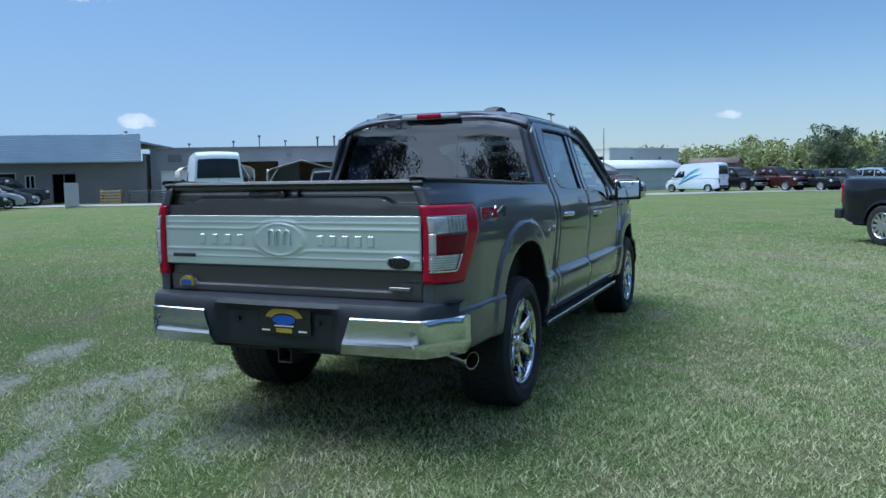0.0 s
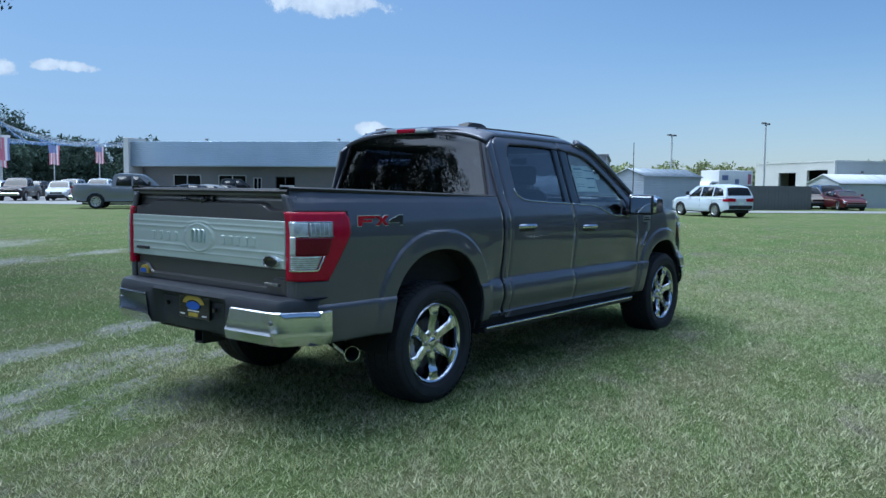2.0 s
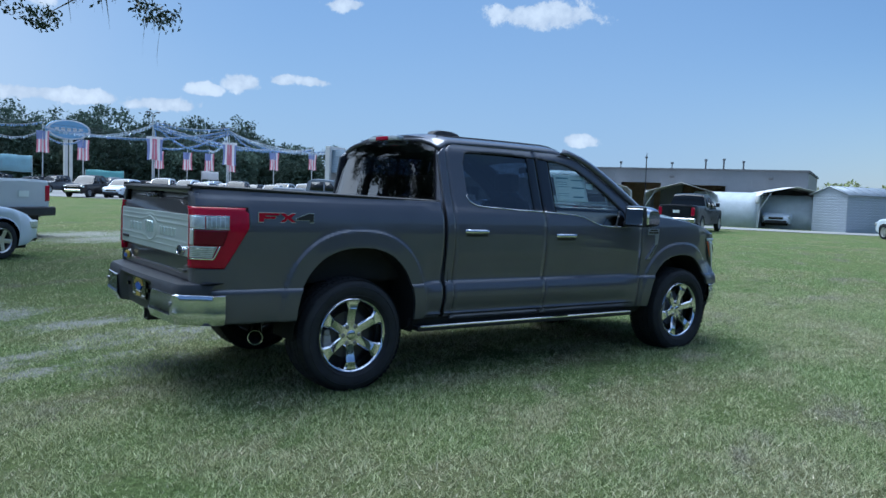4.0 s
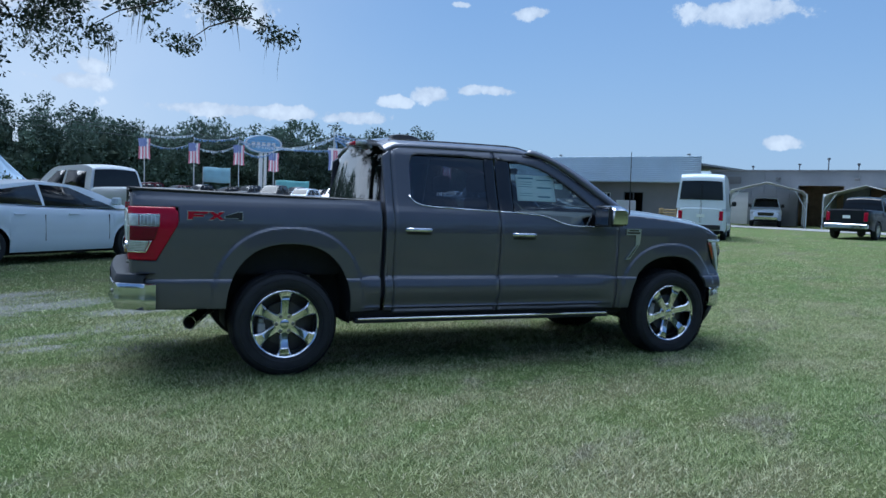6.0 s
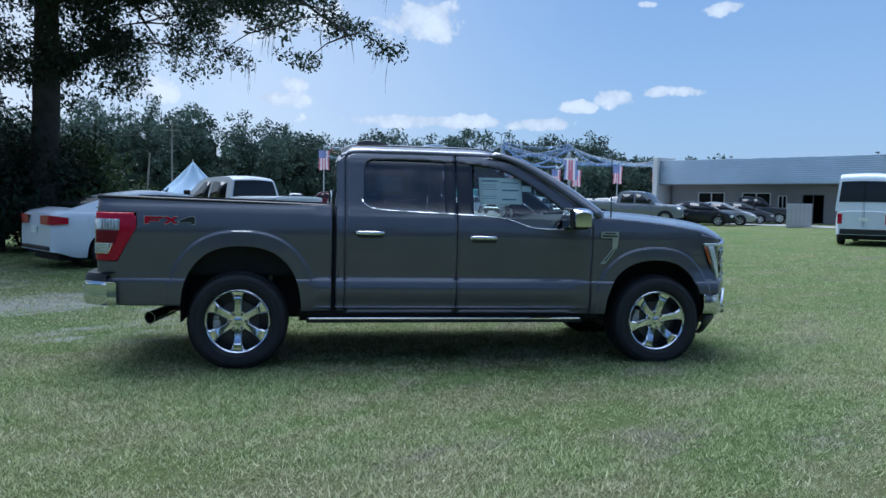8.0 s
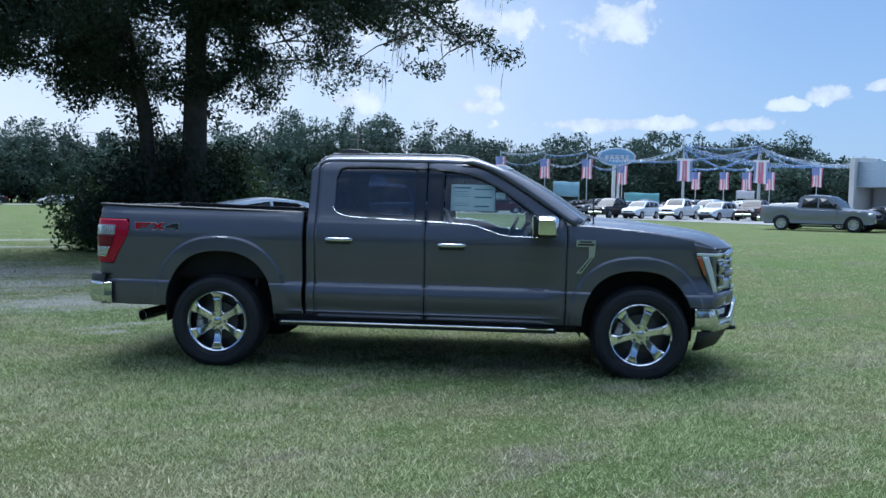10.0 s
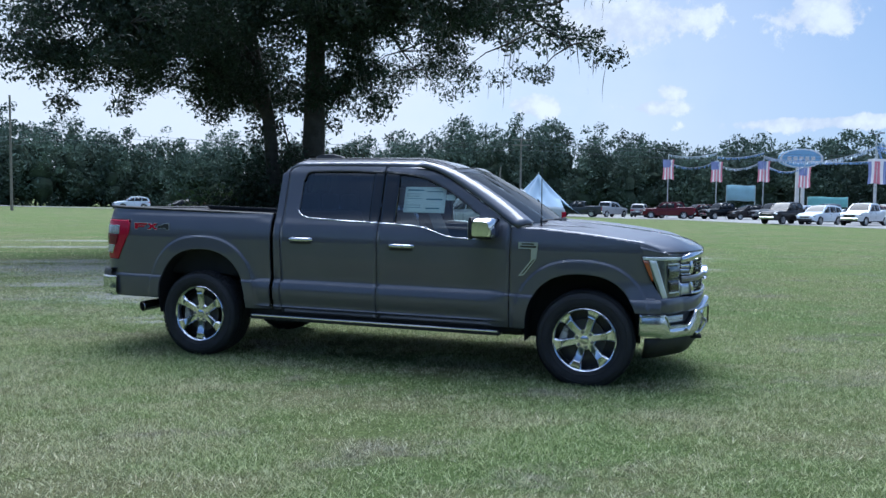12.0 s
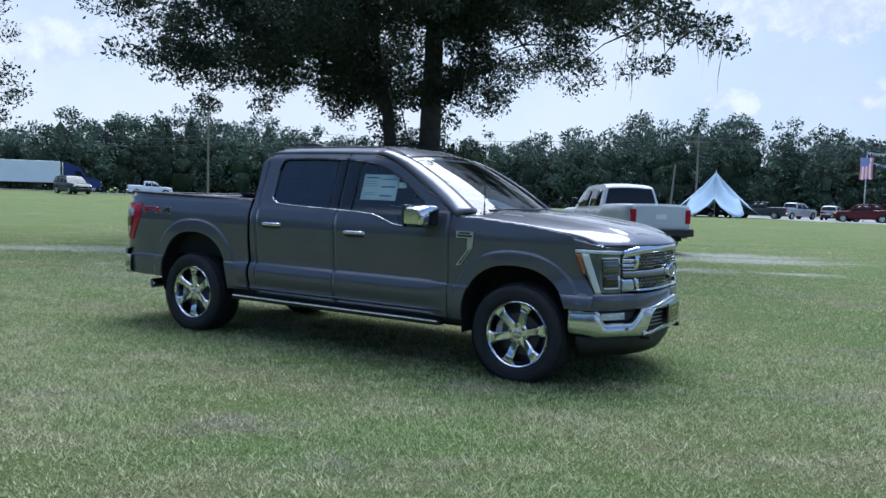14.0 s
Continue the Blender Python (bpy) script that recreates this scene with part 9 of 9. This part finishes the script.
for i in range(9):
    kind = ("suv", "pickup", "suv")[i % 3]
    vehicle(kind, names[(i * 5) % 12] + (" pickup truck" if kind == "pickup" else " car") + " among rows of the sales lot", 21.0 + i * 3.0, 77.5 - 1.3 * i, 220, cols[(i * 5) % 12], i % 2 == 0, "middle row of the sales lot")
# by the tent
for i, (x, y, h, col, kind, lab) in enumerate(((-15.8, 92.0, 10, (0.02, 0.02, 0.022), "sedan", "black car"), (-12.2, 91.6, 80, (0.03, 0.03, 0.03), "suv", "black car"), (-8.6, 90.8, 175, (0.05, 0.055, 0.06), "pickup", "dark pickup truck"), (-5.0, 93.0, 60, SILVER_C, "pickup", "silver pickup truck"), (-1.4, 96.0, 85, (0.35, 0.36, 0.38), "suv", "silver car"), (2.0, 88.4, 190, RED_C, "pickup", "dark red pickup truck"))):
    vehicle(kind, lab + " parked by the blue tent", x, y, h, col, kind == "pickup", "vehicles by the tent")
# on the road
vehicle("suv", "white car on the far road", -69.5, 84.0, 235, WHITE_C)
vehicle("sedan", "black car on the far road", -64.0, 88.5, 235, BLACK_C)
vehicle("sedan", "silver car on the far road", -57.5, 94.0, 235, SILVER_C, True)
vehicle("pickup", "white pickup truck on the far road", -84.5, 66.8, 56, WHITE_C)
vehicle("suv", "dark boxy utility vehicle beside the far road", -78.0, 50.5, -12, (0.02, 0.025, 0.03), scale=1.25)
# swoosh on the van
bm = bmesh.new()
for k in range(2):
    rows = []
    for t in np.linspace(0, 1, 12):
        x = 1.1 - 2.6 * t
        z = 0.75 + 1.55 * (1 - (1 - t) ** 2) if k == 0 else 0.70 + 1.0 * (1 - (1 - t) ** 2)
        wd = 0.16 * math.sin(math.pi * min(1, t + 0.1))
        rows.append([(x, 1.0, z - wd), (x, 1.0, z + wd)])
    grid(bm, rows)
swoosh = part("swoosh_stripe", bm, surface("swoosh_blue", (0.22, 0.44, 0.66), 0.4, 0, 0.05), MADE[("van", False, "swoosh")], "blue curved stripe")
solidify(swoosh, 0.006, 0.0)


# box ambulance behind the fence
def box_truck(x, y, rz):
    ob = thing("box_truck", "white box truck with red and blue panels", "truck", pose(x, y, 0, 0, 0, rz))
    bm = bmesh.new()
    box(bm, (-2.4, -1.1, 0.7), (1.0, 1.1, 3.0), 0.05, 2)
    body = part("box", bm, WHITE, ob)
    bm = bmesh.new()
    grid(bm, [[(1.02, y, 0.6), (1.02, y, 2.1), (1.6, y, 2.1), (2.2, y, 1.45), (3.1, y, 1.3), (3.2, y, 0.6)] for y in (-0.95, -0.9, 0.9, 0.95)])
    for s in (-0.95, 0.95):
        bm.faces.new([bm.verts.new((xx, s, zz)) for xx, zz in ((1.02, 0.6), (1.02, 2.1), (1.6, 2.1), (2.2, 1.45), (3.1, 1.3), (3.2, 0.6))])
    part("cab", bm, WHITE, ob)
    for s in (-1, 1):
        bm = bmesh.new()
        slab(bm, [(1.2, 1.42), (1.2, 1.95), (1.55, 1.95), (2.0, 1.42)], s * 0.01, "xz", s * 0.955)
        part("window", bm, CAR_GLASS, ob)
        for x0, x1, z0, z1, mat in ((-2.2, -1.2, 1.0, 1.25, FLAG_RED), (-1.0, -0.6, 1.9, 2.3, FLAG_BLUE), (-2.2, -1.9, 1.9, 2.7, FLAG_RED), (0.1, 0.7, 2.2, 2.6, FLAG_BLUE)):
            bm = bmesh.new()
            box(bm, (x0, s * 1.1, z0), (x1, s * 1.112, z1))
            part("panel", bm, mat, body)
    wh = road_wheel(ob, 0.4)
    wh.matrix_basis = pose(-1.5, -1.0, 0.4)
    for xx, yy, r in ((2.3, -1.0, 0), (-1.5, 1.0, 180), (2.3, 1.0, 180)):
        dup(wh, ob, pose(xx, yy, 0.4, 0, 20, r))


box_truck(60.0, 18.6, 150)


# tractor and trailer on the road
def semi_truck(x, y, rz):
    ob = thing("semi_truck", "dark blue tractor with a long white trailer", "truck", pose(x, y, ground_z(x, y) + 0.05, 0, 0, rz))
    bm = bmesh.new()
    box(bm, (-17.5, -1.28, 1.15), (-3.2, 1.28, 4.0), 0.03)
    part("trailer", bm, surface("trailer_white", (0.66, 0.74, 0.82), 0.5, 0, 0.05, 0.5, 5), ob, "long white box trailer")
    bm = bmesh.new()
    prof = [(-3.0, 0.7), (-3.0, 3.7), (-2.2, 3.85), (-0.6, 3.1), (-0.2, 2.0), (1.4, 1.75), (1.75, 1.4), (1.8, 0.6)]
    slab(bm, prof, 2.3, "xz", -1.15, 0.0)
    cabp = part("tractor", bm, surface("tractor_blue", (0.02, 0.035, 0.16), 0.35, 0.2, 0.06, coat=0.8), ob, "dark blue sleeper tractor")
    for s in (-1, 1):
        bm = bmesh.new()
        slab(bm, [(-1.4, 2.05), (-1.4, 2.75), (-0.75, 2.75), (-0.4, 2.05)], s * 0.01, "xz", s * 1.155)
        part("window", bm, CAR_GLASS, cabp)
    bm = bmesh.new()
    grid(bm, [[(1.83, y, z) for y in (-0.6, 0.6)] for z in (0.7, 1.5)])
    solidify(part("grille", bm, CHROME, cabp), 0.03)
    bm = bmesh.new()
    rod(bm, (-2.9, -1.2, 1.0), (-2.9, -1.2, 3.9), 0.08)
    part("exhaust_stack", bm, CHROME, cabp)
    wh = road_wheel(ob, 0.5)
    wh.matrix_basis = pose(0.8, -1.1, 0.5)
    for xx in (-2.0, -3.2, -15.0, -16.2):
        dup(wh, ob, pose(xx, -1.1, 0.5, 0, 15, 0))
        dup(wh, ob, pose(xx, 1.1, 0.5, 0, 15, 180))
    dup(wh, ob, pose(0.8, 1.1, 0.5, 0, 0, 180))


semi_truck(-90.3, 60.9, 57)
